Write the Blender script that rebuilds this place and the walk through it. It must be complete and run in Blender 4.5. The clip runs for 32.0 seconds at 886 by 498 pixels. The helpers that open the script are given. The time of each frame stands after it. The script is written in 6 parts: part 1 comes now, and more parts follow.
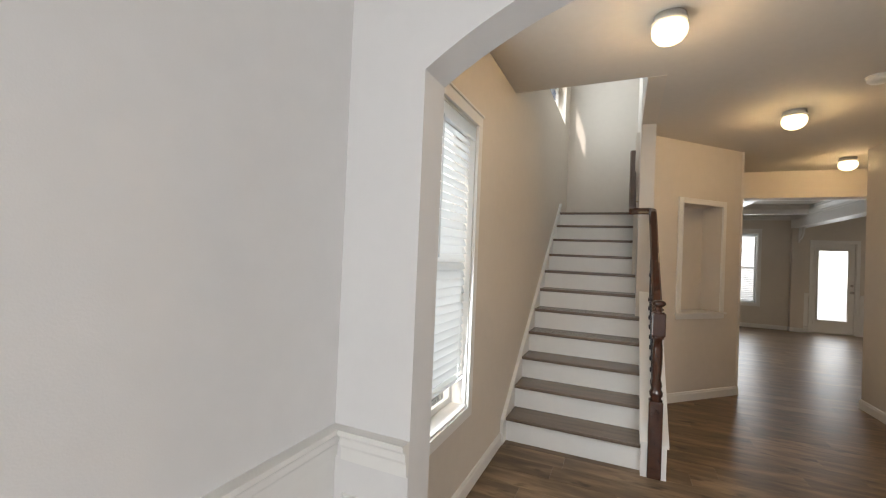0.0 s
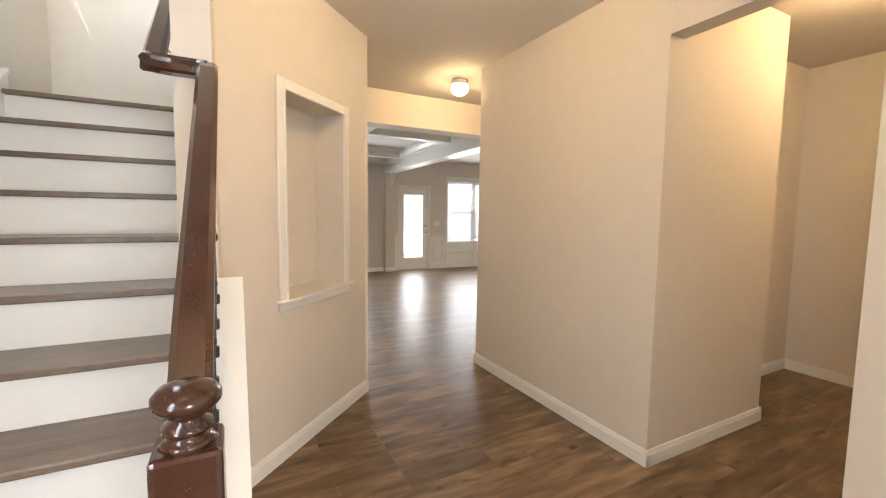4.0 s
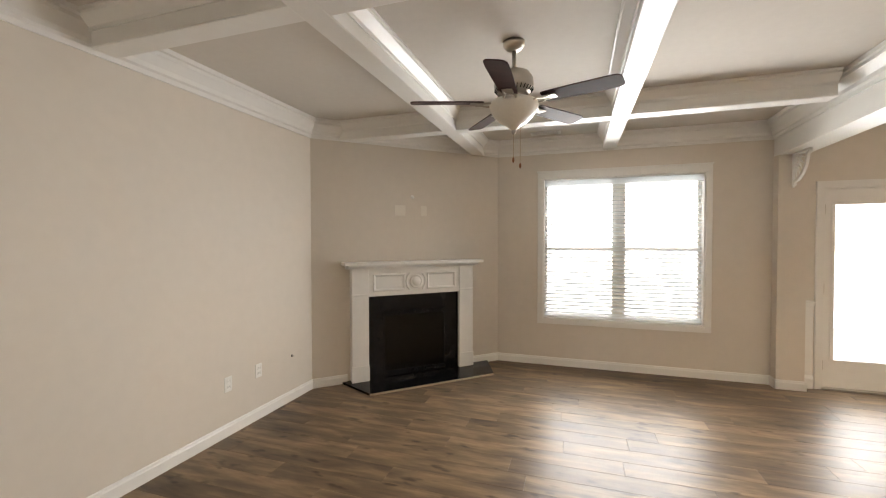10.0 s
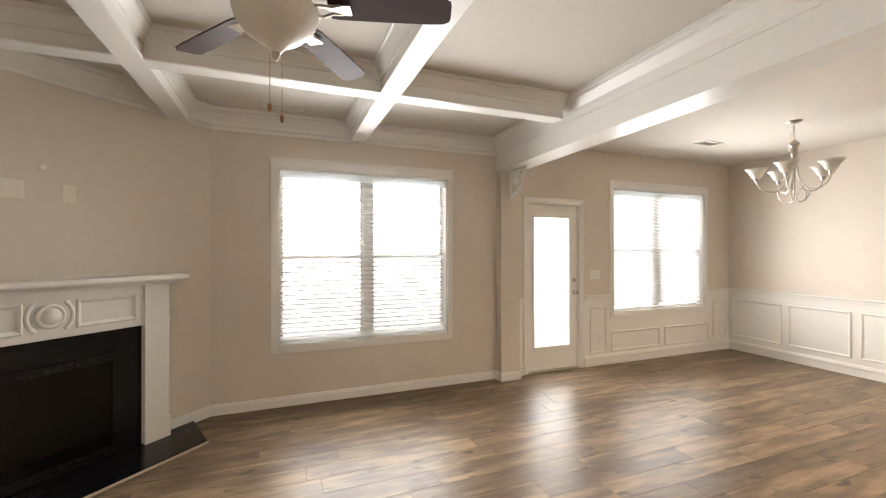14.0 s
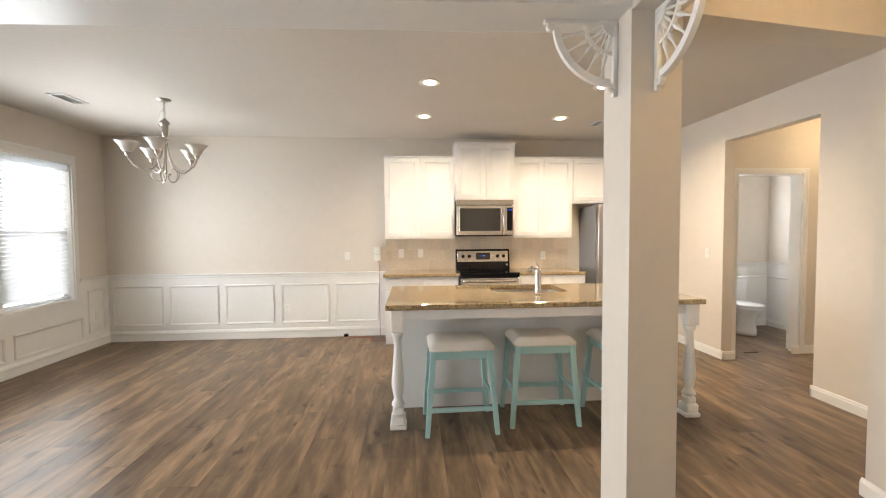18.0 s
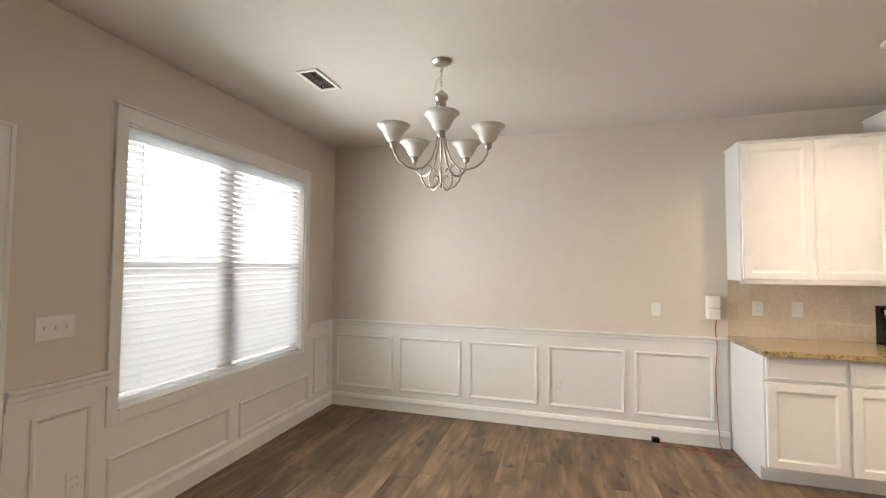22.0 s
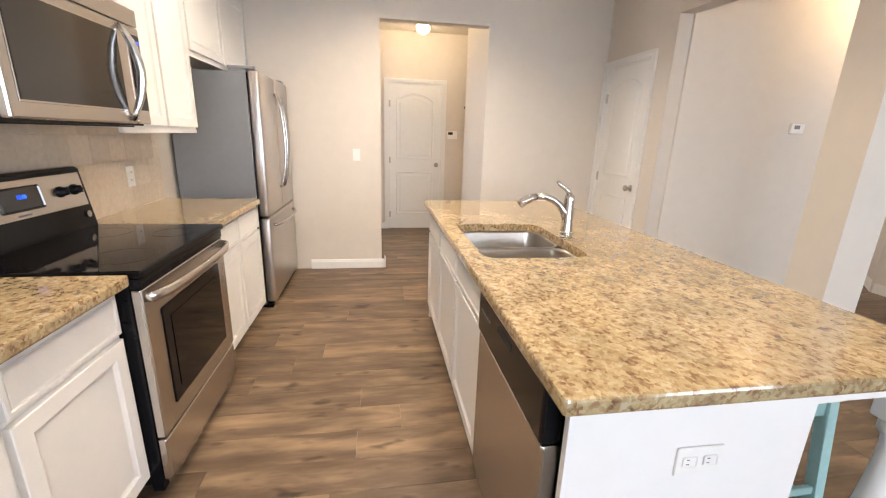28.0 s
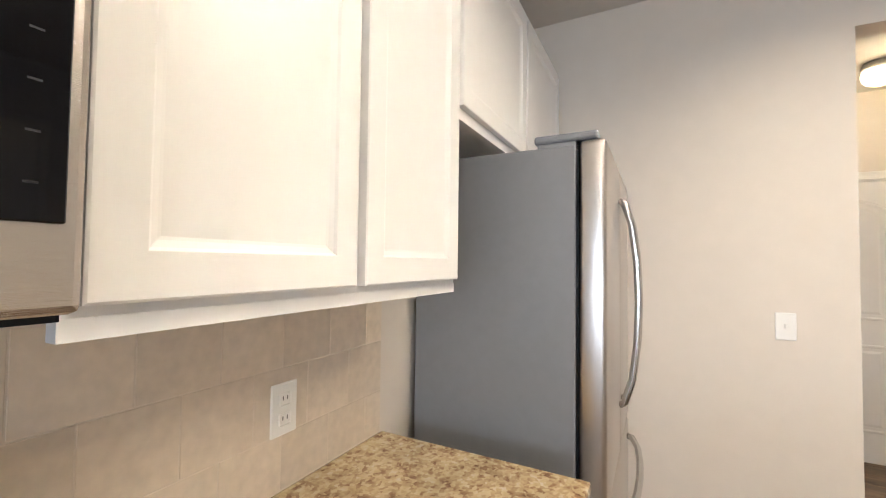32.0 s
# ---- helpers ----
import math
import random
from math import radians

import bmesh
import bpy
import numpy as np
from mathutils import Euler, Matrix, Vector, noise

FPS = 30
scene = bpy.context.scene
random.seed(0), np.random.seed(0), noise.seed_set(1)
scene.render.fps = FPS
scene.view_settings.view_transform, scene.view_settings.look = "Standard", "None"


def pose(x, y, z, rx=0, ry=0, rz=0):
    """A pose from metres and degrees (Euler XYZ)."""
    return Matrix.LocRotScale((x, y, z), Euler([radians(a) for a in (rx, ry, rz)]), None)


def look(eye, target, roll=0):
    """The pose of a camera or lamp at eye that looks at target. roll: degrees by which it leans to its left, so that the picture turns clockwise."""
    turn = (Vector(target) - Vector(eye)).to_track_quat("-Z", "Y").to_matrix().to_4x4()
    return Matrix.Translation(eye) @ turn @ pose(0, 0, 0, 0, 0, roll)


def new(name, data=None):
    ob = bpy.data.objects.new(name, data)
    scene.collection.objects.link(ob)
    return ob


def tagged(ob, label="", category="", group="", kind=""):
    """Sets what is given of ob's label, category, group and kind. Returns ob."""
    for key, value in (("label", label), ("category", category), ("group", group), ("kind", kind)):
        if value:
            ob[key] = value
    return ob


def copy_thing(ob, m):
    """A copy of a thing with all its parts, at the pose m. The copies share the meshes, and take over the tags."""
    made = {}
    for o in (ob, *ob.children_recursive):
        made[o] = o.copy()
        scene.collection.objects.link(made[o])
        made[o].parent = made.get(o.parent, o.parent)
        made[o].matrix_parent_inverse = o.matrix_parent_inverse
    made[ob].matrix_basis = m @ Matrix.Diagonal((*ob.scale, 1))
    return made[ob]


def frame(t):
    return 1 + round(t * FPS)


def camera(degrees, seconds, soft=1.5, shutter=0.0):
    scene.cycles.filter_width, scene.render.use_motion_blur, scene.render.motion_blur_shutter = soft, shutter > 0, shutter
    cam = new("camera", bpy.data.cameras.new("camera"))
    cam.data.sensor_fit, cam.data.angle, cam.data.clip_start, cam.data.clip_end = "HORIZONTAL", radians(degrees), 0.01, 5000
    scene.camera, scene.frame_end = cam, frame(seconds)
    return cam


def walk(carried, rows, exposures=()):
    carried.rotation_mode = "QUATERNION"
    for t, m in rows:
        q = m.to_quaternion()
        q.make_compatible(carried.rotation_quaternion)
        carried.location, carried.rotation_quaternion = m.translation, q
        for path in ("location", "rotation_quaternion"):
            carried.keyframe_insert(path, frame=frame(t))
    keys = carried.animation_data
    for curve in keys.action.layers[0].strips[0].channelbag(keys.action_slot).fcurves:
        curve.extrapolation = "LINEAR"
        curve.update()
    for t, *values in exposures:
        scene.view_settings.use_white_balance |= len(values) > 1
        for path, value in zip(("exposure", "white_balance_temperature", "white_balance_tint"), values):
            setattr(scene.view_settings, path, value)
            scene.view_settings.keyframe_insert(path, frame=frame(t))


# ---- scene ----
EXPOSURES = [(0.0, -0.70, 6800, 13), (1.0, -0.72, 7200, 14), (2.0, -0.28, 7000, 15), (3.0, 0.2, 6700, 12), (4.0, 0.54, 6700, 13), (7.0, 0.38, 5900, 9), (8.0, 0.42, 6700, 13), (9.0, 0.44, 7300, 15), (10.0, 0.78, 7250, 15), (11.0, 0.95, 7400, 16), (12.0, 0.96, 7000, 14), (13.0, 0.94, 7350, 16),
             (16.0, 0.4, 7200, 15), (17.0, 0.52, 7500, 17), (18.0, 0.6, 6700, 13), (19.0, 0.62, 6600, 13), (20.0, 0.62, 6600, 14), (21.0, 0.48, 6750, 14), (22.0, 0.25, 7000, 15), (23.0, 0.40, 7200, 18), (24.0, 0.47, 6600, 18), (25.0, 0.43, 6350, 18), (28.0, 0.55, 6200, 16), (29.0, 0.57, 5800, 14), (30.0, 0.75, 6000, 14), (31.0, 0.73, 6050, 13), (32.0, 0.36, 5950, 13)]
cam = camera(94.6, 32.0, soft=1.15)
PATH = [
    (0, (-0.709, -3.882, 1.422), (-1.503, -2.046, 1.449), 2.4),
    (0.5, (-0.73, -3.725, 1.421), (-1.038, -1.754, 1.289), 1.2),
    (1, (-0.725, -3.451, 1.398), (-0.668, -1.462, 1.199), 0.6),
    (1.5, (-0.73, -3.145, 1.395), (-0.426, -1.18, 1.176), 0.5),
    (2, (-0.745, -2.783, 1.394), (-0.262, -0.854, 1.178), 0.5),
    (2.5, (-0.685, -2.47, 1.385), (-0.069, -0.579, 1.175), 0.8),
    (3, (-0.621, -2.153, 1.393), (0.123, -0.307, 1.194), 0.9),
    (3.5, (-0.552, -1.777, 1.39), (0.309, 0.018, 1.203), 0.8),
    (4, (-0.398, -1.414, 1.407), (0.526, 0.352, 1.237), 0.8),
    (4.5, (-0.196, -1.079, 1.417), (0.721, 0.693, 1.271), 1.5),
    (6.5, (0.44, 0.481, 1.488), (1.243, 2.309, 1.381), -0.1),
    (7, (0.59, 0.84, 1.447), (1.343, 2.691, 1.359), -0.7),
    (7.5, (0.665, 1.172, 1.449), (1.35, 3.049, 1.361), -1.2),
    (8, (0.823, 1.555, 1.397), (1.415, 3.464, 1.322), -1.2),
    (8.5, (0.976, 1.926, 1.356), (1.315, 3.896, 1.306), -0.9),
    (9, (0.993, 2.314, 1.429), (1.019, 4.313, 1.374), -0.4),
    (9.5, (1.011, 2.635, 1.495), (0.696, 4.61, 1.439), 0.0),
    (10, (0.992, 2.925, 1.514), (0.369, 4.825, 1.472), -0.1),
    (10.5, (0.89, 3.151, 1.44), (0.069, 4.974, 1.503), 0.1),
    (11, (0.705, 3.336, 1.438), (-0.14, 5.14, 1.617), 0.9),
    (11.5, (0.644, 3.483, 1.479), (-0.104, 5.323, 1.713), 1.2),
    (12, (0.629, 3.652, 1.495), (0.093, 5.568, 1.701), 0.9),
    (12.5, (0.646, 3.793, 1.5), (0.421, 5.776, 1.627), 0.3),
    (13, (0.609, 3.89, 1.466), (0.756, 5.883, 1.541), -0.0),
    (13.5, (0.607, 3.917, 1.474), (1.083, 5.859, 1.504), -0.1),
    (15.5, (0.828, 3.699, 1.481), (2.191, 5.163, 1.46), 0.2),
    (16, (0.863, 3.729, 1.495), (2.452, 4.943, 1.458), 0.4),
    (16.5, (0.935, 3.641, 1.498), (2.707, 4.566, 1.444), 0.7),
    (17, (0.935, 3.814, 1.449), (2.859, 4.358, 1.395), 0.3),
    (17.5, (0.997, 3.93, 1.448), (2.988, 4.113, 1.382), -0.3),
    (18, (1.12, 3.976, 1.435), (3.112, 3.826, 1.354), -0.4),
    (18.5, (1.266, 4.084, 1.41), (3.217, 3.654, 1.326), 0.0),
    (19, (1.436, 4.27, 1.392), (3.361, 3.732, 1.321), 0.3),
    (19.5, (1.657, 4.522, 1.439), (3.621, 4.145, 1.397), -0.3),
    (20, (1.924, 4.768, 1.446), (3.923, 4.736, 1.456), -0.6),
    (20.5, (2.175, 5.036, 1.478), (4.143, 5.392, 1.522), -0.4),
    (21, (2.403, 5.321, 1.469), (4.305, 5.936, 1.541), -0.3),
    (21.5, (2.653, 5.508, 1.464), (4.525, 6.208, 1.544), -0.1),
    (22, (2.945, 5.646, 1.474), (4.863, 6.207, 1.556), 0.4),
    (22.5, (3.246, 5.774, 1.386), (5.236, 5.957, 1.464), 0.4),
    (23, (3.495, 5.783, 1.451), (5.471, 5.472, 1.418), -0.2),
    (23.5, (3.733, 5.741, 1.41), (5.578, 4.972, 1.335), -0.5),
    (24, (4.01, 5.785, 1.458), (5.597, 4.578, 1.301), 0.0),
    (24.5, (4.268, 5.82, 1.466), (5.526, 4.279, 1.262), 0.0),
    (25, (4.446, 5.742, 1.436), (5.401, 4.003, 1.183), 0.0),
    (25.5, (4.648, 5.653, 1.419), (5.343, 3.801, 1.121), 0.5),
    (27.5, (5.3, 5.042, 1.421), (5.257, 3.101, 0.94), 2.5),
    (28, (5.424, 4.787, 1.384), (5.114, 2.884, 0.85), 1.8),
    (28.5, (5.466, 4.553, 1.362), (4.957, 2.71, 0.775), 2.2),
    (29, (5.545, 4.291, 1.359), (5.063, 2.448, 0.749), 2.8),
    (29.5, (5.717, 4.013, 1.342), (5.489, 2.125, 0.724), 2.8),
    (30, (5.823, 3.784, 1.301), (6.143, 1.898, 0.715), 2.9),
    (30.5, (5.941, 3.523, 1.333), (6.706, 1.729, 0.889), 3.6),
    (31, (6.051, 3.265, 1.39), (7.037, 1.537, 1.188), 3.4),
    (31.5, (6.138, 3.036, 1.464), (7.169, 1.322, 1.464), 1.9),
    (32, (6.117, 2.766, 1.431), (7.042, 0.994, 1.495), 0.7),
]
walk(cam, [(t, look(eye, target, roll)) for t, eye, target, roll in PATH], EXPOSURES)

# world, sun and lamps
world = bpy.data.worlds.new("world")
scene.world = world
world.use_nodes = True
wn = world.node_tree.nodes
sky = wn.new("ShaderNodeTexSky")
sky.sky_type, sky.sun_disc = "NISHITA", False
sky.sun_elevation, sky.sun_rotation = radians(30), radians(192)
sky.air_density, sky.dust_density, sky.ozone_density = 1.0, 2.0, 1.0
wn["Background"].inputs["Strength"].default_value = 0.15
world.node_tree.links.new(sky.outputs["Color"], wn["Background"].inputs["Color"])

sun_data = bpy.data.lights.new("sun", "SUN")
sun_data.energy, sun_data.angle, sun_data.color = 4.5, radians(0.6), (1.0, 0.96, 0.90)
sun = new("sun", sun_data)
sun.matrix_world = look((-2.08, -10.0, 6.0), (0, 0, 0))


def area_lamp(name, m, w, h, watts, color=(0.86, 0.93, 1.0), spread=math.pi):
    """Daylight that enters through an opening: an area lamp facing local -Z."""
    d = bpy.data.lights.new(name, "AREA")
    d.shape, d.size, d.size_y, d.energy, d.color = "RECTANGLE", w, h, watts, color
    d.spread = spread
    ob = new(name, d)
    ob.matrix_world = m
    return ob


def point_lamp(name, p, watts, radius, color):
    d = bpy.data.lights.new(name, "POINT")
    d.energy, d.shadow_soft_size, d.color = watts, radius, color
    ob = new(name, d)
    ob.location = p
    return ob


# daylight in the window openings
DAY = (0.86, 0.94, 1.0)
area_lamp("window_light_living", look((1.46, 7.905, 1.42), (0.6, 0, 0.95)), 1.6, 1.6, 46, DAY, radians(142))
area_lamp("window_light_dining", look((5.50, 7.905, 1.48), (5.50, 0, 1.65)), 1.6, 1.6, 37, DAY, radians(130))
area_lamp("window_light_door", look((3.70, 8.02, 1.09), (3.70, 0, 0.9)), 0.55, 1.55, 14, DAY)
area_lamp("window_light_foyer", look((-1.495, -1.90, 1.37), (2, -1.90, 1.2)), 0.55, 1.55, 26, (0.80, 0.91, 1.0))
# front, stairs and powder: fill lamps at added windows that are never seen
area_lamp("window_light_front", look((0.6, -6.62, 1.3), (0.6, 0, 1.3)), 2.0, 1.0, 250)
area_lamp("window_light_stairs", look((-1.48, 1.21, 3.87), (2, 1.21, 3.2)), 1.4, 1.0, 34, (0.72, 0.87, 1.0))
area_lamp("window_light_powder", look((6.87, -0.5, 1.75), (0, -0.5, 1.2)), 0.6, 0.9, 20)
WARM = (1.0, 0.70, 0.36)
for lx, ly in ((-0.51, -1.50), (0.563, 0.29), (1.63, 2.16)):
    point_lamp("ceiling_bulb", (lx, ly, 2.625), 18, 0.05, WARM)
point_lamp("corridor_bulb", (2.75, -0.62, 2.60), 24, 0.05, WARM)
point_lamp("passage_bulb", (4.85, -0.80, 2.60), 12, 0.05, (1.0, 0.78, 0.48))
CANS = ((4.73, 3.81), (5.77, 3.83), (4.74, 2.24), (5.77, 2.26), (5.28, 1.48))
for lx, ly in CANS:
    d = bpy.data.lights.new("can_bulb", "AREA")
    d.shape, d.size, d.spread, d.energy, d.color = "DISK", 0.11, radians(150), 13.3, (1.0, 0.84, 0.62)
    ob = new("can_bulb", d)
    ob.location = (lx, ly, 2.733)


# materials
def mat(name, color, rough=0.5, metal=0.0, var=0.06, scale=6.0, bump=0.0, bump_scale=120.0, spec=0.5, stretch=(1, 1, 1), coat=0.0, each=0.0):
    """A surface with colour variation at two scales and fine relief, in world metres."""
    m = bpy.data.materials.new(name)
    m.use_nodes = True
    nt = m.node_tree
    n, l = nt.nodes, nt.links
    b = n["Principled BSDF"]
    b.inputs["Roughness"].default_value, b.inputs["Metallic"].default_value = rough, metal
    b.inputs["Specular IOR Level"].default_value, b.inputs["Coat Weight"].default_value = spec, coat
    geo = n.new("ShaderNodeNewGeometry")
    mp = n.new("ShaderNodeMapping")
    mp.inputs["Scale"].default_value = stretch
    l.new(geo.outputs["Position"], mp.inputs["Vector"])
    big, small = n.new("ShaderNodeTexNoise"), n.new("ShaderNodeTexNoise")
    big.inputs["Scale"].default_value, small.inputs["Scale"].default_value = scale * 0.2, scale * 4
    big.inputs["Detail"].default_value, small.inputs["Detail"].default_value = 3, 5
    l.new(mp.outputs[0], big.inputs["Vector"]), l.new(mp.outputs[0], small.inputs["Vector"])
    add = n.new("ShaderNodeMath")
    add.operation = "ADD"
    l.new(big.outputs["Fac"], add.inputs[0]), l.new(small.outputs["Fac"], add.inputs[1])
    ramp = n.new("ShaderNodeMapRange")
    ramp.inputs["From Min"].default_value, ramp.inputs["From Max"].default_value = 0.6, 1.4
    ramp.inputs["To Min"].default_value, ramp.inputs["To Max"].default_value = 1 - var, 1 + var
    l.new(add.outputs[0], ramp.inputs["Value"])
    mul = n.new("ShaderNodeVectorMath")
    mul.operation = "SCALE"
    mul.inputs[0].default_value = color
    if each:
        info, tone, tot = n.new("ShaderNodeObjectInfo"), n.new("ShaderNodeMapRange"), n.new("ShaderNodeMath")
        tone.inputs["To Min"].default_value, tone.inputs["To Max"].default_value = 1 - each, 1 + each
        tot.operation = "MULTIPLY"
        l.new(info.outputs["Random"], tone.inputs["Value"])
        l.new(ramp.outputs["Result"], tot.inputs[0]), l.new(tone.outputs["Result"], tot.inputs[1])
        l.new(tot.outputs[0], mul.inputs["Scale"])
    else:
        l.new(ramp.outputs["Result"], mul.inputs["Scale"])
    l.new(mul.outputs["Vector"], b.inputs["Base Color"])
    if bump:
        fine, bp = n.new("ShaderNodeTexNoise"), n.new("ShaderNodeBump")
        fine.inputs["Scale"].default_value, bp.inputs["Strength"].default_value = bump_scale, bump
        bp.inputs["Distance"].default_value = 0.002
        l.new(mp.outputs[0], fine.inputs["Vector"]), l.new(fine.outputs["Fac"], bp.inputs["Height"])
        l.new(bp.outputs["Normal"], b.inputs["Normal"])
    return m


def glow(name, color, strength):
    m = bpy.data.materials.new(name)
    m.use_nodes = True
    b = m.node_tree.nodes["Principled BSDF"]
    b.inputs["Base Color"].default_value = (*color, 1)
    b.inputs["Emission Color"].default_value, b.inputs["Emission Strength"].default_value = (*color, 1), strength
    return m


def clear_glass(name, tint=(1, 1, 1), rough=0.0):
    m = bpy.data.materials.new(name)
    m.use_nodes = True
    n, l = m.node_tree.nodes, m.node_tree.links
    n.remove(n["Principled BSDF"])
    t, g, mix, f = n.new("ShaderNodeBsdfTransparent"), n.new("ShaderNodeBsdfGlossy"), n.new("ShaderNodeMixShader"), n.new("ShaderNodeLayerWeight")
    pw, sc = n.new("ShaderNodeMath"), n.new("ShaderNodeMath")
    pw.operation, pw.inputs[1].default_value = "POWER", 4.0
    sc.operation, sc.inputs[1].default_value, sc.inputs[2].default_value = "MULTIPLY_ADD", 0.7, 0.03
    l.new(f.outputs["Facing"], pw.inputs[0]), l.new(pw.outputs[0], sc.inputs[0])
    t.inputs["Color"].default_value, g.inputs["Roughness"].default_value = (*tint, 1), rough
    l.new(sc.outputs[0], mix.inputs[0]), l.new(t.outputs[0], mix.inputs[1]), l.new(g.outputs[0], mix.inputs[2])
    l.new(mix.outputs[0], n["Material Output"].inputs["Surface"])
    return m


def granite():
    """Tan stone with brown, dark and pale flecks."""
    m = bpy.data.materials.new("granite")
    m.use_nodes = True
    n, l = m.node_tree.nodes, m.node_tree.links
    b = n["Principled BSDF"]
    b.inputs["Roughness"].default_value = 0.10
    b.inputs["Coat Weight"].default_value = 0.5
    b.inputs["Coat Roughness"].default_value = 0.05
    geo, mp = n.new("ShaderNodeNewGeometry"), n.new("ShaderNodeMapping")
    mp.inputs["Rotation"].default_value = (0, 0, 0.5)
    mp.inputs["Scale"].default_value = (1.12, 1.0, 1.1)
    l.new(geo.outputs["Position"], mp.inputs["Vector"])
    a, c, d = n.new("ShaderNodeTexNoise"), n.new("ShaderNodeTexNoise"), n.new("ShaderNodeTexVoronoi")
    a.inputs["Scale"].default_value, a.inputs["Detail"].default_value, a.inputs["Distortion"].default_value = 30, 4, 0.1
    c.inputs["Scale"].default_value, c.inputs["Detail"].default_value = 6, 3
    d.inputs["Scale"].default_value = 94
    warp, wv = n.new("ShaderNodeTexNoise"), n.new("ShaderNodeVectorMath")
    warp.inputs["Scale"].default_value = 70
    wv.operation, wv.inputs[1].default_value = "MULTIPLY_ADD", (0.012, 0.012, 0.012)
    for k in (a, c, warp):
        l.new(mp.outputs[0], k.inputs["Vector"])
    l.new(warp.outputs["Color"], wv.inputs[0]), l.new(mp.outputs[0], wv.inputs[2]), l.new(wv.outputs[0], d.inputs["Vector"])
    cell, grain = n.new("ShaderNodeSeparateColor"), n.new("ShaderNodeMath")
    l.new(d.outputs["Color"], cell.inputs[0])
    grain.operation, grain.inputs[1].default_value = "MULTIPLY_ADD", 0.30
    half = n.new("ShaderNodeMath")
    half.operation, half.inputs[1].default_value = "MULTIPLY_ADD", 0.62
    half.inputs[2].default_value = 0.05
    l.new(a.outputs["Fac"], half.inputs[0])
    l.new(cell.outputs[0], grain.inputs[0]), l.new(half.outputs[0], grain.inputs[2])
    r1 = n.new("ShaderNodeValToRGB")
    e = r1.color_ramp.elements
    e[0].position, e[0].color = 0.29, (0.160, 0.088, 0.046, 1)
    e[1].position, e[1].color = 0.38, (0.255, 0.163, 0.085, 1)
    for p, col in ((0.44, (0.315, 0.228, 0.122, 1)), (0.54, (0.378, 0.288, 0.154, 1)), (0.66, (0.430, 0.347, 0.204, 1)), (0.74, (0.45, 0.385, 0.28, 1))):
        x = e.new(p)
        x.color = col
    l.new(grain.outputs[0], r1.inputs["Fac"])
    mx, r2 = n.new("ShaderNodeMix"), n.new("ShaderNodeMapRange")
    mx.data_type, mx.blend_type = "RGBA", "MULTIPLY"
    r2.inputs["From Min"].default_value, r2.inputs["From Max"].default_value = 0.35, 0.65
    r2.inputs["To Min"].default_value, r2.inputs["To Max"].default_value = 0.86, 1.10
    l.new(c.outputs["Fac"], r2.inputs["Value"])
    mx.inputs["Factor"].default_value = 1.0
    l.new(r1.outputs["Color"], mx.inputs["A"]), l.new(r2.outputs["Result"], mx.inputs["B"])
    mx2, r3 = n.new("ShaderNodeMix"), n.new("ShaderNodeMath")
    mx2.data_type = "RGBA"
    r3.operation, r3.inputs[1].default_value = "LESS_THAN", 0.13
    l.new(d.outputs["Distance"], r3.inputs[0])
    sc = n.new("ShaderNodeMath")
    sc.operation, sc.inputs[1].default_value = "MULTIPLY", 0.14
    l.new(r3.outputs[0], sc.inputs[0]), l.new(sc.outputs[0], mx2.inputs["Factor"])
    l.new(mx.outputs["Result"], mx2.inputs["A"])
    mx2.inputs["B"].default_value = (0.10, 0.06, 0.035, 1)
    l.new(mx2.outputs["Result"], b.inputs["Base Color"])
    return m


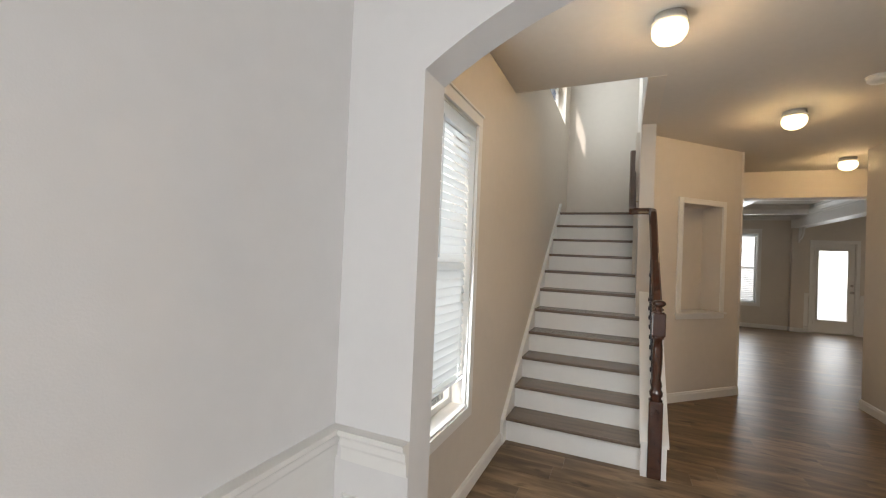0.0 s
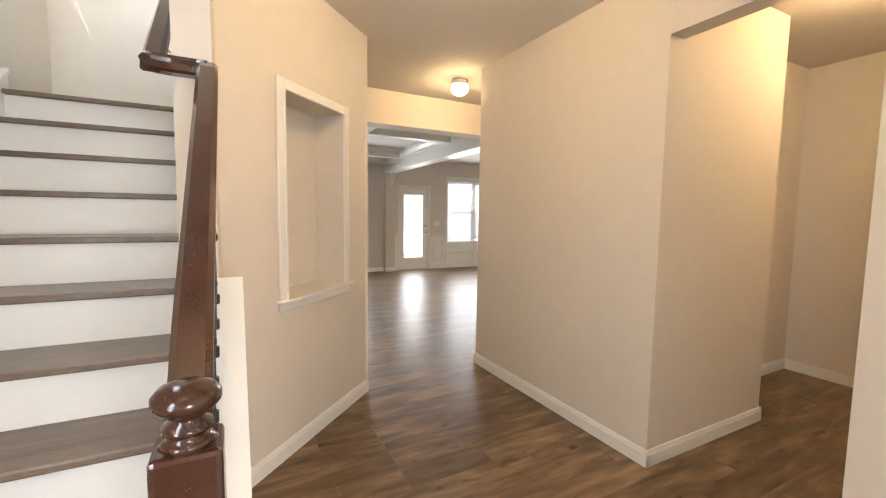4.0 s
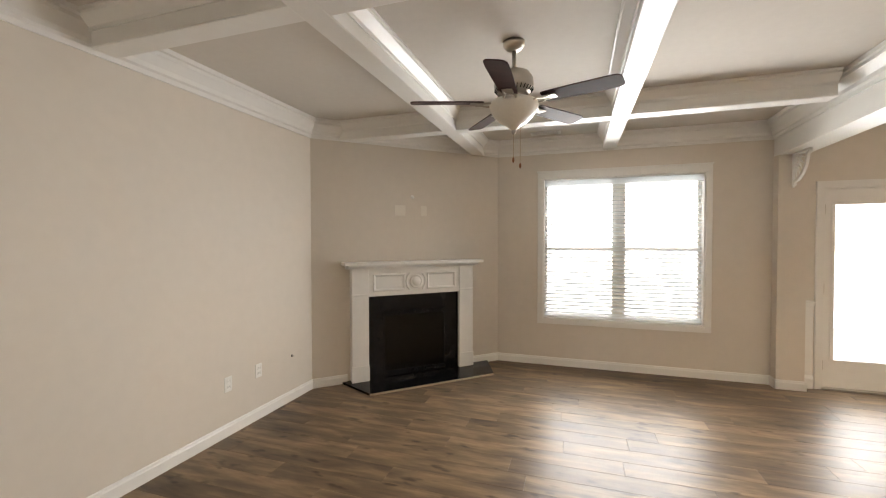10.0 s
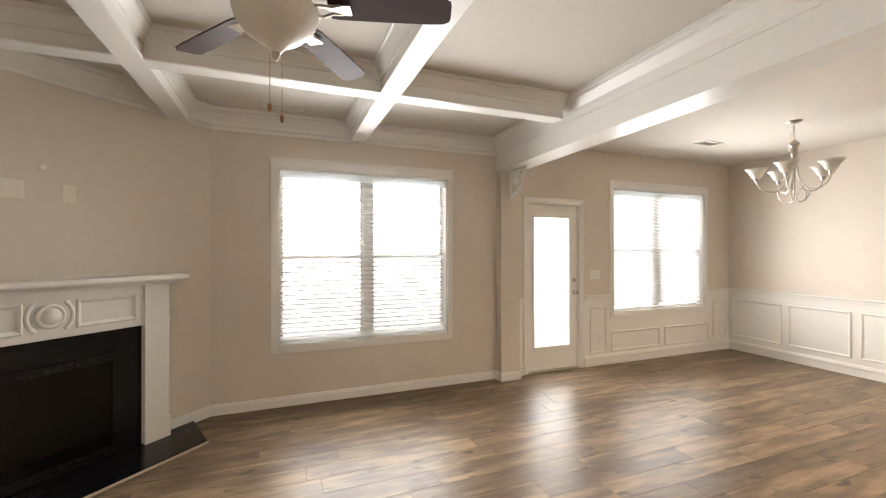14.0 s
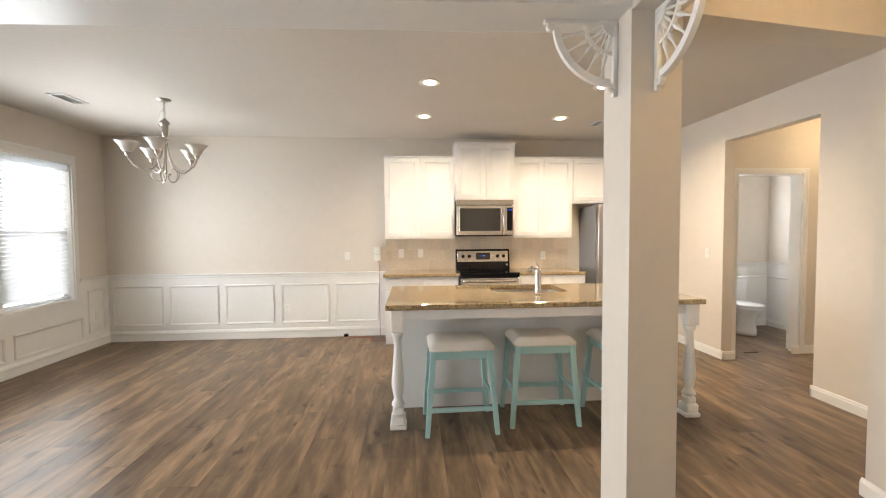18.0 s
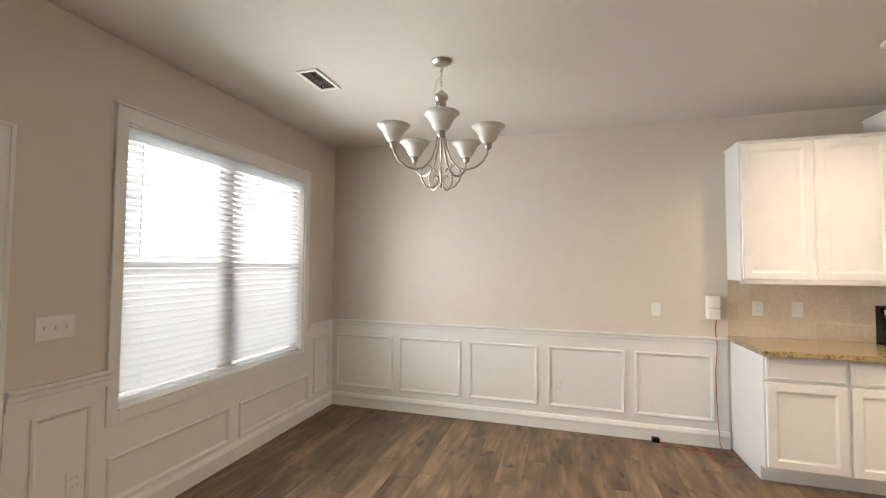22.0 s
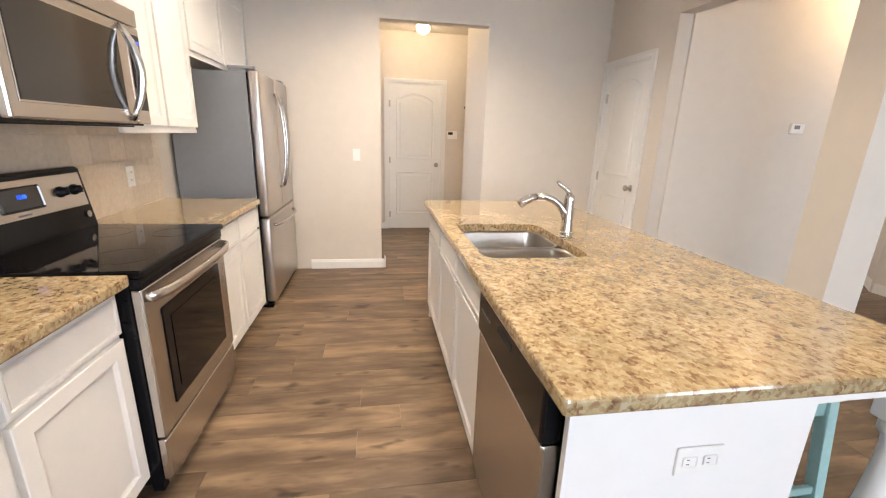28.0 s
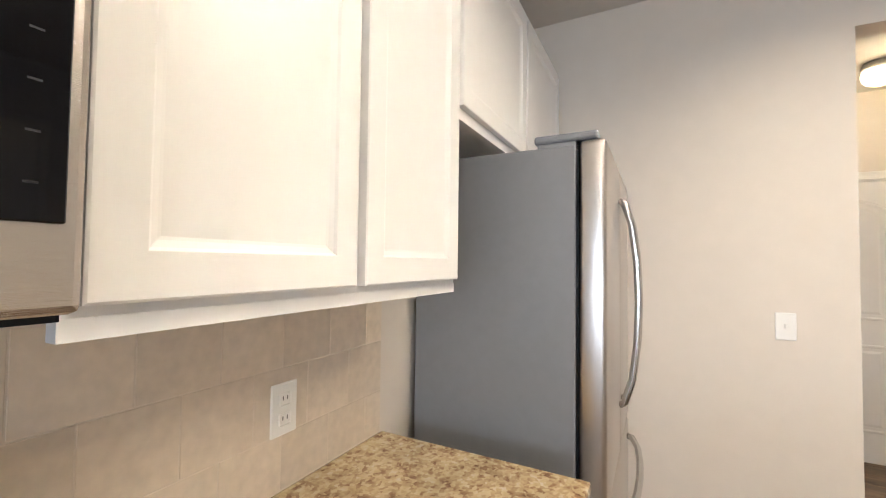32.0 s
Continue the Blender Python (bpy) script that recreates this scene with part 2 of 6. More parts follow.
def wood_planks():
    """Vinyl planks with grain along x; every plank has its own shade and grain."""
    m = bpy.data.materials.new("floor_plank")
    m.use_nodes = True
    n, l = m.node_tree.nodes, m.node_tree.links
    b = n["Principled BSDF"]
    b.inputs["Specular IOR Level"].default_value = 0.2
    geo, info = n.new("ShaderNodeNewGeometry"), n.new("ShaderNodeObjectInfo")
    rnd, off = n.new("ShaderNodeMath"), n.new("ShaderNodeVectorMath")
    rnd.operation = "ADD"
    l.new(info.outputs["Random"], rnd.inputs[0]), l.new(geo.outputs["Random Per Island"], rnd.inputs[1])
    fr = n.new("ShaderNodeMath")
    fr.operation = "FRACT"
    l.new(rnd.outputs[0], fr.inputs[0])
    comb = n.new("ShaderNodeCombineXYZ")
    mu = n.new("ShaderNodeMath")
    mu.operation, mu.inputs[1].default_value = "MULTIPLY", 37.0
    l.new(fr.outputs[0], mu.inputs[0])
    l.new(mu.outputs[0], comb.inputs[0]), l.new(mu.outputs[0], comb.inputs[1])
    l.new(geo.outputs["Position"], off.inputs[0]), l.new(comb.outputs[0], off.inputs[1])
    mp = n.new("ShaderNodeMapping")
    mp.inputs["Scale"].default_value = (1.7, 8.5, 1.0)
    l.new(off.outputs["Vector"], mp.inputs["Vector"])
    g1, g2 = n.new("ShaderNodeTexNoise"), n.new("ShaderNodeTexNoise")
    g1.inputs["Scale"].default_value, g1.inputs["Detail"].default_value, g1.inputs["Distortion"].default_value = 1.3, 5, 0.25
    g2.inputs["Scale"].default_value, g2.inputs["Detail"].default_value = 5.0, 8
    l.new(mp.outputs[0], g1.inputs["Vector"]), l.new(mp.outputs[0], g2.inputs["Vector"])
    ad = n.new("ShaderNodeMath")
    ad.operation, ad.inputs[1].default_value = "MULTIPLY_ADD", 0.22
    l.new(g2.outputs["Fac"], ad.inputs[0])
    l.new(g1.outputs["Fac"], ad.inputs[2])
    sh = n.new("ShaderNodeMapRange")
    sh.inputs["To Min"].default_value, sh.inputs["To Max"].default_value = -0.06, 0.11
    l.new(fr.outputs[0], sh.inputs["Value"])
    tot = n.new("ShaderNodeMath")
    tot.operation = "ADD"
    l.new(ad.outputs[0], tot.inputs[0]), l.new(sh.outputs["Result"], tot.inputs[1])
    r = n.new("ShaderNodeValToRGB")
    e = r.color_ramp.elements
    e[0].position, e[0].color = 0.32, (0.056, 0.038, 0.026, 1)
    e[1].position, e[1].color = 0.94, (0.330, 0.232, 0.142, 1)
    x = e.new(0.62)
    x.color = (0.150, 0.103, 0.065, 1)
    l.new(tot.outputs[0], r.inputs["Fac"])
    kn, km, kx = n.new("ShaderNodeTexNoise"), n.new("ShaderNodeMapRange"), n.new("ShaderNodeVectorMath")
    ks = n.new("ShaderNodeMapping")
    ks.inputs["Scale"].default_value = (4.2, 10.0, 1.0)
    l.new(off.outputs["Vector"], ks.inputs["Vector"]), l.new(ks.outputs[0], kn.inputs["Vector"])
    kn.inputs["Scale"].default_value, kn.inputs["Detail"].default_value = 1.0, 2
    km.inputs["From Min"].default_value, km.inputs["From Max"].default_value = 0.63, 0.72
    km.inputs["To Min"].default_value, km.inputs["To Max"].default_value = 1.0, 0.42
    l.new(kn.outputs["Fac"], km.inputs["Value"])
    kx.operation = "SCALE"
    l.new(r.outputs["Color"], kx.inputs[0]), l.new(km.outputs["Result"], kx.inputs["Scale"])
    l.new(kx.outputs["Vector"], b.inputs["Base Color"])
    rr = n.new("ShaderNodeMapRange")
    rr.inputs["To Min"].default_value, rr.inputs["To Max"].default_value = 0.28, 0.44
    l.new(g1.outputs["Fac"], rr.inputs["Value"]), l.new(rr.outputs["Result"], b.inputs["Roughness"])
    bp = n.new("ShaderNodeBump")
    bp.inputs["Strength"].default_value, bp.inputs["Distance"].default_value = 0.35, 0.0015
    l.new(g2.outputs["Fac"], bp.inputs["Height"]), l.new(bp.outputs["Normal"], b.inputs["Normal"])
    return m


WALL = mat("wall_paint", (0.655, 0.595, 0.52), 0.62, var=0.03, scale=3, bump=0.12, bump_scale=260, spec=0.3)
WHITE_WALL = mat("front_room_paint", (0.70, 0.685, 0.67), 0.62, var=0.03, scale=3, bump=0.12, bump_scale=260, spec=0.3)
CEIL = mat("ceiling_paint", (0.64, 0.60, 0.545), 0.85, var=0.03, scale=5, bump=0.35, bump_scale=160, spec=0.2)
TRIM = mat("trim_paint", (0.765, 0.75, 0.715), 0.32, var=0.025, scale=4, bump=0.04, bump_scale=60)
DOOR_PAINT = mat("door_paint", (0.78, 0.765, 0.73), 0.44, var=0.025, scale=4, bump=0.06, bump_scale=90)
CABINET = mat("cabinet_paint", (0.79, 0.78, 0.76), 0.30, var=0.02, scale=5, bump=0.04, bump_scale=70)
STEEL = mat("stainless_steel", (0.60, 0.565, 0.525), 0.27, 1.0, var=0.05, scale=8, bump=0.10, bump_scale=60, stretch=(1, 1, 22))
STEEL_V = mat("brushed_steel_panel", (0.58, 0.545, 0.51), 0.30, 1.0, var=0.05, scale=8, bump=0.08, bump_scale=60, stretch=(22, 22, 1))
CHROME = mat("satin_nickel", (0.62, 0.60, 0.57), 0.20, 1.0, var=0.03)
NICKEL = mat("brushed_nickel", (0.47, 0.43, 0.375), 0.33, 1.0, var=0.05)
BRASS = mat("aged_brass", (0.42, 0.30, 0.15), 0.36, 1.0, var=0.08)
BLACK = mat("black_enamel", (0.007, 0.007, 0.008), 0.14, var=0.15, scale=10, spec=0.25)
BLACK_GLASS = mat("black_glass", (0.004, 0.004, 0.005), 0.05, var=0.05, spec=0.28)
GREY_SIDE = mat("grey_painted_metal", (0.180, 0.186, 0.198), 0.36, var=0.05, scale=8, bump=0.15, bump_scale=420)
SMOKED_GLASS = mat("smoked_glass", (0.022, 0.021, 0.020), 0.09, var=0.08, spec=0.9)
KEY_GREY = mat("key_print", (0.022, 0.022, 0.024), 0.4, var=0.02)
CREAM_PLATE = mat("cream_plastic", (0.74, 0.69, 0.61), 0.4, var=0.02)
PLASTIC = mat("white_plastic", (0.78, 0.77, 0.73), 0.38, var=0.02)
IRON = mat("wrought_iron", (0.018, 0.018, 0.022), 0.42, 0.3, var=0.2, scale=20, bump=0.2, bump_scale=200)
CHERRY = mat("dark_cherry_wood", (0.048, 0.017, 0.009), 0.18, var=0.45, scale=14, bump=0.05, stretch=(6, 1, 6), coat=0.35)
BLADE = mat("fan_blade_wood", (0.045, 0.020, 0.018), 0.55, var=0.35, spec=0.2, scale=18, stretch=(1, 6, 1))
FROST = mat("frosted_glass", (0.70, 0.67, 0.61), 0.30, var=0.06, scale=14)
AQUA = mat("aqua_paint", (0.35, 0.56, 0.55), 0.42, var=0.08, scale=14, bump=0.1)
LINEN = mat("cream_linen", (0.76, 0.71, 0.64), 0.9, var=0.06, scale=30, bump=0.5, bump_scale=700)
TILE = mat("travertine_tile", (0.64, 0.545, 0.43), 0.33, var=0.13, scale=9, bump=0.12, bump_scale=80, each=0.07)
GROUT = mat("grout", (0.66, 0.575, 0.47), 0.85, var=0.06, scale=30)
SLAB = mat("black_granite", (0.006, 0.006, 0.007), 0.16, var=0.4, scale=40, spec=0.25)
SOOT = mat("firebox_brick", (0.016, 0.008, 0.006), 0.8, var=0.3, scale=18, bump=0.4)
TREAD = mat("stair_tread_vinyl", (0.155, 0.116, 0.088), 0.26, var=0.30, scale=9, bump=0.15, stretch=(1, 9, 3))
EDGE_WOOD = mat("pale_edge_wood", (0.36, 0.28, 0.20), 0.45, var=0.15, scale=9)
BLIND = mat("blind_slat", (0.80, 0.80, 0.79), 0.45, var=0.02)
# thin vinyl lets some daylight through
bn, bl = BLIND.node_tree.nodes, BLIND.node_tree.links
tr, tm = bn.new("ShaderNodeBsdfTranslucent"), bn.new("ShaderNodeMixShader")
tr.inputs["Color"].default_value, tm.inputs[0].default_value = (0.93, 0.96, 0.98, 1), 0.72
bl.new(bn["Principled BSDF"].outputs[0], tm.inputs[1]), bl.new(tr.outputs[0], tm.inputs[2])
bl.new(tm.outputs[0], bn["Material Output"].inputs["Surface"])
PORCELAIN = mat("porcelain", (0.80, 0.80, 0.79), 0.10, var=0.01)
RED_CORD = mat("red_cord", (0.42, 0.075, 0.045), 0.5, var=0.1)
GRASS = mat("lawn", (0.075, 0.125, 0.035), 0.9, var=0.4, scale=12, bump=0.6)
CONCRETE = mat("patio_concrete", (0.56, 0.54, 0.51), 0.85, var=0.12, scale=5, bump=0.3)
SIDING = mat("house_siding", (0.50, 0.47, 0.42), 0.7, var=0.05)
DARK = mat("dark_recess", (0.02, 0.018, 0.016), 0.7, var=0.1)
BULB = glow("lit_glass", (1.0, 0.80, 0.48), 5.0)
CAN_GLOW = glow("can_lens", (1.0, 0.86, 0.66), 14.0)
LED_BLUE = glow("blue_display", (0.02, 0.12, 1.0), 1.9)
# stronger emission, in place of bright outdoor light west of the foyer
GLOW_WEST = glow("glowing_backdrop_west", (0.93, 0.98, 1.0), 2.5)
# emission stands in for the blown-out daylight behind the back windows
GLOW_BACK = glow("glowing_backdrop", (0.93, 0.97, 1.0), 1.35)
GLASS = clear_glass("window_glass")
GRANITE = granite()


def mesh_screen():
    """Fine grey fly mesh: too fine to see, it dims what is behind it."""
    m = bpy.data.materials.new("fly_mesh")
    m.use_nodes = True
    n, l = m.node_tree.nodes, m.node_tree.links
    t, d, mix = n.new("ShaderNodeBsdfTransparent"), n.new("ShaderNodeBsdfDiffuse"), n.new("ShaderNodeMixShader")
    d.inputs["Color"].default_value = (0.30, 0.31, 0.32, 1)
    mix.inputs[0].default_value = 0.16
    l.new(t.outputs[0], mix.inputs[1]), l.new(d.outputs[0], mix.inputs[2])
    l.new(mix.outputs[0], n["Material Output"].inputs["Surface"])
    return m


FLY_MESH = mesh_screen()
PLANK = wood_planks()


# mesh tools
def part(name, bm, material, parent=None, label="", smooth=False):
    """One mesh object from a bmesh, under a thing or a part."""
    bmesh.ops.recalc_face_normals(bm, faces=bm.faces)
    me = bpy.data.meshes.new(name)
    bm.to_mesh(me)
    bm.free()
    if smooth:
        for p in me.polygons:
            p.use_smooth = True
    me.materials.append(material)
    ob = new(name, me)
    ob.parent = parent
    return tagged(ob, label)


def thing(name, m, label, category, group="", kind=""):
    ob = new(name)
    ob.matrix_world = m
    ob.empty_display_size = 0.1
    return tagged(ob, label, category, group, kind)


def put(ob, label, category="", group="", kind=""):
    return tagged(ob, label, category, group, kind)


def bx(bm, x0, x1, y0, y1, z0, z1, bevel=0.0, seg=1):
    """Adds a box, with rounded edges if asked."""
    v = [bm.verts.new((x, y, z)) for x in (x0, x1) for y in (y0, y1) for z in (z0, z1)]
    q = ((0, 1, 3, 2), (4, 6, 7, 5), (0, 4, 5, 1), (2, 3, 7, 6), (0, 2, 6, 4), (1, 5, 7, 3))
    f = [bm.faces.new([v[i] for i in s]) for s in q]
    if bevel:
        es = list({e for g in f for e in g.edges})
        bmesh.ops.bevel(bm, geom=es, offset=bevel, segments=seg, profile=0.5, affect="EDGES")
    return bm


def box(x0, x1, y0, y1, z0, z1, bevel=0.0, seg=1):
    return bx(bmesh.new(), x0, x1, y0, y1, z0, z1, bevel, seg)


def prism(pts, z0, z1):
    """A plan outline raised from z0 to z1."""
    bm = bmesh.new()
    lo = [bm.verts.new((x, y, z0)) for x, y in pts]
    hi = [bm.verts.new((x, y, z1)) for x, y in pts]
    bm.faces.new(lo), bm.faces.new(hi)
    for i in range(len(pts)):
        j = (i + 1) % len(pts)
        bm.faces.new((lo[i], lo[j], hi[j], hi[i]))
    return bm


def sweep(bm, profile, a, b, out):
    """A moulding: profile points (out, up) run from a to b; out is the plan direction away from the wall."""
    a, b, o = Vector(a), Vector(b), Vector((*out, 0)).normalized()
    ra = [bm.verts.new(a + o * p + Vector((0, 0, q))) for p, q in profile]
    rb = [bm.verts.new(b + o * p + Vector((0, 0, q))) for p, q in profile]
    n = len(profile)
    for i in range(n):
        j = (i + 1) % n
        bm.faces.new((ra[i], ra[j], rb[j], rb[i]))
    bm.faces.new(ra), bm.faces.new(rb)
    return bm


def lathe(profile, seg=24, bm=None, at=(0, 0, 0)):
    """A turned body from (radius, height) points."""
    bm = bm or bmesh.new()
    rings = []
    for r, z in profile:
        rings.append([bm.verts.new((at[0] + r * math.cos(2 * math.pi * k / seg), at[1] + r * math.sin(2 * math.pi * k / seg), at[2] + z)) for k in range(seg)])
    for a, b in zip(rings, rings[1:]):
        for k in range(seg):
            bm.faces.new((a[k], a[(k + 1) % seg], b[(k + 1) % seg], b[k]))
    bm.faces.new(rings[0]), bm.faces.new(rings[-1])
    return bm


def tube(points, radius, seg=10, bm=None, flat=1.0):
    """A round bar along points; flat squeezes it across."""
    bm = bm or bmesh.new()
    pts = [Vector(p) for p in points]
    rings, up = [], Vector((0, 0, 1))
    prev = None
    for i, p in enumerate(pts):
        d = (pts[min(i + 1, len(pts) - 1)] - pts[max(i - 1, 0)]).normalized()
        ref = prev if prev is not None else (up if abs(d.z) < 0.9 else Vector((1, 0, 0)))
        s = (ref - d * ref.dot(d)).normalized()
        prev = s
        t = d.cross(s)
        r = radius[i] if isinstance(radius, (list, tuple)) else radius
        rings.append([bm.verts.new(p + s * (r * math.cos(2 * math.pi * k / seg)) + t * (r * flat * math.sin(2 * math.pi * k / seg))) for k in range(seg)])
    for a, b in zip(rings, rings[1:]):
        for k in range(seg):
            bm.faces.new((a[k], a[(k + 1) % seg], b[(k + 1) % seg], b[k]))
    bm.faces.new(rings[0]), bm.faces.new(rings[-1])
    return bm


def arc(c, r, a0, a1, n, plane="xz"):
    """Points on an arc, angles in degrees."""
    out = []
    for k in range(n + 1):
        a = radians(a0 + (a1 - a0) * k / n)
        u, v = r * math.cos(a), r * math.sin(a)
        out.append((c[0] + u, c[1], c[2] + v) if plane == "xz" else (c[0] + u, c[1] + v, c[2]) if plane == "xy" else (c[0], c[1] + u, c[2] + v))
    return out


def panel_face(bm, x0, x1, z0, z1, y, depth, frame=0.055, rec=0.009, slope=0.012):
    """A framed leaf whose front faces -y at y: a flat frame, a sloped moulding and a sunk panel."""
    bx(bm, x0, x1, y + rec + 0.004, y + depth, z0, z1)
    def ring(i, d):
        return [bm.verts.new((px, y + d, pz)) for px, pz in ((x0 + i, z0 + i), (x1 - i, z0 + i), (x1 - i, z1 - i), (x0 + i, z1 - i))]
    rs = [ring(0, rec + 0.004), ring(0, 0.002), ring(0.003, 0), ring(frame, 0), ring(frame + 0.004, 0.004), ring(frame + slope, rec - 0.001), ring(frame + slope + 0.004, rec)]
    for a, b in zip(rs, rs[1:]):
        for k in range(4):
            bm.faces.new((a[k], a[(k + 1) % 4], b[(k + 1) % 4], b[k]))
    bm.faces.new(rs[-1])
    return bm


def wall(name, pts, z0, z1, material, label="painted wall"):
    return put(part(name, prism(pts, z0, z1), material), label, "wall", kind="structure")


def rect(x0, x1, y0, y1):
    return ((x0, y0), (x1, y0), (x1, y1), (x0, y1))


def wall_box(name, x0, x1, y0, y1, z0, z1, material=None, label="greige painted wall"):
    return put(part(name, box(x0, x1, y0, y1, z0, z1), material or WALL), label, "wall", kind="structure")


def wall_hole(name, x0, x1, y0, y1, z0, z1, holes, material=None, label="greige painted wall", along="x"):
    """A straight wall with rectangular openings (from, to, bottom, top) through it."""
    bm = bmesh.new()
    a0, a1 = (x0, x1) if along == "x" else (y0, y1)
    def piece(u0, u1, w0, w1):
        if u1 - u0 > 1e-4 and w1 - w0 > 1e-4:
            bx(bm, *((u0, u1, y0, y1) if along == "x" else (x0, x1, u0, u1)), w0, w1)
    cur = a0
    for h0, h1, b, t in sorted(holes):
        piece(cur, h0, z0, z1)
        piece(h0, h1, z0, b)
        piece(h0, h1, t, z1)
        cur = h1
    piece(cur, a1, z0, z1)
    return put(part(name, bm, material or WALL), label, "wall", kind="structure")


# the plan: x east, y towards the back of the house
EAST, BACK, WEST, KIT, TOP = 6.87, 8.03, -1.58, 0.545, 2.74
T = 0.14
HALL_TOP = 2.665

# floor body under the planks, ceilings
put(part("floor", box(-3.0, 8.0, -6.8, 8.2, -0.20, -0.012), DARK), "dark underlay beneath the plank floor", "floor", kind="structure")
put(part("ceiling_kitchen", box(3.04, 7.05, -1.6, 8.2, TOP, TOP + 0.2), CEIL), "flat cream painted ceiling", "ceiling", kind="structure")
put(part("ceiling_living", box(-1.75, 3.039, 3.04, 8.2, TOP, TOP + 0.2), CEIL), "grey cream ceiling between the coffer beams", "ceiling", kind="structure")
put(part("ceiling_hall", prism(((-0.387, -0.932), (3.06, -0.932), (3.06, 2.80), (-0.385, 2.80)), HALL_TOP, TOP + 0.2), CEIL), "flat cream hall ceiling", "ceiling", kind="structure")
put(part("ceiling_foyer", box(-1.60, 3.06, -3.10, -0.932, HALL_TOP, TOP + 0.2), CEIL), "flat cream foyer ceiling", "ceiling", kind="structure")
put(part("ceiling_front_room", box(-1.60, 3.2, -6.8, -3.10, TOP, TOP + 0.2), CEIL), "flat front room ceiling", "ceiling", kind="structure")

# windows: x0, x1, z0, z1 of the clear openings in the back wall
LWIN, DWIN, BDOOR = (0.597, 2.315, 0.565, 2.25), (4.65, 6.34, 0.65, 2.28), (3.345, 4.095, 0.0, 2.04)
wall_hole("wall_north", WEST - T, EAST + T, BACK, BACK + T, 0, TOP, [LWIN, (BDOOR[0], BDOOR[1], 0, BDOOR[3]), DWIN])
wall_box("wall_east", EAST, EAST + T, KIT - 0.12, BACK, 0, TOP)
wall_box("wall_west_living", WEST - T, WEST, 2.83, BACK, 0, TOP)
wall("wall_fireplace", ((-1.58, 6.46), (0.042, 8.03), (-1.58, 8.03)), 0, TOP, WALL, "angled greige wall above the fireplace")
wall_hole("wall_kitchen_south", 3.09, EAST + T, KIT - 0.12, KIT, 0, TOP, [(4.345, 5.395, 0, 2.412)])
CDOOR = (0.605, 1.305)
wall_hole("wall_closet_east", 2.97, 3.09, 0.425, 1.56, 0, TOP, [(CDOOR[0], CDOOR[1], 0, 2.09)], along="y")
HT = 2.80
wall("wall_thermostat", ((1.652, 1.802), (1.772, 1.662), (2.97, 1.46), (2.97, 1.58)), 0, HT, WALL, "pale hall wall with the thermostat")
wall("wall_hall_east", ((1.655, 0.0), (1.775, 0.0), (1.772, 1.662), (1.652, 1.802)), 0, HT, WALL)
wall_box("wall_corridor_north", 1.775, 2.73, 0.0, 0.12, 0, HT)
wall_box("wall_corridor_alcove", 2.73, 2.85, 0.0, 0.425, 0, HT)
wall_box("wall_alcove_back", 2.85, 2.97, 0.425, 0.545, 0, TOP)
wall_box("wall_passage_west", 4.225, 4.345, -0.47, KIT - 0.12, 0, TOP)
PDOOR = (-0.49, 0.30)
wall_hole("wall_passage_east", 5.50, 5.62, -1.50, KIT - 0.12, 0, TOP, [(PDOOR[0], PDOOR[1], 0, 2.08)], along="y")
GDOOR = (4.50, 5.27)
wall_hole("wall_corridor_south", 1.25, 7.0, -1.50, -1.36, 0, TOP, [(GDOOR[0], GDOOR[1], 0, 2.08)])
wall_hole("wall_powder_east", 6.88, 7.02, -1.36, KIT - 0.12, 0, TOP, [(-0.80, -0.20, 1.25, 2.2)], along="y")
wall_box("wall_foyer_header", 1.655, 1.775, -0.98, -0.001, 2.352, HT)
wall("wall_foyer_diagonal", ((0.545, -1.84), (1.33, -1.08), (1.55, -1.08), (1.45, -1.36), (0.665, -1.90)), 0, TOP, WALL)
wall_box("wall_foyer_east", 0.545, 0.665, -3.04, -1.84, 0, TOP, WHITE_WALL, "pale painted wall beside the arch")
FWIN = (-2.37, -1.79, 0.53, 2.15)
SWIN = (0.28, 1.76, 3.25, 4.34)
wall_hole("wall_foyer_west", -1.56, -1.42, -2.91, 2.45, 0, 5.2, [FWIN, SWIN], along="y")
wall_box("wall_front_room_west", -1.51, -1.37, -6.6, -3.04, 0, TOP, WHITE_WALL)
wall_hole("wall_front_room_south", -1.51, 3.2, -6.74, -6.6, 0, TOP, [(-0.4, 1.6, 0.7, 1.7)], WHITE_WALL)
wall_box("wall_front_room_east", 3.0, 3.14, -6.6, -2.91, 0, TOP, WHITE_WALL)
wall_box("wall_front_room_return", 0.665, 3.0, -3.04, -2.91, 0, TOP, WHITE_WALL)


def arch_wall():
    """The wall with the wide flat arch between front room and foyer."""
    bm = bmesh.new()
    x0, x1, spring, rise = -1.12, 0.545, 1.90, 0.26
    bx(bm, -1.51, x0, -3.04, -2.91, 0, TOP)
    n, c, h = 28, (x0 + x1) / 2, (x1 - x0) / 2
    rad = (h * h + rise * rise) / (2 * rise)
    cols = []
    for k in range(n + 1):
        x = x0 + (x1 - x0) * k / n
        z = spring + math.sqrt(max(rad * rad - (x - c) ** 2, 0)) - (rad - rise)
        cols.append([bm.verts.new((x, y, zz)) for y in (-3.04, -2.91) for zz in (z, TOP)])
    for a, b in zip(cols, cols[1:]):
        bm.faces.new((a[0], b[0], b[1], a[1])), bm.faces.new((a[2], a[3], b[3], b[2]))
        bm.faces.new((a[0], a[2], b[2], b[0])), bm.faces.new((a[1], b[1], b[3], a[3]))
    return put(part("wall_arch", bm, WHITE_WALL), "pale painted wall with a shallow arched opening", "wall", kind="structure")


arch_wall()

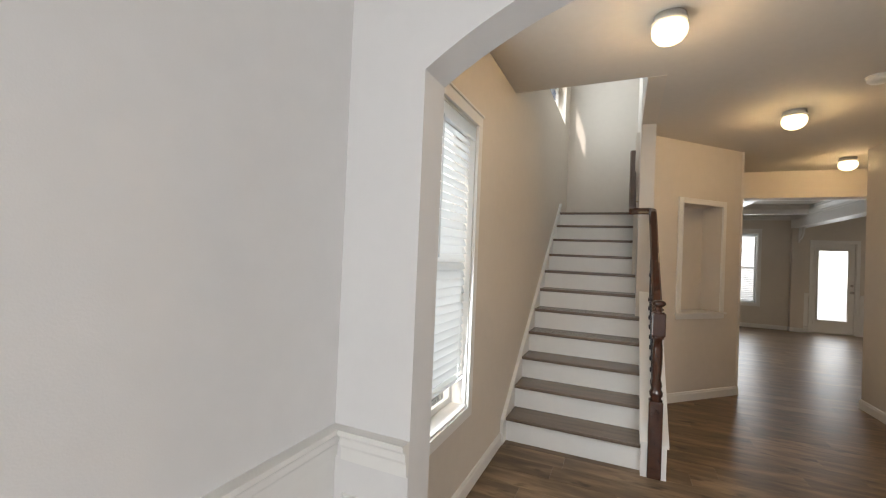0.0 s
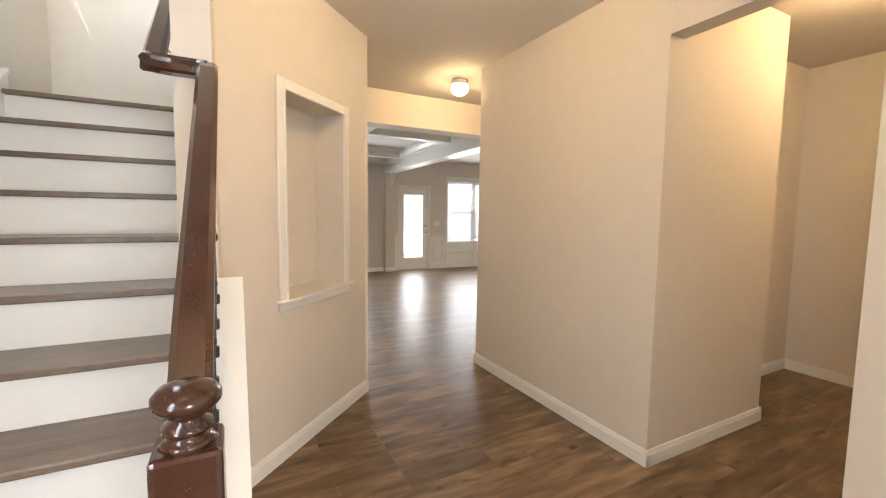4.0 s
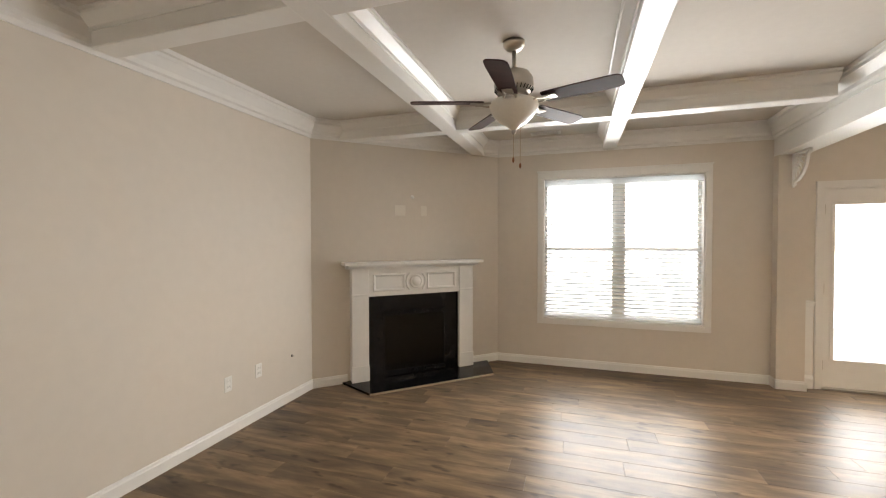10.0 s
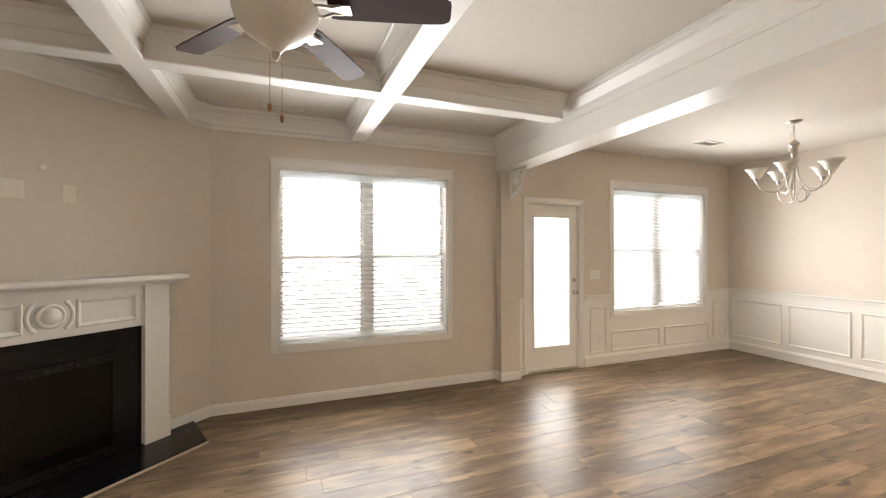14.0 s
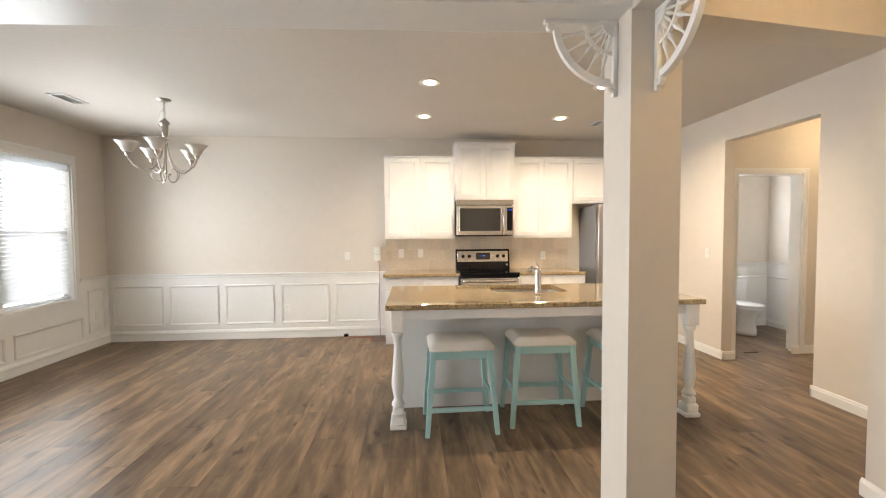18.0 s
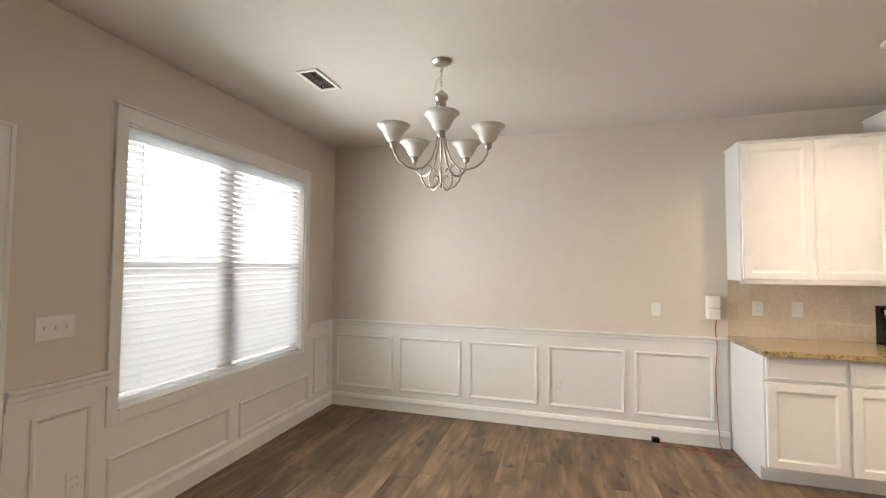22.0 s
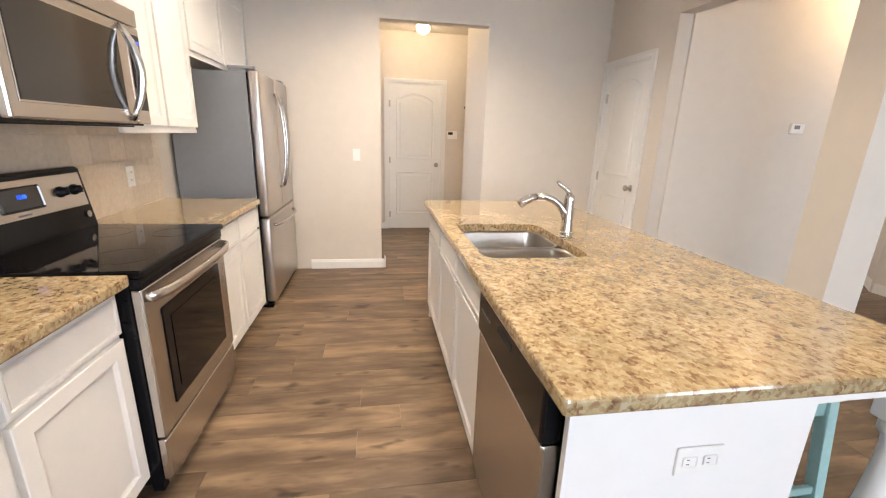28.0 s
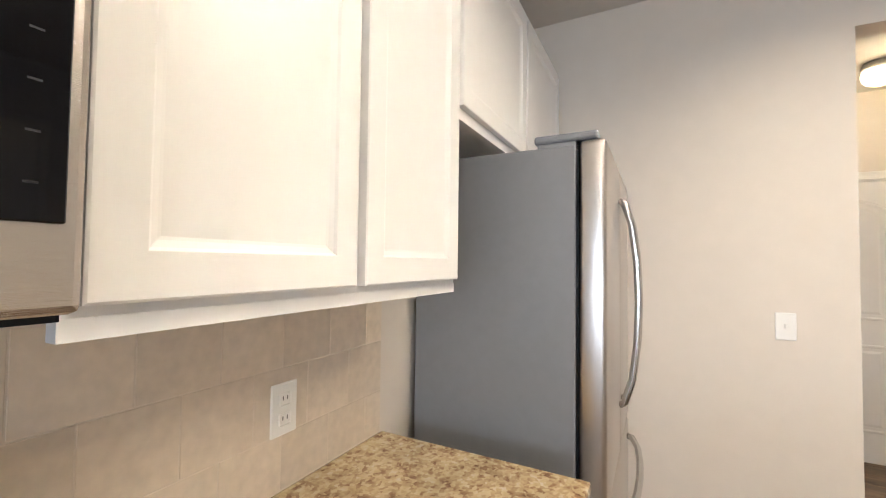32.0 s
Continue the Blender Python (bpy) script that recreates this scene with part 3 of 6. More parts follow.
# stairwell
STAIR_R = -0.47
wall_box("wall_stair_back", -1.56, -0.26, 2.20, 2.34, 0, 5.2)
wall("wall_stair_side", ((-0.505, 0.12), (-0.385, 0.12), (-0.385, 2.20), (-0.505, 2.20)), 0, 5.2, WALL)
wall_box("wall_stair_upper_south", -1.56, -0.385, -1.04, -0.930, TOP + 0.003, 5.2)
wall_box("wall_stair_upper_east", -0.502, -0.385, -0.929, 0.119, HALL_TOP - 0.003, 5.2)
put(part("ceiling_stairwell", box(-1.56, -0.26, -1.06, 2.34, 5.2, 5.35), CEIL), "white stairwell ceiling high above the flight", "ceiling", kind="structure")

# hall: angled niche wall and the wall with the closet door
NDIR = Vector((1, 1, 0)).normalized()


def niche_wall():
    """Angled wall from the stair to the hall with a recess cut into it."""
    bm = bmesh.new()
    m = pose(-0.385, 0.505, 0, 0, 0, 45)
    L = 0.945 * math.sqrt(2)
    u0, u1, z0, z1 = 0.425, 1.015, 0.90, 2.03
    for a, b, c, d in ((0, u0, 0, TOP), (u1, L, 0, TOP), (u0, u1, 0, z0), (u0, u1, z1, TOP)):
        bx(bm, a, b, 0, 0.22, c, d)
    bx(bm, u0 - 0.02, u1 + 0.02, 0.22, 0.24, z0 - 0.02, z1 + 0.02)
    bm.transform(m)
    return put(part("wall_niche", bm, WALL), "angled cream hall wall with a tall recess", "wall", kind="structure")


niche_wall()
HALL_W = pose(0.540, 1.640, 0, 0, 0, 93.55)
HDOOR = (0.215, 1.175)
hw = wall_hole("wall_hall_west", -0.01, 1.484, 0.0, 0.12, 0, HT, [(HDOOR[0], HDOOR[1], 0, 2.05)])
hw.matrix_world = HALL_W
wall_box("wall_living_south", WEST, 0.36, 3.0, 3.12, 0, TOP)
wall_box("hall_header", 0.452, 2.794, 2.832, 3.053, 2.357, HT)
wall("kitchen_header", ((2.97, 1.58), (3.09, 1.56), (3.033, 2.829), (2.80, 2.829)), 2.357, HT, WALL)
wall("dropped_beam", ((2.788, 3.056), (3.032, 3.056), (3.172, BACK), (2.925, BACK)), 2.37, TOP - 0.002, TRIM, "white boxed beam between living and dining areas")
wall_box("post", 2.795, 3.035, 2.830, 3.055, 0, HT, None, "square painted column under the beams")
wall_box("pilaster", 2.92, 3.16, 7.91, BACK, 0, 2.37, None, "shallow painted pilaster under the beam")

# outdoors
put(part("ground", box(-120, 120, -120, 140, -0.5, -0.24), GRASS), "mown green lawn", "ground", kind="structure")
put(part("patio", box(-14, 48, 8.2, 12.6, -0.24, -0.06), CONCRETE), "pale concrete patio slab", "patio", kind="structure")
# added self-lit panel: whitens the view through the back glass
put(part("backdrop", box(-14, 48, 12.0, 12.1, -0.06, 7.5), GLOW_BACK), "glowing white panel standing in for overexposed daylight outside the back windows", "backdrop", kind="structure")
put(part("path", box(-5.1, -1.75, -6, 1.5, -0.24, -0.10), CONCRETE), "pale concrete path beside the house", "path", kind="structure")
# added self-lit panel that backlights the foyer blind
put(part("backdrop_west", box(-5.2, -5.1, -9, 22, -0.24, 9.5), GLOW_WEST), "glowing white panel standing in for overexposed daylight outside the foyer window", "backdrop", kind="structure")


# mouldings
BASE = ((0, 0), (0.015, 0), (0.015, 0.070), (0.011, 0.078), (0.009, 0.090), (0.004, 0.096), (0, 0.096))
TALL = ((0, 0), (0.018, 0), (0.018, 0.085), (0.024, 0.090), (0.024, 0.105), (0.012, 0.128), (0.004, 0.135), (0, 0.135))
RAIL = ((0, 0), (0.012, 0.0), (0.014, 0.035), (0.020, 0.045), (0.022, 0.065), (0.036, 0.078), (0.036, 0.092), (0, 0.092))
CROWN = ((0, 0), (0.012, 0), (0.014, 0.030), (0.030, 0.042), (0.034, 0.070), (0.070, 0.120), (0.078, 0.128), (0.078, 0.150), (0.092, 0.158), (0.092, 0.188), (0, 0.188))
BEAM_CROWN = ((0, 0), (0.010, 0), (0.014, 0.018), (0.050, 0.060), (0.056, 0.066), (0.056, 0.082), (0.066, 0.086), (0.066, 0.098), (0, 0.098))
BEAD = ((0, -0.012), (0.006, -0.012), (0.014, -0.004), (0.014, 0.004), (0.006, 0.012), (0, 0.012))


def runs(name, profile, z, segs, material, label, category):
    bm = bmesh.new()
    for a, b, out in segs:
        sweep(bm, profile, (*a, z), (*b, z), out)
    return put(part(name, bm, material), label, category, kind="structure")


FN, FD = Vector((0.696, -0.718)), Vector((0.718, 0.696))
FC = Vector((-1.58, 6.46))
E1 = 0.0005
living = [((-1.58, 3.12), (-1.58, 6.46), (1, 0)), (FC, FC + FD * 0.36, FN), (FC + FD * 1.86, FC + FD * 2.25, FN), ((0.042, BACK), (2.92, BACK), (0, -1)),
          ((2.92, 7.895), (2.92, BACK), (-1, 0)), ((2.905, 7.91), (3.175, 7.91), (0, -1)), ((3.16, 7.895), (3.16, BACK), (1, 0)), ((-1.58, 3.12), (0.46, 3.12), (0, 1))]
runs("baseboard_living", BASE, 0, living, TRIM, "white painted baseboard", "baseboard")
post_b = [((2.78, 2.830), (3.05, 2.830), (0, -1)), ((2.78, 3.055), (3.05, 3.055), (0, 1)), ((2.795, 2.815), (2.795, 3.07), (-1, 0)), ((3.035, 2.815), (3.035, 3.07), (1, 0))]
runs("baseboard_post", BASE, 0, post_b, TRIM, "white baseboard round the column", "baseboard")
n45 = (0.7071, -0.7071)
runs("baseboard_hall_angle", BASE, 0, [((-0.385, 0.505), (0.565, 1.455), n45), ((-0.385, 0.12), (-0.385, 0.51), (1, 0))], TRIM, "white baseboard below the hall recess", "baseboard")
hall = [((0.524, 1.90), (0.537, 1.66), (0.998, 0.06)), ((0.458, 2.875), (0.450, 3.12), (0.998, 0.06)),
        ((1.655, -0.015), (1.652, 1.815), (-1, 0)), ((1.640, 1.804), (3.105, 1.557), (0.166, 0.986)), ((3.09, 1.372), (3.09, 1.565), (1, 0)), ((1.640, 0.0), (2.865, 0.0), (0, -1)), ((2.85, -0.015), (2.85, 0.425), (1, 0)),
        ((2.85, 0.425), (4.225, 0.425), (0, -1)), ((4.225, -0.485), (4.225, 0.425), (-1, 0)), ((4.21, -0.47), (4.36, -0.47), (0, -1)), ((4.345, -0.485), (4.345, 0.56), (1, 0)), ((1.45, -1.36), (4.44, -1.36), (0, 1)),
        ((5.5, -1.36), (5.5, -0.40), (-1, 0)), ((5.33, -1.36), (5.5, -1.36), (0, 1))]
runs("baseboard_hall", BASE, 0, hall, TRIM, "white painted baseboard in the hall", "baseboard")
kit = [((3.09, KIT), (4.36, KIT), (0, 1)), ((5.35, KIT), (6.12, KIT), (0, 1)), ((5.365, 0.41), (5.365, 0.56), (-1, 0))]
runs("baseboard_kitchen", BASE, 0, kit, TRIM, "white painted kitchen baseboard", "baseboard")
dg = Vector((-0.696, 0.718))
foyer = [((1.33, -1.08), (1.56, -1.08), (0, 1)), ((0.545, -3.04), (0.545, -1.84), (-1, 0)), ((0.545, -1.84), (1.33, -1.08), dg), ((-1.42, -2.91), (-1.42, -0.93), (1, 0)), ((-1.37, -6.6), (-1.37, -3.04), (1, 0)), ((-1.37, -3.04), (-1.12, -3.04), (0, -1)), ((-1.12, -3.04), (-1.12, -2.91), (1, 0))]
runs("baseboard_foyer", BASE, 0, foyer, TRIM, "white painted foyer baseboard", "baseboard")
runs("chair_rail_front_room", RAIL, 0.80, [((-1.37, -6.6), (-1.37, -3.041), (1, 0)), ((-1.335, -3.04), (-1.12, -3.04), (0, -1))], TRIM, "white chair rail in the front room", "trim")

# crown and coffer beams
crown = [((-1.58, 3.12), (-1.58, 6.46), (1, 0)), (FC, FC + FD * 2.26, FN), ((0.042, BACK), (2.925, BACK), (0, -1)), ((2.788, 3.053), (2.925, BACK), (-0.9996, 0.0275)), ((-1.58, 3.12), (0.45, 3.12), (0, 1)), ((0.45, 3.053), (2.80, 3.053), (0, 1))]
runs("crown_living", CROWN, TOP - 0.189, crown, TRIM, "white stepped crown moulding", "trim")


def coffer_beam(name, x0, x1, y0, y1):
    bm = box(x0, x1, y0, y1, 2.552, TOP - 0.001)
    if x1 - x0 > y1 - y0:
        sides = [((x0, y0), (x1, y0), (0, -1)), ((x0, y1), (x1, y1), (0, 1))]
    else:
        sides = [((x0, y0), (x0, y1), (-1, 0)), ((x1, y0), (x1, y1), (1, 0))]
    for a, b, o in sides:
        sweep(bm, BEAM_CROWN, (*a, TOP - 0.0995), (*b, TOP - 0.0995), o)
        lip = ((0, 0), (0.007, 0.002), (0.007, 0.016), (0, 0.020))
        sweep(bm, lip, (*a, 2.554), (*b, 2.554), o)
    return put(part(name, bm, TRIM), "white boxed coffer beam with moulded edges", "beam", kind="structure")


XA, XB, YA, YB = -0.165, 1.335, 4.515, 6.71
coffer_beam("coffer_beam_1", XA - 0.065, XA + 0.065, 3.03, 7.87)
coffer_beam("coffer_beam_2", XB - 0.065, XB + 0.065, 3.03, 7.95)
for k, yy in enumerate((YA, YB)):
    for j, (xa, xb) in enumerate(((-1.50, XA - 0.066), (XA + 0.066, XB - 0.066), (XB + 0.066, 2.78))):
        coffer_beam("coffer_beam_%d" % (3 + 3 * k + j), xa, xb, yy - 0.064, yy + 0.064)

# wainscot in the dining area
WZ0, WZ1 = 0.20, 0.745


def panel_frame(bm, a, b, z0, z1, out):
    """A raised picture-frame moulding on a wall between plan points a and b."""
    o = Vector((*out, 0))
    a, b = Vector((*a, 0)), Vector((*b, 0))
    d = (b - a).normalized()
    up = Vector((0, 0, 1))
    corners = [a + up * z0, b + up * z0, b + up * z1, a + up * z1]
    inw = [d + up, -d + up, -d - up, d - up]
    rings = []
    for i, h in ((0, 0), (0.002, 0.010), (0.010, 0.016), (0.018, 0.012), (0.026, 0.006), (0.030, 0)):
        rings.append([bm.verts.new(c + w * i + o * h) for c, w in zip(corners, inw)])
    for r0, r1 in zip(rings, rings[1:]):
        for k in range(4):
            bm.faces.new((r0[k], r0[(k + 1) % 4], r1[(k + 1) % 4], r1[k]))


def wainscot(name, box_args, rails, panels, label):
    ob = put(part(name, box(*box_args), TRIM), label, "wainscot", kind="structure")
    for a, b, out in rails:
        part("chair_rail", sweep(bmesh.new(), RAIL, (*a, 0.806), (*b, 0.806), out), TRIM, ob)
        part("base_moulding", sweep(bmesh.new(), TALL, (*a, 0.0), (*b, 0.0), out), TRIM, ob)
    for a, b, z0, z1, out in panels:
        bm = bmesh.new()
        panel_frame(bm, a, b, z0, z1, out)
        part("panel_moulding", bm, TRIM, ob)
    return ob


xe, yn = EAST - 0.006, BACK - 0.006
wainscot("wainscot_east", (xe, EAST + 0.001, 4.345, BACK, 0.0, 0.81), [((xe, 4.345), (xe, BACK), (-1, 0))],
         [((xe, a), (xe, b), WZ0, WZ1, (-1, 0)) for a, b in ((4.445, 5.05), (5.13, 5.78), (5.87, 6.52), (6.60, 7.25), (7.32, 7.97))], "white panelled wainscot under the chair rail")
wainscot("wainscot_north", (4.165, EAST, yn, BACK + 0.001, 0.0, 0.605), [],
         [((4.262, yn), (4.53, yn), 0.16, 0.745, (0, -1)), ((4.605, yn), (5.46, yn), 0.16, 0.42, (0, -1)), ((5.55, yn), (6.43, yn), 0.16, 0.42, (0, -1)), ((6.515, yn), (6.80, yn), WZ0, WZ1, (0, -1))], "white panelled wainscot below the dining window")
wn_ob = bpy.data.objects["wainscot_north"]
for a, b in ((4.165, 4.60), (6.39, EAST)):
    part("chair_rail", sweep(bmesh.new(), RAIL, (a, yn, 0.806), (b, yn, 0.806), (0, -1)), TRIM, wn_ob)
    part("upper_panel", box(a, b, yn, BACK + 0.001, 0.605, 0.81), TRIM, wn_ob)
part("base_moulding", sweep(bmesh.new(), TALL, (4.165, yn, 0), (EAST, yn, 0), (0, -1)), TRIM, wn_ob)
bm = bmesh.new()
bx(bm, 3.165, 3.275, yn, BACK + 0.001, 0, 0.81)
sweep(bm, RAIL, (3.165, yn, 0.806), (3.275, yn, 0.806), (0, -1))
sweep(bm, TALL, (3.165, yn, 0), (3.275, yn, 0), (0, -1))
put(part("wainscot_strip", bm, TRIM), "narrow white wainscot strip beside the door", "wainscot", kind="structure")
wainscot("wainscot_front_room", (-1.371, -1.364, -6.6, -3.04, 0.0, 0.80), [], [((-1.364, a), (-1.364, a + 0.62), 0.18, 0.70, (1, 0)) for a in (-5.7, -4.95, -4.20, -3.84 + 0.06)][:4], "white panelled wainscot in the front room")
bm = bmesh.new()
panel_frame(bm, (-1.33, -3.04), (-1.15, -3.04), 0.18, 0.70, (0, -1))
put(part("arch_wall_panel", bm, TRIM), "white panel moulding on the arch wall", "trim", kind="structure")


# doors
def casing(bm, w, h, wd=0.058, t=0.016):
    """Door casing round an opening 0..w, 0..h, facing -y."""
    for a, b, c, d in ((-wd, 0, 0, h + wd), (w, w + wd, 0, h + wd), (0, w, h, h + wd)):
        bx(bm, a, b, -t, 0, c, d)
    for a, b, c, d in ((-wd + 0.004, -wd + 0.020, 0, h + wd - 0.004), (w + wd - 0.020, w + wd - 0.004, 0, h + wd - 0.004), (-wd + 0.020, w + wd - 0.020, h + wd - 0.020, h + wd - 0.004)):
        bx(bm, a, b, -t - 0.006, -t, c, d)
    return bm


def outline(x0, x1, z0, z1, i, rise):
    """Panel outline with a curved top, drawn in by i."""
    x0, x1, z0, z1 = x0 + i, x1 - i, z0 + i, z1 - i
    pts = [(x0, z0), (x1, z0)]
    n = 12 if rise else 1
    for k in range(n + 1):
        u = 1 - 2 * k / n
        pts.append(((x0 + x1) / 2 + u * (x1 - x0) / 2, z1 - rise * (u * u) if rise else z1))
    return pts


def panel_ridge(bm, x0, x1, z0, z1, y, rise=0.0):
    """Moulded ridge and raised field of a door panel, on a face at y facing -y."""
    rings = []
    for i, h in ((0, 0), (0.005, 0.006), (0.014, 0.007), (0.024, 0.001), (0.045, 0.001), (0.062, 0.006)):
        rings.append([bm.verts.new((px, y - h, pz)) for px, pz in outline(x0, x1, z0, z1, i, rise)])
    n = len(rings[0])
    for a, b in zip(rings, rings[1:]):
        for k in range(n):
            bm.faces.new((a[k], a[(k + 1) % n], b[(k + 1) % n], b[k]))
    bm.faces.new(rings[-1])


def knob(parent, x, z, y, material):
    part("door_knob", lathe([(0.032, 0), (0.032, 0.006), (0.012, 0.012), (0.012, 0.030), (0.024, 0.040), (0.029, 0.052), (0.026, 0.064), (0.012, 0.070)], 18), material, parent, "round metal door knob", True).matrix_basis = pose(x, y, z, 90, 0, 0)


def panel_door(name, m, w, h, label, hinge_left, grooves=False, metal=None):
    """A hung two-panel door with casing; local x along the wall, facing -y."""
    metal = metal or NICKEL
    d = thing(name, m, label, "door", kind="structure")
    part("casing", casing(bmesh.new(), w, h), TRIM, d)
    bm = bmesh.new()
    for a, b, c, e in ((0, 0.012, 0, h), (w - 0.012, w, 0, h), (0.012, w - 0.012, h - 0.012, h)):
        bx(bm, a, b, 0.001, 0.118, c, e)
    part("jamb", bm, TRIM, d)
    bm = box(0.013, w - 0.013, 0.012, 0.047, 0.002, h - 0.0125, 0.002)
    s = 0.115
    panel_ridge(bm, s, w - s, 0.22, 0.86, 0.012)
    panel_ridge(bm, s, w - s, 1.04, h - 0.13, 0.012, 0.085)
    leaf = part("door_leaf", bm, DOOR_PAINT, d)
    if grooves:
        n = 5
        st = (w - 2 * s - 0.13) / n
        for k in range(n):
            a = s + 0.065 + k * st
            part("plank_strip", box(a + 0.003, a + st - 0.003, 0.001, 0.008, 1.11, h - 0.30, 0.002), DOOR_PAINT, d)
            part("plank_strip", box(a + 0.003, a + st - 0.003, 0.001, 0.008, 0.29, 0.79, 0.002), DOOR_PAINT, d)
    hx = 0.012 if hinge_left else w - 0.012
    for z in (0.22, 1.02, 1.80):
        bm = tube([(hx, 0.006, z - 0.045), (hx, 0.006, z + 0.045)], 0.007, 8)
        bx(bm, hx - 0.018, hx + 0.018, 0.008, 0.0125, z - 0.045, z + 0.045)
        part("hinge", bm, BRASS if grooves else metal, d)
    knob(d, w - 0.065 if hinge_left else 0.065, 0.96, 0.012, metal)
    return d


# local x -> world: facing +y needs a half turn
panel_door("door_1", pose(GDOOR[1], -1.36, 0, 0, 0, 180), GDOOR[1] - GDOOR[0], 2.08, "white two-panel arched-top door, closed", True)
panel_door("door_2", pose(3.09, CDOOR[0], 0, 0, 0, 90), CDOOR[1] - CDOOR[0], 2.09, "white narrow two-panel closet door, closed", True)
panel_door("door_3", HALL_W @ pose(HDOOR[0], 0, 0), HDOOR[1] - HDOOR[0], 2.05, "cream two-panel plank door in the hall, closed", False, True, BRASS)
# open doorway of the powder room
d4 = thing("door_4", pose(5.50, PDOOR[1], 0, 0, 0, -90), "cased powder room doorway with its door swung inward", "door", kind="structure")
pw = PDOOR[1] - PDOOR[0]
part("casing", casing(bmesh.new(), pw, 2.08), TRIM, d4)
bm = bmesh.new()
for a, b, c, e in ((0, 0.012, 0, 2.08), (pw - 0.012, pw, 0, 2.08), (0.012, pw - 0.012, 2.068, 2.08)):
    bx(bm, a, b, 0.001, 0.118, c, e)
part("jamb", bm, TRIM, d4)
leaf = part("door_leaf", box(pw + 0.01, pw + 0.01 + pw - 0.04, 0.135, 0.170, 0.012, 2.06, 0.002), DOOR_PAINT, d4)
knob(d4, pw + pw - 0.09, 0.96, 0.135, NICKEL)


# glazed back door
def back_door():
    w, h = BDOOR[1] - BDOOR[0], BDOOR[3]
    d = thing("door_5", pose(BDOOR[0], BACK, 0), "white exterior door with a full glass light, closed", "door", kind="structure")
    part("casing", casing(bmesh.new(), w, h, 0.062), TRIM, d)
    bm = bmesh.new()
    for a, b, c, e in ((0, 0.014, 0, h), (w - 0.014, w, 0, h), (0.014, w - 0.014, h - 0.014, h)):
        bx(bm, a, b, 0.001, T - 0.002, c, e)
    part("jamb", bm, TRIM, d)
    gx0, gx1, gz0, gz1 = 0.095, w - 0.125, 0.29, 1.875
    bm = bmesh.new()
    for a, b, c, e in ((0.016, gx0, 0.02, h - 0.016), (gx1, w - 0.016, 0.02, h - 0.016), (gx0, gx1, 0.02, gz0), (gx0, gx1, gz1, h - 0.016)):
        bx(bm, a, b, 0.022, 0.064, c, e)
    part("door_leaf", bm, DOOR_PAINT, d)
    bm = bmesh.new()
    for a, b, c, e in ((gx0 - 0.018, gx0 + 0.010, gz0 - 0.018, gz1 + 0.018), (gx1 - 0.010, gx1 + 0.018, gz0 - 0.018, gz1 + 0.018), (gx0 + 0.010, gx1 - 0.010, gz0 - 0.018, gz0 + 0.010), (gx0 + 0.010, gx1 - 0.010, gz1 - 0.010, gz1 + 0.018)):
        bx(bm, a, b, 0.013, 0.0215, c, e)
    part("glass_frame", bm, DOOR_PAINT, d)
    p = part("pane", box(gx0, gx1, 0.040, 0.046, gz0, gz1), GLASS, d)
    p.visible_shadow = False
    part("threshold", box(0, w, -0.03, T, 0.001, 0.018, 0.004), NICKEL, d)
    knob(d, w - 0.058, 0.95, 0.022, NICKEL)
    part("deadbolt", lathe([(0.028, 0), (0.028, 0.010), (0.018, 0.016), (0.010, 0.018)], 18), NICKEL, d, "", True).matrix_basis = pose(w - 0.058, 0.022, 1.10, 90, 0, 0)
    for z in (0.24, 1.02, 1.82):
        part("hinge", tube([(0.016, 0.016, z - 0.05), (0.016, 0.016, z + 0.05)], 0.008, 8), NICKEL, d)


back_door()


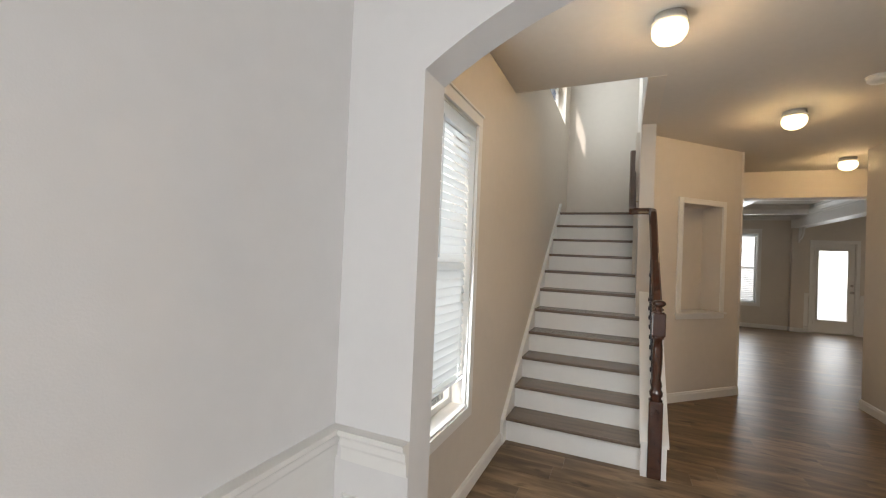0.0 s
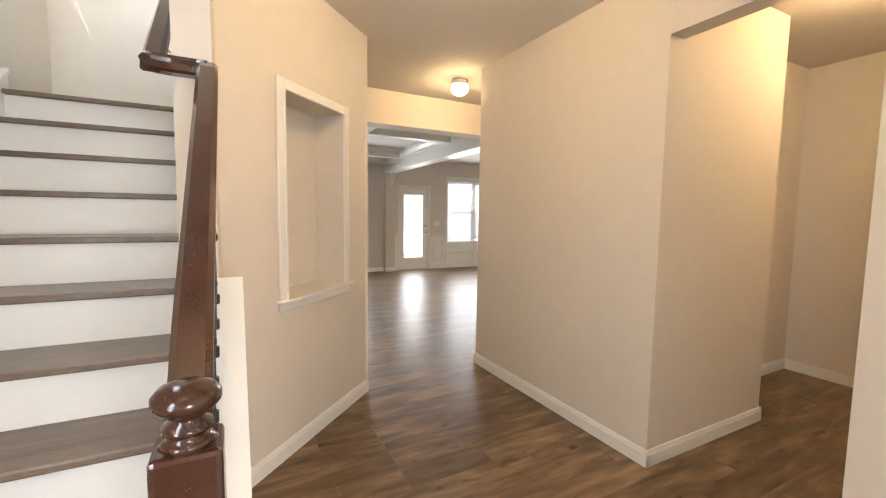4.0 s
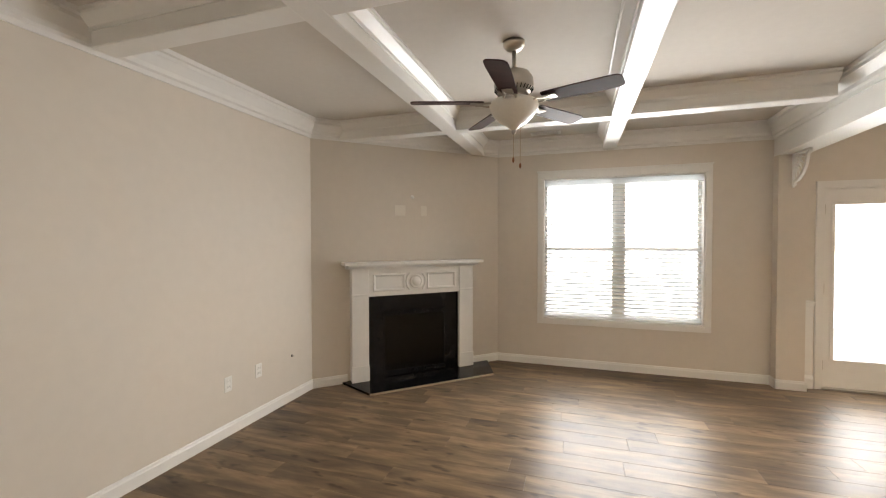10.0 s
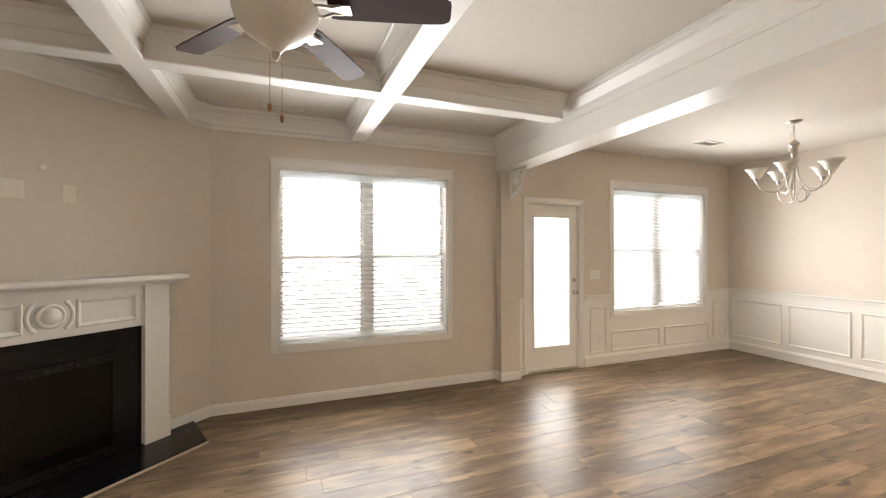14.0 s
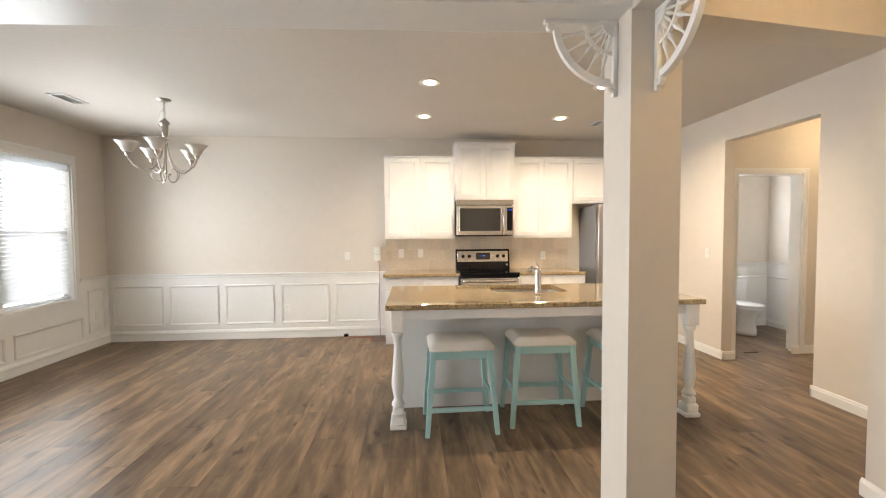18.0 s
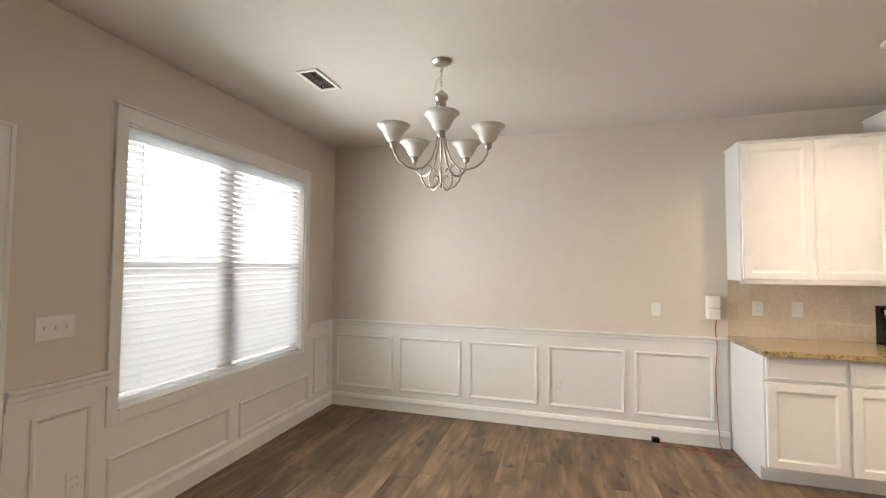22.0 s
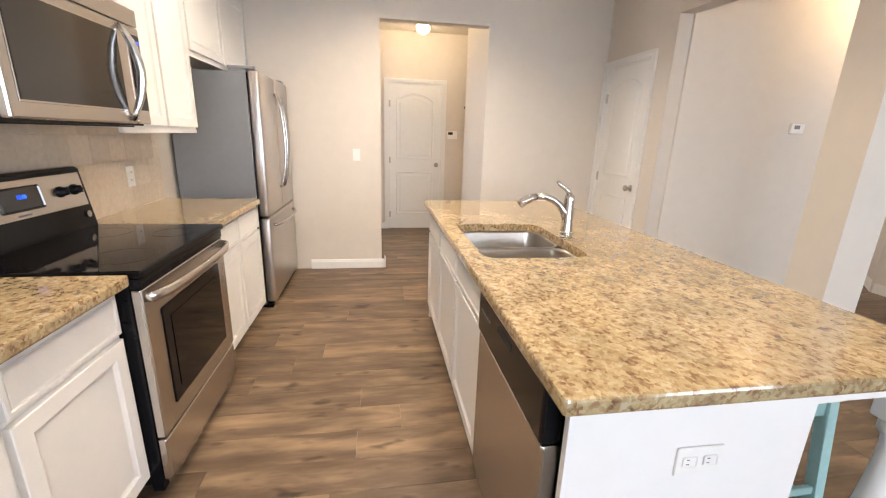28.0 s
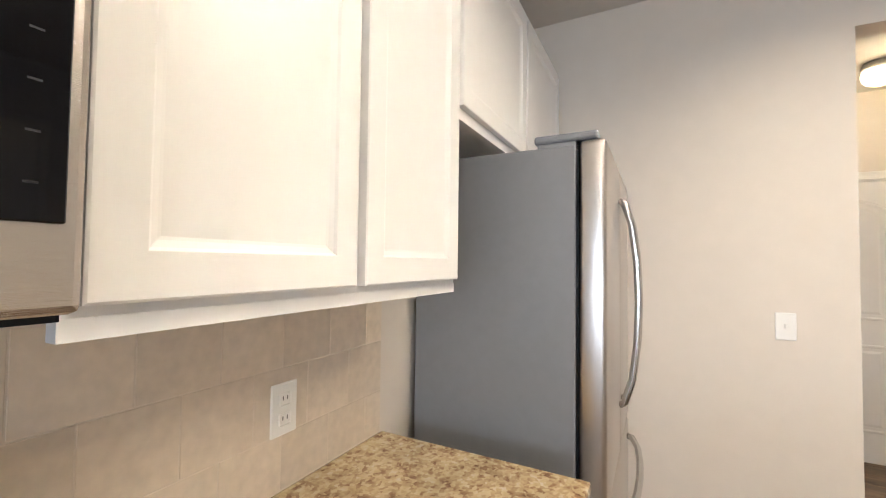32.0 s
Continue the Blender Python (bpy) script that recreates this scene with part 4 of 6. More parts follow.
# windows and blinds
def sash_window(name, m, w, h, twin, label, head=0.085, side=0.062):
    """A double-hung window in an opening w by h, facing -y; the origin is the opening's lower left corner."""
    win = thing(name, m, label, "window", kind="structure")
    bm = bmesh.new()
    for a, b, c, e in ((-side, 0, -side, h), (w, w + side, -side, h), (-side, w + side, h, h + head), (0, w, -side, 0)):
        bx(bm, a, b, -0.018, 0, c, e, 0.002)
    bx(bm, -side - 0.008, w + side + 0.008, -0.026, 0, h + head, h + head + 0.012)
    part("casing", bm, TRIM, win)
    bm = bmesh.new()
    for a, b, c, e in ((0, 0.012, 0, h), (w - 0.012, w, 0, h), (0.012, w - 0.012, h - 0.012, h)):
        bx(bm, a, b, 0.001, T - 0.004, c, e)
    part("window_jamb", bm, TRIM, win)
    part("window_sill", box(0.012, w - 0.012, -0.010, T - 0.004, 0.0, 0.016, 0.003), TRIM, win)
    units = ((0.012, w / 2 - 0.035), (w / 2 + 0.035, w - 0.012)) if twin else ((0.012, w - 0.012),)
    if twin:
        part("mullion", box(w / 2 - 0.035, w / 2 + 0.035, 0.085, T - 0.004, 0.016, h - 0.012), TRIM, win)
    for a, b in units:
        for z0, z1, yy in ((0.016, h / 2 + 0.018, 0.088), (h / 2 - 0.018, h - 0.012, 0.108)):
            bm = bmesh.new()
            f = 0.036
            for p, q, c, e in ((a, a + f, z0, z1), (b - f, b, z0, z1), (a + f, b - f, z0, z0 + f), (a + f, b - f, z1 - f, z1)):
                bx(bm, p, q, yy, yy + 0.020, c, e)
            sash = part("sash", bm, TRIM, win)
            p = part("pane", box(a + f, b - f, yy + 0.008, yy + 0.012, z0 + f, z1 - f), GLASS, sash)
            p.visible_shadow = False
        if twin:
            part("insect_screen", box(a + 0.004, b - 0.004, 0.114, 0.116, 0.018, h / 2 - 0.020), FLY_MESH, win, "fine grey fly screen outside the lower sash")
    return win


def blind(m, w, h, label, drop=0.0, tilt=18, pitch=0.0445):
    """A horizontal slat blind with valance, slats, ladder cords and bottom rail."""
    b = thing("window_blind", m, label, "blind", "white window blinds")
    part("valance", box(0.004, w - 0.004, -0.008, 0.010, h - 0.075, h - 0.004, 0.003), BLIND, b)
    part("headrail", box(0.008, w - 0.008, 0.012, 0.055, h - 0.045, h - 0.006), BLIND, b)
    me = bpy.data.meshes.new("slat")
    bm = bmesh.new()
    row = []
    for x in (0.010, w - 0.010):
        for k in range(7):
            y = -0.0245 + k * 0.049 / 6
            zz = 0.0045 * (1 - (y / 0.0245) ** 2)
            row.append((bm.verts.new((x, y, zz - 0.0012)), bm.verts.new((x, y, zz + 0.0012))))
    for k in range(6):
        p, q, u, v = row[k], row[k + 1], row[k + 7], row[k + 8]
        bm.faces.new((p[1], u[1], v[1], q[1]))
        bm.faces.new((p[0], q[0], v[0], u[0]))
        bm.faces.new((p[0], p[1], q[1], q[0]))
        bm.faces.new((u[0], v[0], v[1], u[1]))
    bm.faces.new((row[0][0], row[7][0], row[7][1], row[0][1]))
    bm.faces.new((row[6][0], row[6][1], row[13][1], row[13][0]))
    bm.to_mesh(me)
    bm.free()
    me.materials.append(BLIND)
    z, n = h - 0.085, 0
    r2 = random.Random(3)
    while z > drop + 0.05:
        s = new("slat", me)
        s.parent = b
        s.matrix_basis = pose(0, 0.035, z, tilt + r2.uniform(-1.5, 1.5), 0, 0)
        z -= pitch
    part("bottom_rail", box(0.010, w - 0.010, 0.014, 0.056, drop + 0.018, drop + 0.040, 0.004), BLIND, b)
    for x in ((0.14, w / 2, w - 0.14) if w > 1 else (0.10, w - 0.10)):
        part("ladder_cord", tube([(x, 0.0095, drop + 0.03), (x, 0.0095, h - 0.06)], 0.0012, 5), BLIND, b)
    part("wand", tube([(0.09, -0.014, h - 0.07), (0.088, -0.016, h - 0.75)], 0.004, 6), BLIND, b)
    return b


lw, lh = LWIN[1] - LWIN[0], LWIN[3] - LWIN[2]
dw, dh = DWIN[1] - DWIN[0], DWIN[3] - DWIN[2]
fw, fh = FWIN[1] - FWIN[0], FWIN[3] - FWIN[2]
sash_window("window_1", pose(LWIN[0], BACK, LWIN[2]), lw, lh, True, "twin white double-hung window of the living room")
sash_window("window_2", pose(DWIN[0], BACK, DWIN[2]), dw, dh, True, "twin white double-hung window of the dining area")
sash_window("window_3", pose(-1.42, FWIN[0], FWIN[2], 0, 0, 90), fw, fh, False, "tall narrow white foyer window", 0.062)
blind(pose(LWIN[0] + 0.012, BACK + 0.018, LWIN[2] + 0.016), lw - 0.024, lh - 0.03, "white slat blind lowered over the living room window", tilt=13)
blind(pose(DWIN[0] + 0.012, BACK + 0.018, DWIN[2] + 0.016), dw - 0.024, dh - 0.03, "white slat blind lowered over the dining window", tilt=52)
foyer_blind = blind(pose(-1.42 - 0.004, FWIN[0] + 0.012, FWIN[2] + 0.016, 0, 0, 90), fw - 0.024, fh - 0.03, "white slat blind lowered almost to the foyer sill", 0.13, tilt=68)
part("dining_window_apron", box(4.575, 6.415, BACK - 0.017, BACK, 0.49, 0.585, 0.002), TRIM, bpy.data.objects["window_2"])
# plain windows out of sight, added to let daylight in
sash_window("window_4", pose(1.6, -6.60, 0.7, 0, 0, 180), 2.0, 1.0, True, "unseen front room window added behind the walk for daylight")
stair_win = thing("window_5", pose(-1.42, 0, 0), "unseen upper stairwell window added beside the landing for daylight", "window", kind="structure")
bm = bmesh.new()
for a, b, c, e in ((SWIN[0], SWIN[1], 3.68, 3.88), (SWIN[0], SWIN[0] + 0.03, SWIN[2], SWIN[3]), (SWIN[1] - 0.03, SWIN[1], SWIN[2], SWIN[3]), (SWIN[0], SWIN[1], SWIN[3] - 0.03, SWIN[3])):
    bx(bm, -0.136, -0.100, a + 0.001, b - 0.001, c + 0.001, e - 0.001)
part("sash", bm, TRIM, stair_win)
part("pane", box(-0.120, -0.116, SWIN[0] + 0.01, SWIN[1] - 0.01, SWIN[2] + 0.005, SWIN[3] - 0.01), GLASS, stair_win).visible_shadow = False
sash_window("window_6", pose(6.88, -0.20, 1.25, 0, 0, -90), 0.60, 0.95, False, "small unseen powder room window added for daylight")


# niche trim
bm = bmesh.new()
u0, u1, z0, z1, q = 0.425, 1.015, 0.90, 2.03, 0.058
for a, b, c, d in ((u0 - q, u0, z0, z1 + q), (u1, u1 + q, z0, z1 + q), (u0, u1, z1, z1 + q)):
    bx(bm, a, b, -0.016, 0, c, d, 0.003)
for a, b, c, d in ((u0 - 0.012, u0, z0, z1 + 0.012), (u1, u1 + 0.012, z0, z1 + 0.012), (u0, u1, z1, z1 + 0.012)):
    bx(bm, a, b, -0.022, -0.016, c, d)
bx(bm, u0 - q - 0.015, u1 + q + 0.015, -0.040, 0.218, z0 - 0.012, z0 + 0.005, 0.004)
bx(bm, u0 - q, u1 + q, -0.018, 0, z0 - 0.060, z0 - 0.016, 0.003)
bm.transform(pose(-0.385, 0.505, 0, 0, 0, 45))
put(part("niche_trim", bm, TRIM), "white casing and sill round the hall recess", "trim", kind="structure")


# stairs
RISE, RUN, Y0, SX0, SX1 = 0.1822, 0.2360, -0.911, -1.42, STAIR_R
RAIL_SLOPE = 0.8205
NR = 11
stairs = thing("staircase", pose(0, 0, 0), "closed flight with white risers and grey brown treads", "staircase")
slope = RISE / RUN
for k in range(NR):
    y = Y0 + k * RUN
    part("riser", box(SX0 + 0.022, SX1, y, y + 0.02, k * RISE, (k + 1) * RISE - 0.026), TRIM, stairs)
    yb = y + RUN + 0.02 if k < NR - 1 else 2.20
    part("tread", box(SX0 + 0.022, SX1, y - 0.030, yb, (k + 1) * RISE - 0.026, (k + 1) * RISE, 0.006, 2), TREAD, stairs, "grey brown wood-look tread")


def sloped(x0, x1, y0, y1, lo, hi):
    """A board with a sloping lower and upper edge along y; lo and hi give z from y."""
    bm = bmesh.new()
    v = [bm.verts.new((x, y, f(y))) for x in (x0, x1) for y in (y0, y1) for f in (lo, hi)]
    for s in ((0, 1, 3, 2), (4, 6, 7, 5), (0, 4, 5, 1), (2, 3, 7, 6), (0, 2, 6, 4), (1, 5, 7, 3)):
        bm.faces.new([v[i] for i in s])
    return bm


ytop = Y0 + (NR - 1) * RUN
sk = lambda y: max((y - Y0) * slope + 0.24, 0.0)
part("wall_skirt", sloped(SX0 + 0.001, SX0 + 0.022, Y0 - 0.10, ytop + 0.06, lambda y: 0.0, sk), TRIM, stairs)
part("skirt_cap", sloped(SX0 + 0.001, SX0 + 0.030, Y0 - 0.10, ytop + 0.06, lambda y: sk(y), lambda y: sk(y) + 0.022), TRIM, stairs)
cap = lambda y: (y - Y0) * RAIL_SLOPE + 0.275
part("curb", sloped(SX1, -0.318, Y0 - 0.075, 0.118, lambda y: 0.0, cap), TRIM, stairs, "white sloping curb under the balusters")
part("curb_cap", sloped(SX1 - 0.008, -0.306, Y0 - 0.083, 0.118, cap, lambda y: cap(y) + 0.020), TRIM, stairs)
part("inner_skirt", sloped(SX1 - 0.036, SX1 - 0.012 - 0.0245, 0.12, ytop + 0.06, lambda y: (y - Y0) * slope - 0.1, sk), TRIM, stairs)

NX, NY = -0.390, Y0 - 0.045
newel = thing("newel_post", pose(NX, NY, 0), "glossy dark cherry turned newel post", "newel post")
part("block", box(-0.042, 0.042, -0.042, 0.042, 0, 0.50, 0.006, 2), CHERRY, newel)
part("turned_shaft", lathe([(0.040, 0.50), (0.030, 0.515), (0.040, 0.535), (0.041, 0.555), (0.030, 0.575), (0.036, 0.60), (0.026, 0.64), (0.032, 0.74), (0.031, 0.84), (0.026, 0.895), (0.036, 0.905), (0.040, 0.92)], 24), CHERRY, newel, smooth=True)
part("upper_block", box(-0.042, 0.042, -0.042, 0.042, 0.92, 1.075, 0.008, 2), CHERRY, newel)
part("finial", lathe([(0.036, 1.075), (0.030, 1.080), (0.022, 1.086), (0.031, 1.093), (0.031, 1.100), (0.020, 1.107), (0.022, 1.114), (0.034, 1.120), (0.042, 1.130), (0.042, 1.140), (0.034, 1.150), (0.018, 1.157), (0.004, 1.159)], 24), CHERRY, newel, smooth=True)

rail = thing("handrail", pose(0, 0, 0), "dark cherry stair handrail stepping onto the wall", "handrail")
hz = lambda y: (y - Y0) * RAIL_SLOPE + 0.275 + 0.79
RX = -0.395


def rail_run(pts):
    """A moulded handrail section along points."""
    bm = bmesh.new()
    prof = [(-0.030, -0.018), (-0.022, -0.026), (0.022, -0.026), (0.030, -0.018), (0.027, 0.004), (0.031, 0.016), (0.020, 0.030), (-0.020, 0.030), (-0.031, 0.016), (-0.027, 0.004)]
    rings = []
    P = [Vector(p) for p in pts]
    for i, p in enumerate(P):
        d = (P[min(i + 1, len(P) - 1)] - P[max(i - 1, 0)]).normalized()
        s = d.cross(Vector((0, 0, 1)))
        s = s.normalized() if s.length > 0.05 else Vector((1, 0, 0))
        u = s.cross(d)
        rings.append([bm.verts.new(p + s * a + u * b) for a, b in prof])
    for a, b in zip(rings, rings[1:]):
        for k in range(len(prof)):
            bm.faces.new((a[k], a[(k + 1) % len(prof)], b[(k + 1) % len(prof)], b[k]))
    bm.faces.new(rings[0]), bm.faces.new(rings[-1])
    return bm


part("lower_rail", rail_run([(RX, NY + 0.03, hz(NY + 0.03) - 0.03), (RX, NY + 0.2, hz(NY + 0.2)), (RX, -0.4, hz(-0.4)), (RX, 0.02, hz(0.02)), (RX, 0.075, hz(0.055))]), CHERRY, rail)
zt = hz(0.055)
part("offset_rail", rail_run([(RX, 0.075, zt), (RX - 0.03, 0.092, zt + 0.004), (-0.50, 0.092, zt + 0.004), (-0.555, 0.10, zt + 0.008)]), CHERRY, rail)
part("wall_rail", rail_run([(-0.560, 0.08, zt), (-0.560, 0.15, zt + 0.03), (-0.560, 0.30, zt + 0.16), (-0.560, 1.05, zt + 0.16 + 0.75 * RAIL_SLOPE)]), CHERRY, rail)
part("rail_return", box(-0.575, -0.505, 1.02, 1.06, zt + 0.16 + 0.75 * RAIL_SLOPE - 0.02, zt + 0.16 + 0.75 * RAIL_SLOPE + 0.02, 0.006), CHERRY, rail)
for y in (0.36, 0.92):
    zz = zt + 0.16 + (y - 0.30) * RAIL_SLOPE
    part("rail_bracket", tube([(-0.506, y, zz - 0.08), (-0.540, y, zz - 0.075), (-0.560, y, zz - 0.03)], 0.006, 8), BRASS, rail)


def baluster(y, twisted):
    z0, z1 = cap(y) + 0.020, hz(y) - 0.020
    h = z1 - z0
    b = thing("baluster", pose(RX, y, z0), "black wrought iron baluster with a %s shaft" % ("twisted" if twisted else "plain"), "baluster", "iron balusters")
    bm = bmesh.new()
    n, s = 40, 0.0068
    prev = None
    for k in range(n + 1):
        z = h * k / n
        t = min(max((k / n - 0.30) / 0.40, 0), 1) * math.pi * 3 if twisted else 0
        ring = [bm.verts.new((1.414 * s * math.cos(t + math.pi / 4 + j * math.pi / 2), 1.414 * s * math.sin(t + math.pi / 4 + j * math.pi / 2), z)) for j in range(4)]
        if prev:
            for j in range(4):
                bm.faces.new((prev[j], prev[(j + 1) % 4], ring[(j + 1) % 4], ring[j]))
        prev = ring
    part("shaft", bm, IRON, b)
    part("shoe", box(-0.014, 0.014, -0.014, 0.014, -0.008, 0.026, 0.004), IRON, b)
    if twisted:
        for f in (0.30, 0.70):
            part("knuckle", lathe([(0.009, -0.016), (0.015, -0.006), (0.015, 0.006), (0.009, 0.016)], 10), IRON, b).matrix_basis = pose(0, 0, h * f)


k, y = 0, Y0 + 0.03
while y < 0.09:
    baluster(y, k % 2 == 1)
    y += 0.083
    k += 1


# spandrel brackets
def spandrel(name, m, label):
    """A fretwork quarter bracket: local x out from the post, z down from the beam."""
    s = thing(name, m, label, "bracket", "fretwork brackets")
    R, t = 0.285, 0.012
    part("top_rail", box(0, R + 0.045, -t, t, -0.020, 0, 0.004, 2), TRIM, s)
    part("back_rail", box(0, 0.020, -t, t, -R - 0.050, -0.0205, 0.004, 2), TRIM, s)
    def ring(c, r0, r1, a0, a1, th, n):
        bm, prev = bmesh.new(), None
        for k in range(n + 1):
            a = radians(a0 + (a1 - a0) * k / n)
            q = [bm.verts.new((c[0] + r * math.cos(a), yy, c[1] - r * math.sin(a))) for r in (r0, r1) for yy in (-th, th)]
            if prev:
                for e, f in ((0, 1), (1, 3), (3, 2), (2, 0)):
                    bm.faces.new((prev[e], prev[f], q[f], q[e]))
            else:
                bm.faces.new((q[0], q[1], q[3], q[2]))
            prev = q
        bm.faces.new((prev[0], prev[1], prev[3], prev[2]))
        return bm
    part("arc", ring((0.012, -0.012), R - 0.036, R - 0.006, 5, 85, t, 20), TRIM, s)
    part("inner_arc", ring((0.012, -0.012), 0.128, 0.140, 6, 84, 0.008, 12), TRIM, s)
    part("scroll_tip", ring((R + 0.014, -0.030), 0.004, 0.019, -60, 200, t, 10), TRIM, s)
    part("scroll_tip", ring((0.030, -R - 0.014), 0.004, 0.019, -110, 150, t, 10), TRIM, s)
    part("hub", ring((0.018, -0.018), 0.006, 0.052, 0, 90, 0.010, 8), TRIM, s)
    for k in range(1, 6):
        a = math.pi / 2 * k / 6
        bm = lathe([(0.004, 0.0), (0.005, 0.018), (0.009, 0.030), (0.005, 0.042), (0.004, 0.060), (0.005, 0.082), (0.010, 0.100), (0.0105, 0.112), (0.006, 0.130), (0.004, 0.160), (0.006, 0.196)], 8)
        part("spindle", bm, TRIM, s, smooth=True).matrix_basis = pose(0.016 + 0.050 * math.cos(a), 0, -0.016 - 0.050 * math.sin(a), 0, 90 + math.degrees(a), 0)
    return s


spandrel("spandrel_bracket", pose(0.462, 2.945, 2.356), "white fretwork bracket under the hall header")
spandrel("spandrel_bracket", pose(2.794, 2.945, 2.356, 0, 0, 180), "white fretwork bracket beside the column")
spandrel("spandrel_bracket", pose(2.915, 3.056, 2.369, 0, 0, 88.4), "white fretwork bracket under the dropped beam")
spandrel("spandrel_bracket", pose(3.04, 7.909, 2.369, 0, 0, -90), "white fretwork bracket on the pilaster")


# fireplace; local x along the angled wall, facing -y
fpm = Matrix.Translation((FC.x, FC.y, 0)) @ pose(0, 0, 0, 0, 0, math.degrees(math.atan2(FD.y, FD.x)))
fire = thing("fireplace", fpm, "cream mantel with a black surround and dark firebox", "fireplace")
A, Bx, OZ = 0.39, 1.84, 0.915
o0, o1 = 0.57, 1.66
part("hearth", prism(((0.30, -0.002), (0.47, -0.46), (1.90, -0.46), (2.10, -0.002)), 0.001, 0.022), SLAB, fire, "glossy black granite hearth slab")
part("hearth_edge", box(0.47, 1.90, -0.476, -0.461, 0.001, 0.020, 0.004), EDGE_WOOD, fire, "pale wood strip edging the hearth")
for a, b, c, d in ((o0 - 0.01, o0 + 0.17, 0.022, 0.93), (o1 - 0.17, o1 + 0.01, 0.022, 0.93), (o0 + 0.17, o1 - 0.17, 0.75, 0.93)):
    part("surround_slab", box(a, b, -0.055, -0.001, c, d), SLAB, fire, "black granite surround slab")
bm = bmesh.new()
bx(bm, o0 + 0.17, o1 - 0.17, -0.020, -0.004, 0.022, 0.75)
part("firebox", bm, SOOT, fire, "dark brick firebox back")
bm = bmesh.new()
for a, b, c, d in ((o0 + 0.17, o0 + 0.19, 0.03, 0.745), (o1 - 0.19, o1 - 0.17, 0.03, 0.745), (o0 + 0.19, o1 - 0.19, 0.69, 0.745), (o0 + 0.19, o1 - 0.19, 0.03, 0.09)):
    bx(bm, a, b, -0.062, -0.022, c, d, 0.002)
part("firebox_frame", bm, BLACK, fire)
part("fire_screen", box(o0 + 0.19, o1 - 0.19, -0.050, -0.046, 0.09, 0.69), clear_glass("smoked_glass", (0.22, 0.18, 0.16), 0.02), fire, "smoked glass fire screen")
for a, b in ((A, o0), (o1, Bx)):
    part("pilaster", box(a, b, -0.10, -0.001, 0.022, 1.215, 0.003), TRIM, fire)
    part("plinth", box(a - 0.008, b + 0.004, -0.112, -0.1005, 0.022, 0.19, 0.004), TRIM, fire)
    part("pilaster_cap", box(a - 0.008, b + 0.004, -0.110, -0.1005, 0.93, 0.95, 0.003), TRIM, fire)
bm = box(o0, o1, -0.085, -0.001, OZ, 1.215, 0.002)
part("frieze", bm, TRIM, fire)
for a, b in ((o0 + 0.05, 0.985), (1.245, o1 - 0.05)):
    bm = bmesh.new()
    panel_frame(bm, (a, -0.085), (b, -0.085), 0.965, 1.155, (0, -1))
    part("frieze_moulding", bm, TRIM, fire)
part("medallion", lathe([(0.078, 0), (0.078, 0.012), (0.066, 0.020), (0.058, 0.014), (0.050, 0.014), (0.046, 0.022), (0.004, 0.026)], 28), TRIM, fire, "round carved medallion", True).matrix_basis = pose(1.115, -0.085, 1.06, 90, 0, 0)
for s in (-1, 1):
    part("medallion_scroll", tube([(1.115 + s * 0.115 * math.cos(a), -0.087, 1.06 + 0.115 * math.sin(a)) for a in [radians(q) for q in range(-50, 51, 10)]], 0.014, 8), TRIM, fire)
bm = bmesh.new()
prof = ((0, 0), (0.012, 0), (0.018, 0.012), (0.034, 0.022), (0.062, 0.032), (0.066, 0.040), (0, 0.040))
sweep(bm, prof, (A - 0.05, -0.10, 1.215), (Bx + 0.05, -0.10, 1.215), (0, -1))
bx(bm, A - 0.05, Bx + 0.05, -0.10, -0.001, 1.215, 1.255)
part("bed_moulding", bm, TRIM, fire)
part("mantel_shelf", box(0.295, 1.93, -0.205, -0.001, 1.255, 1.288, 0.006, 2), TRIM, fire)


# kitchen along the east wall; local x runs south along the wall, y into the wall
def kpose(y):
    return pose(EAST, y, 0, 0, 0, -90)


def leaf(parent, name, x0, x1, z0, z1, y, frame=0.052):
    return part(name, panel_face(bmesh.new(), x0, x1, z0, z1, y, 0.020, frame), CABINET, parent)


def base_cabinet(m, w, units, label, depth=0.575, toe=True):
    c = thing("base_cabinet", m, label, "cabinet", "white base cabinets")
    bm = box(0, w, -depth, -0.002, 0.105, 0.873)
    part("body", bm, CABINET, c)
    part("toe_kick", box(0.0, w, -depth + 0.07, -0.002, 0.001, 0.105), CABINET, c)
    u = w / units
    for k in range(units):
        a, b = k * u + 0.012, (k + 1) * u - 0.012
        part("drawer_front", panel_face(bmesh.new(), a, b, 0.715, 0.858, -depth - 0.020, 0.020, 0.014, 0.003, 0.006), CABINET, c)
        leaf(c, "door", a, b, 0.125, 0.695, -depth - 0.020)
    return c


def wall_cabinet(m, w, z0, z1, depth, label, cols=2):
    c = thing("wall_cabinet", m, label, "cabinet", "white wall cabinets")
    part("body", box(0, w, -depth, -0.002, z0, z1), CABINET, c)
    part("crown_strip", box(-0.006, w + 0.006, -depth - 0.010, -0.002, z1, z1 + 0.022, 0.003), CABINET, c)
    part("light_rail", box(0.0, w, -depth - 0.002, -depth + 0.018, z0 - 0.022, z0), CABINET, c)
    u = w / cols
    for k in range(cols):
        leaf(c, "door", k * u + 0.012, (k + 1) * u - 0.012, z0 + 0.012, z1 - 0.012, -depth - 0.020)
    return c


YC = 4.325
base_cabinet(kpose(YC), 0.940, 2, "white two-door base cabinet beside the range")
base_cabinet(kpose(2.608), 0.885, 2, "white two-door base cabinet beside the refrigerator")
wall_cabinet(kpose(4.335), 0.935, 1.375, 2.430, 0.275, "tall white two-door wall cabinet")
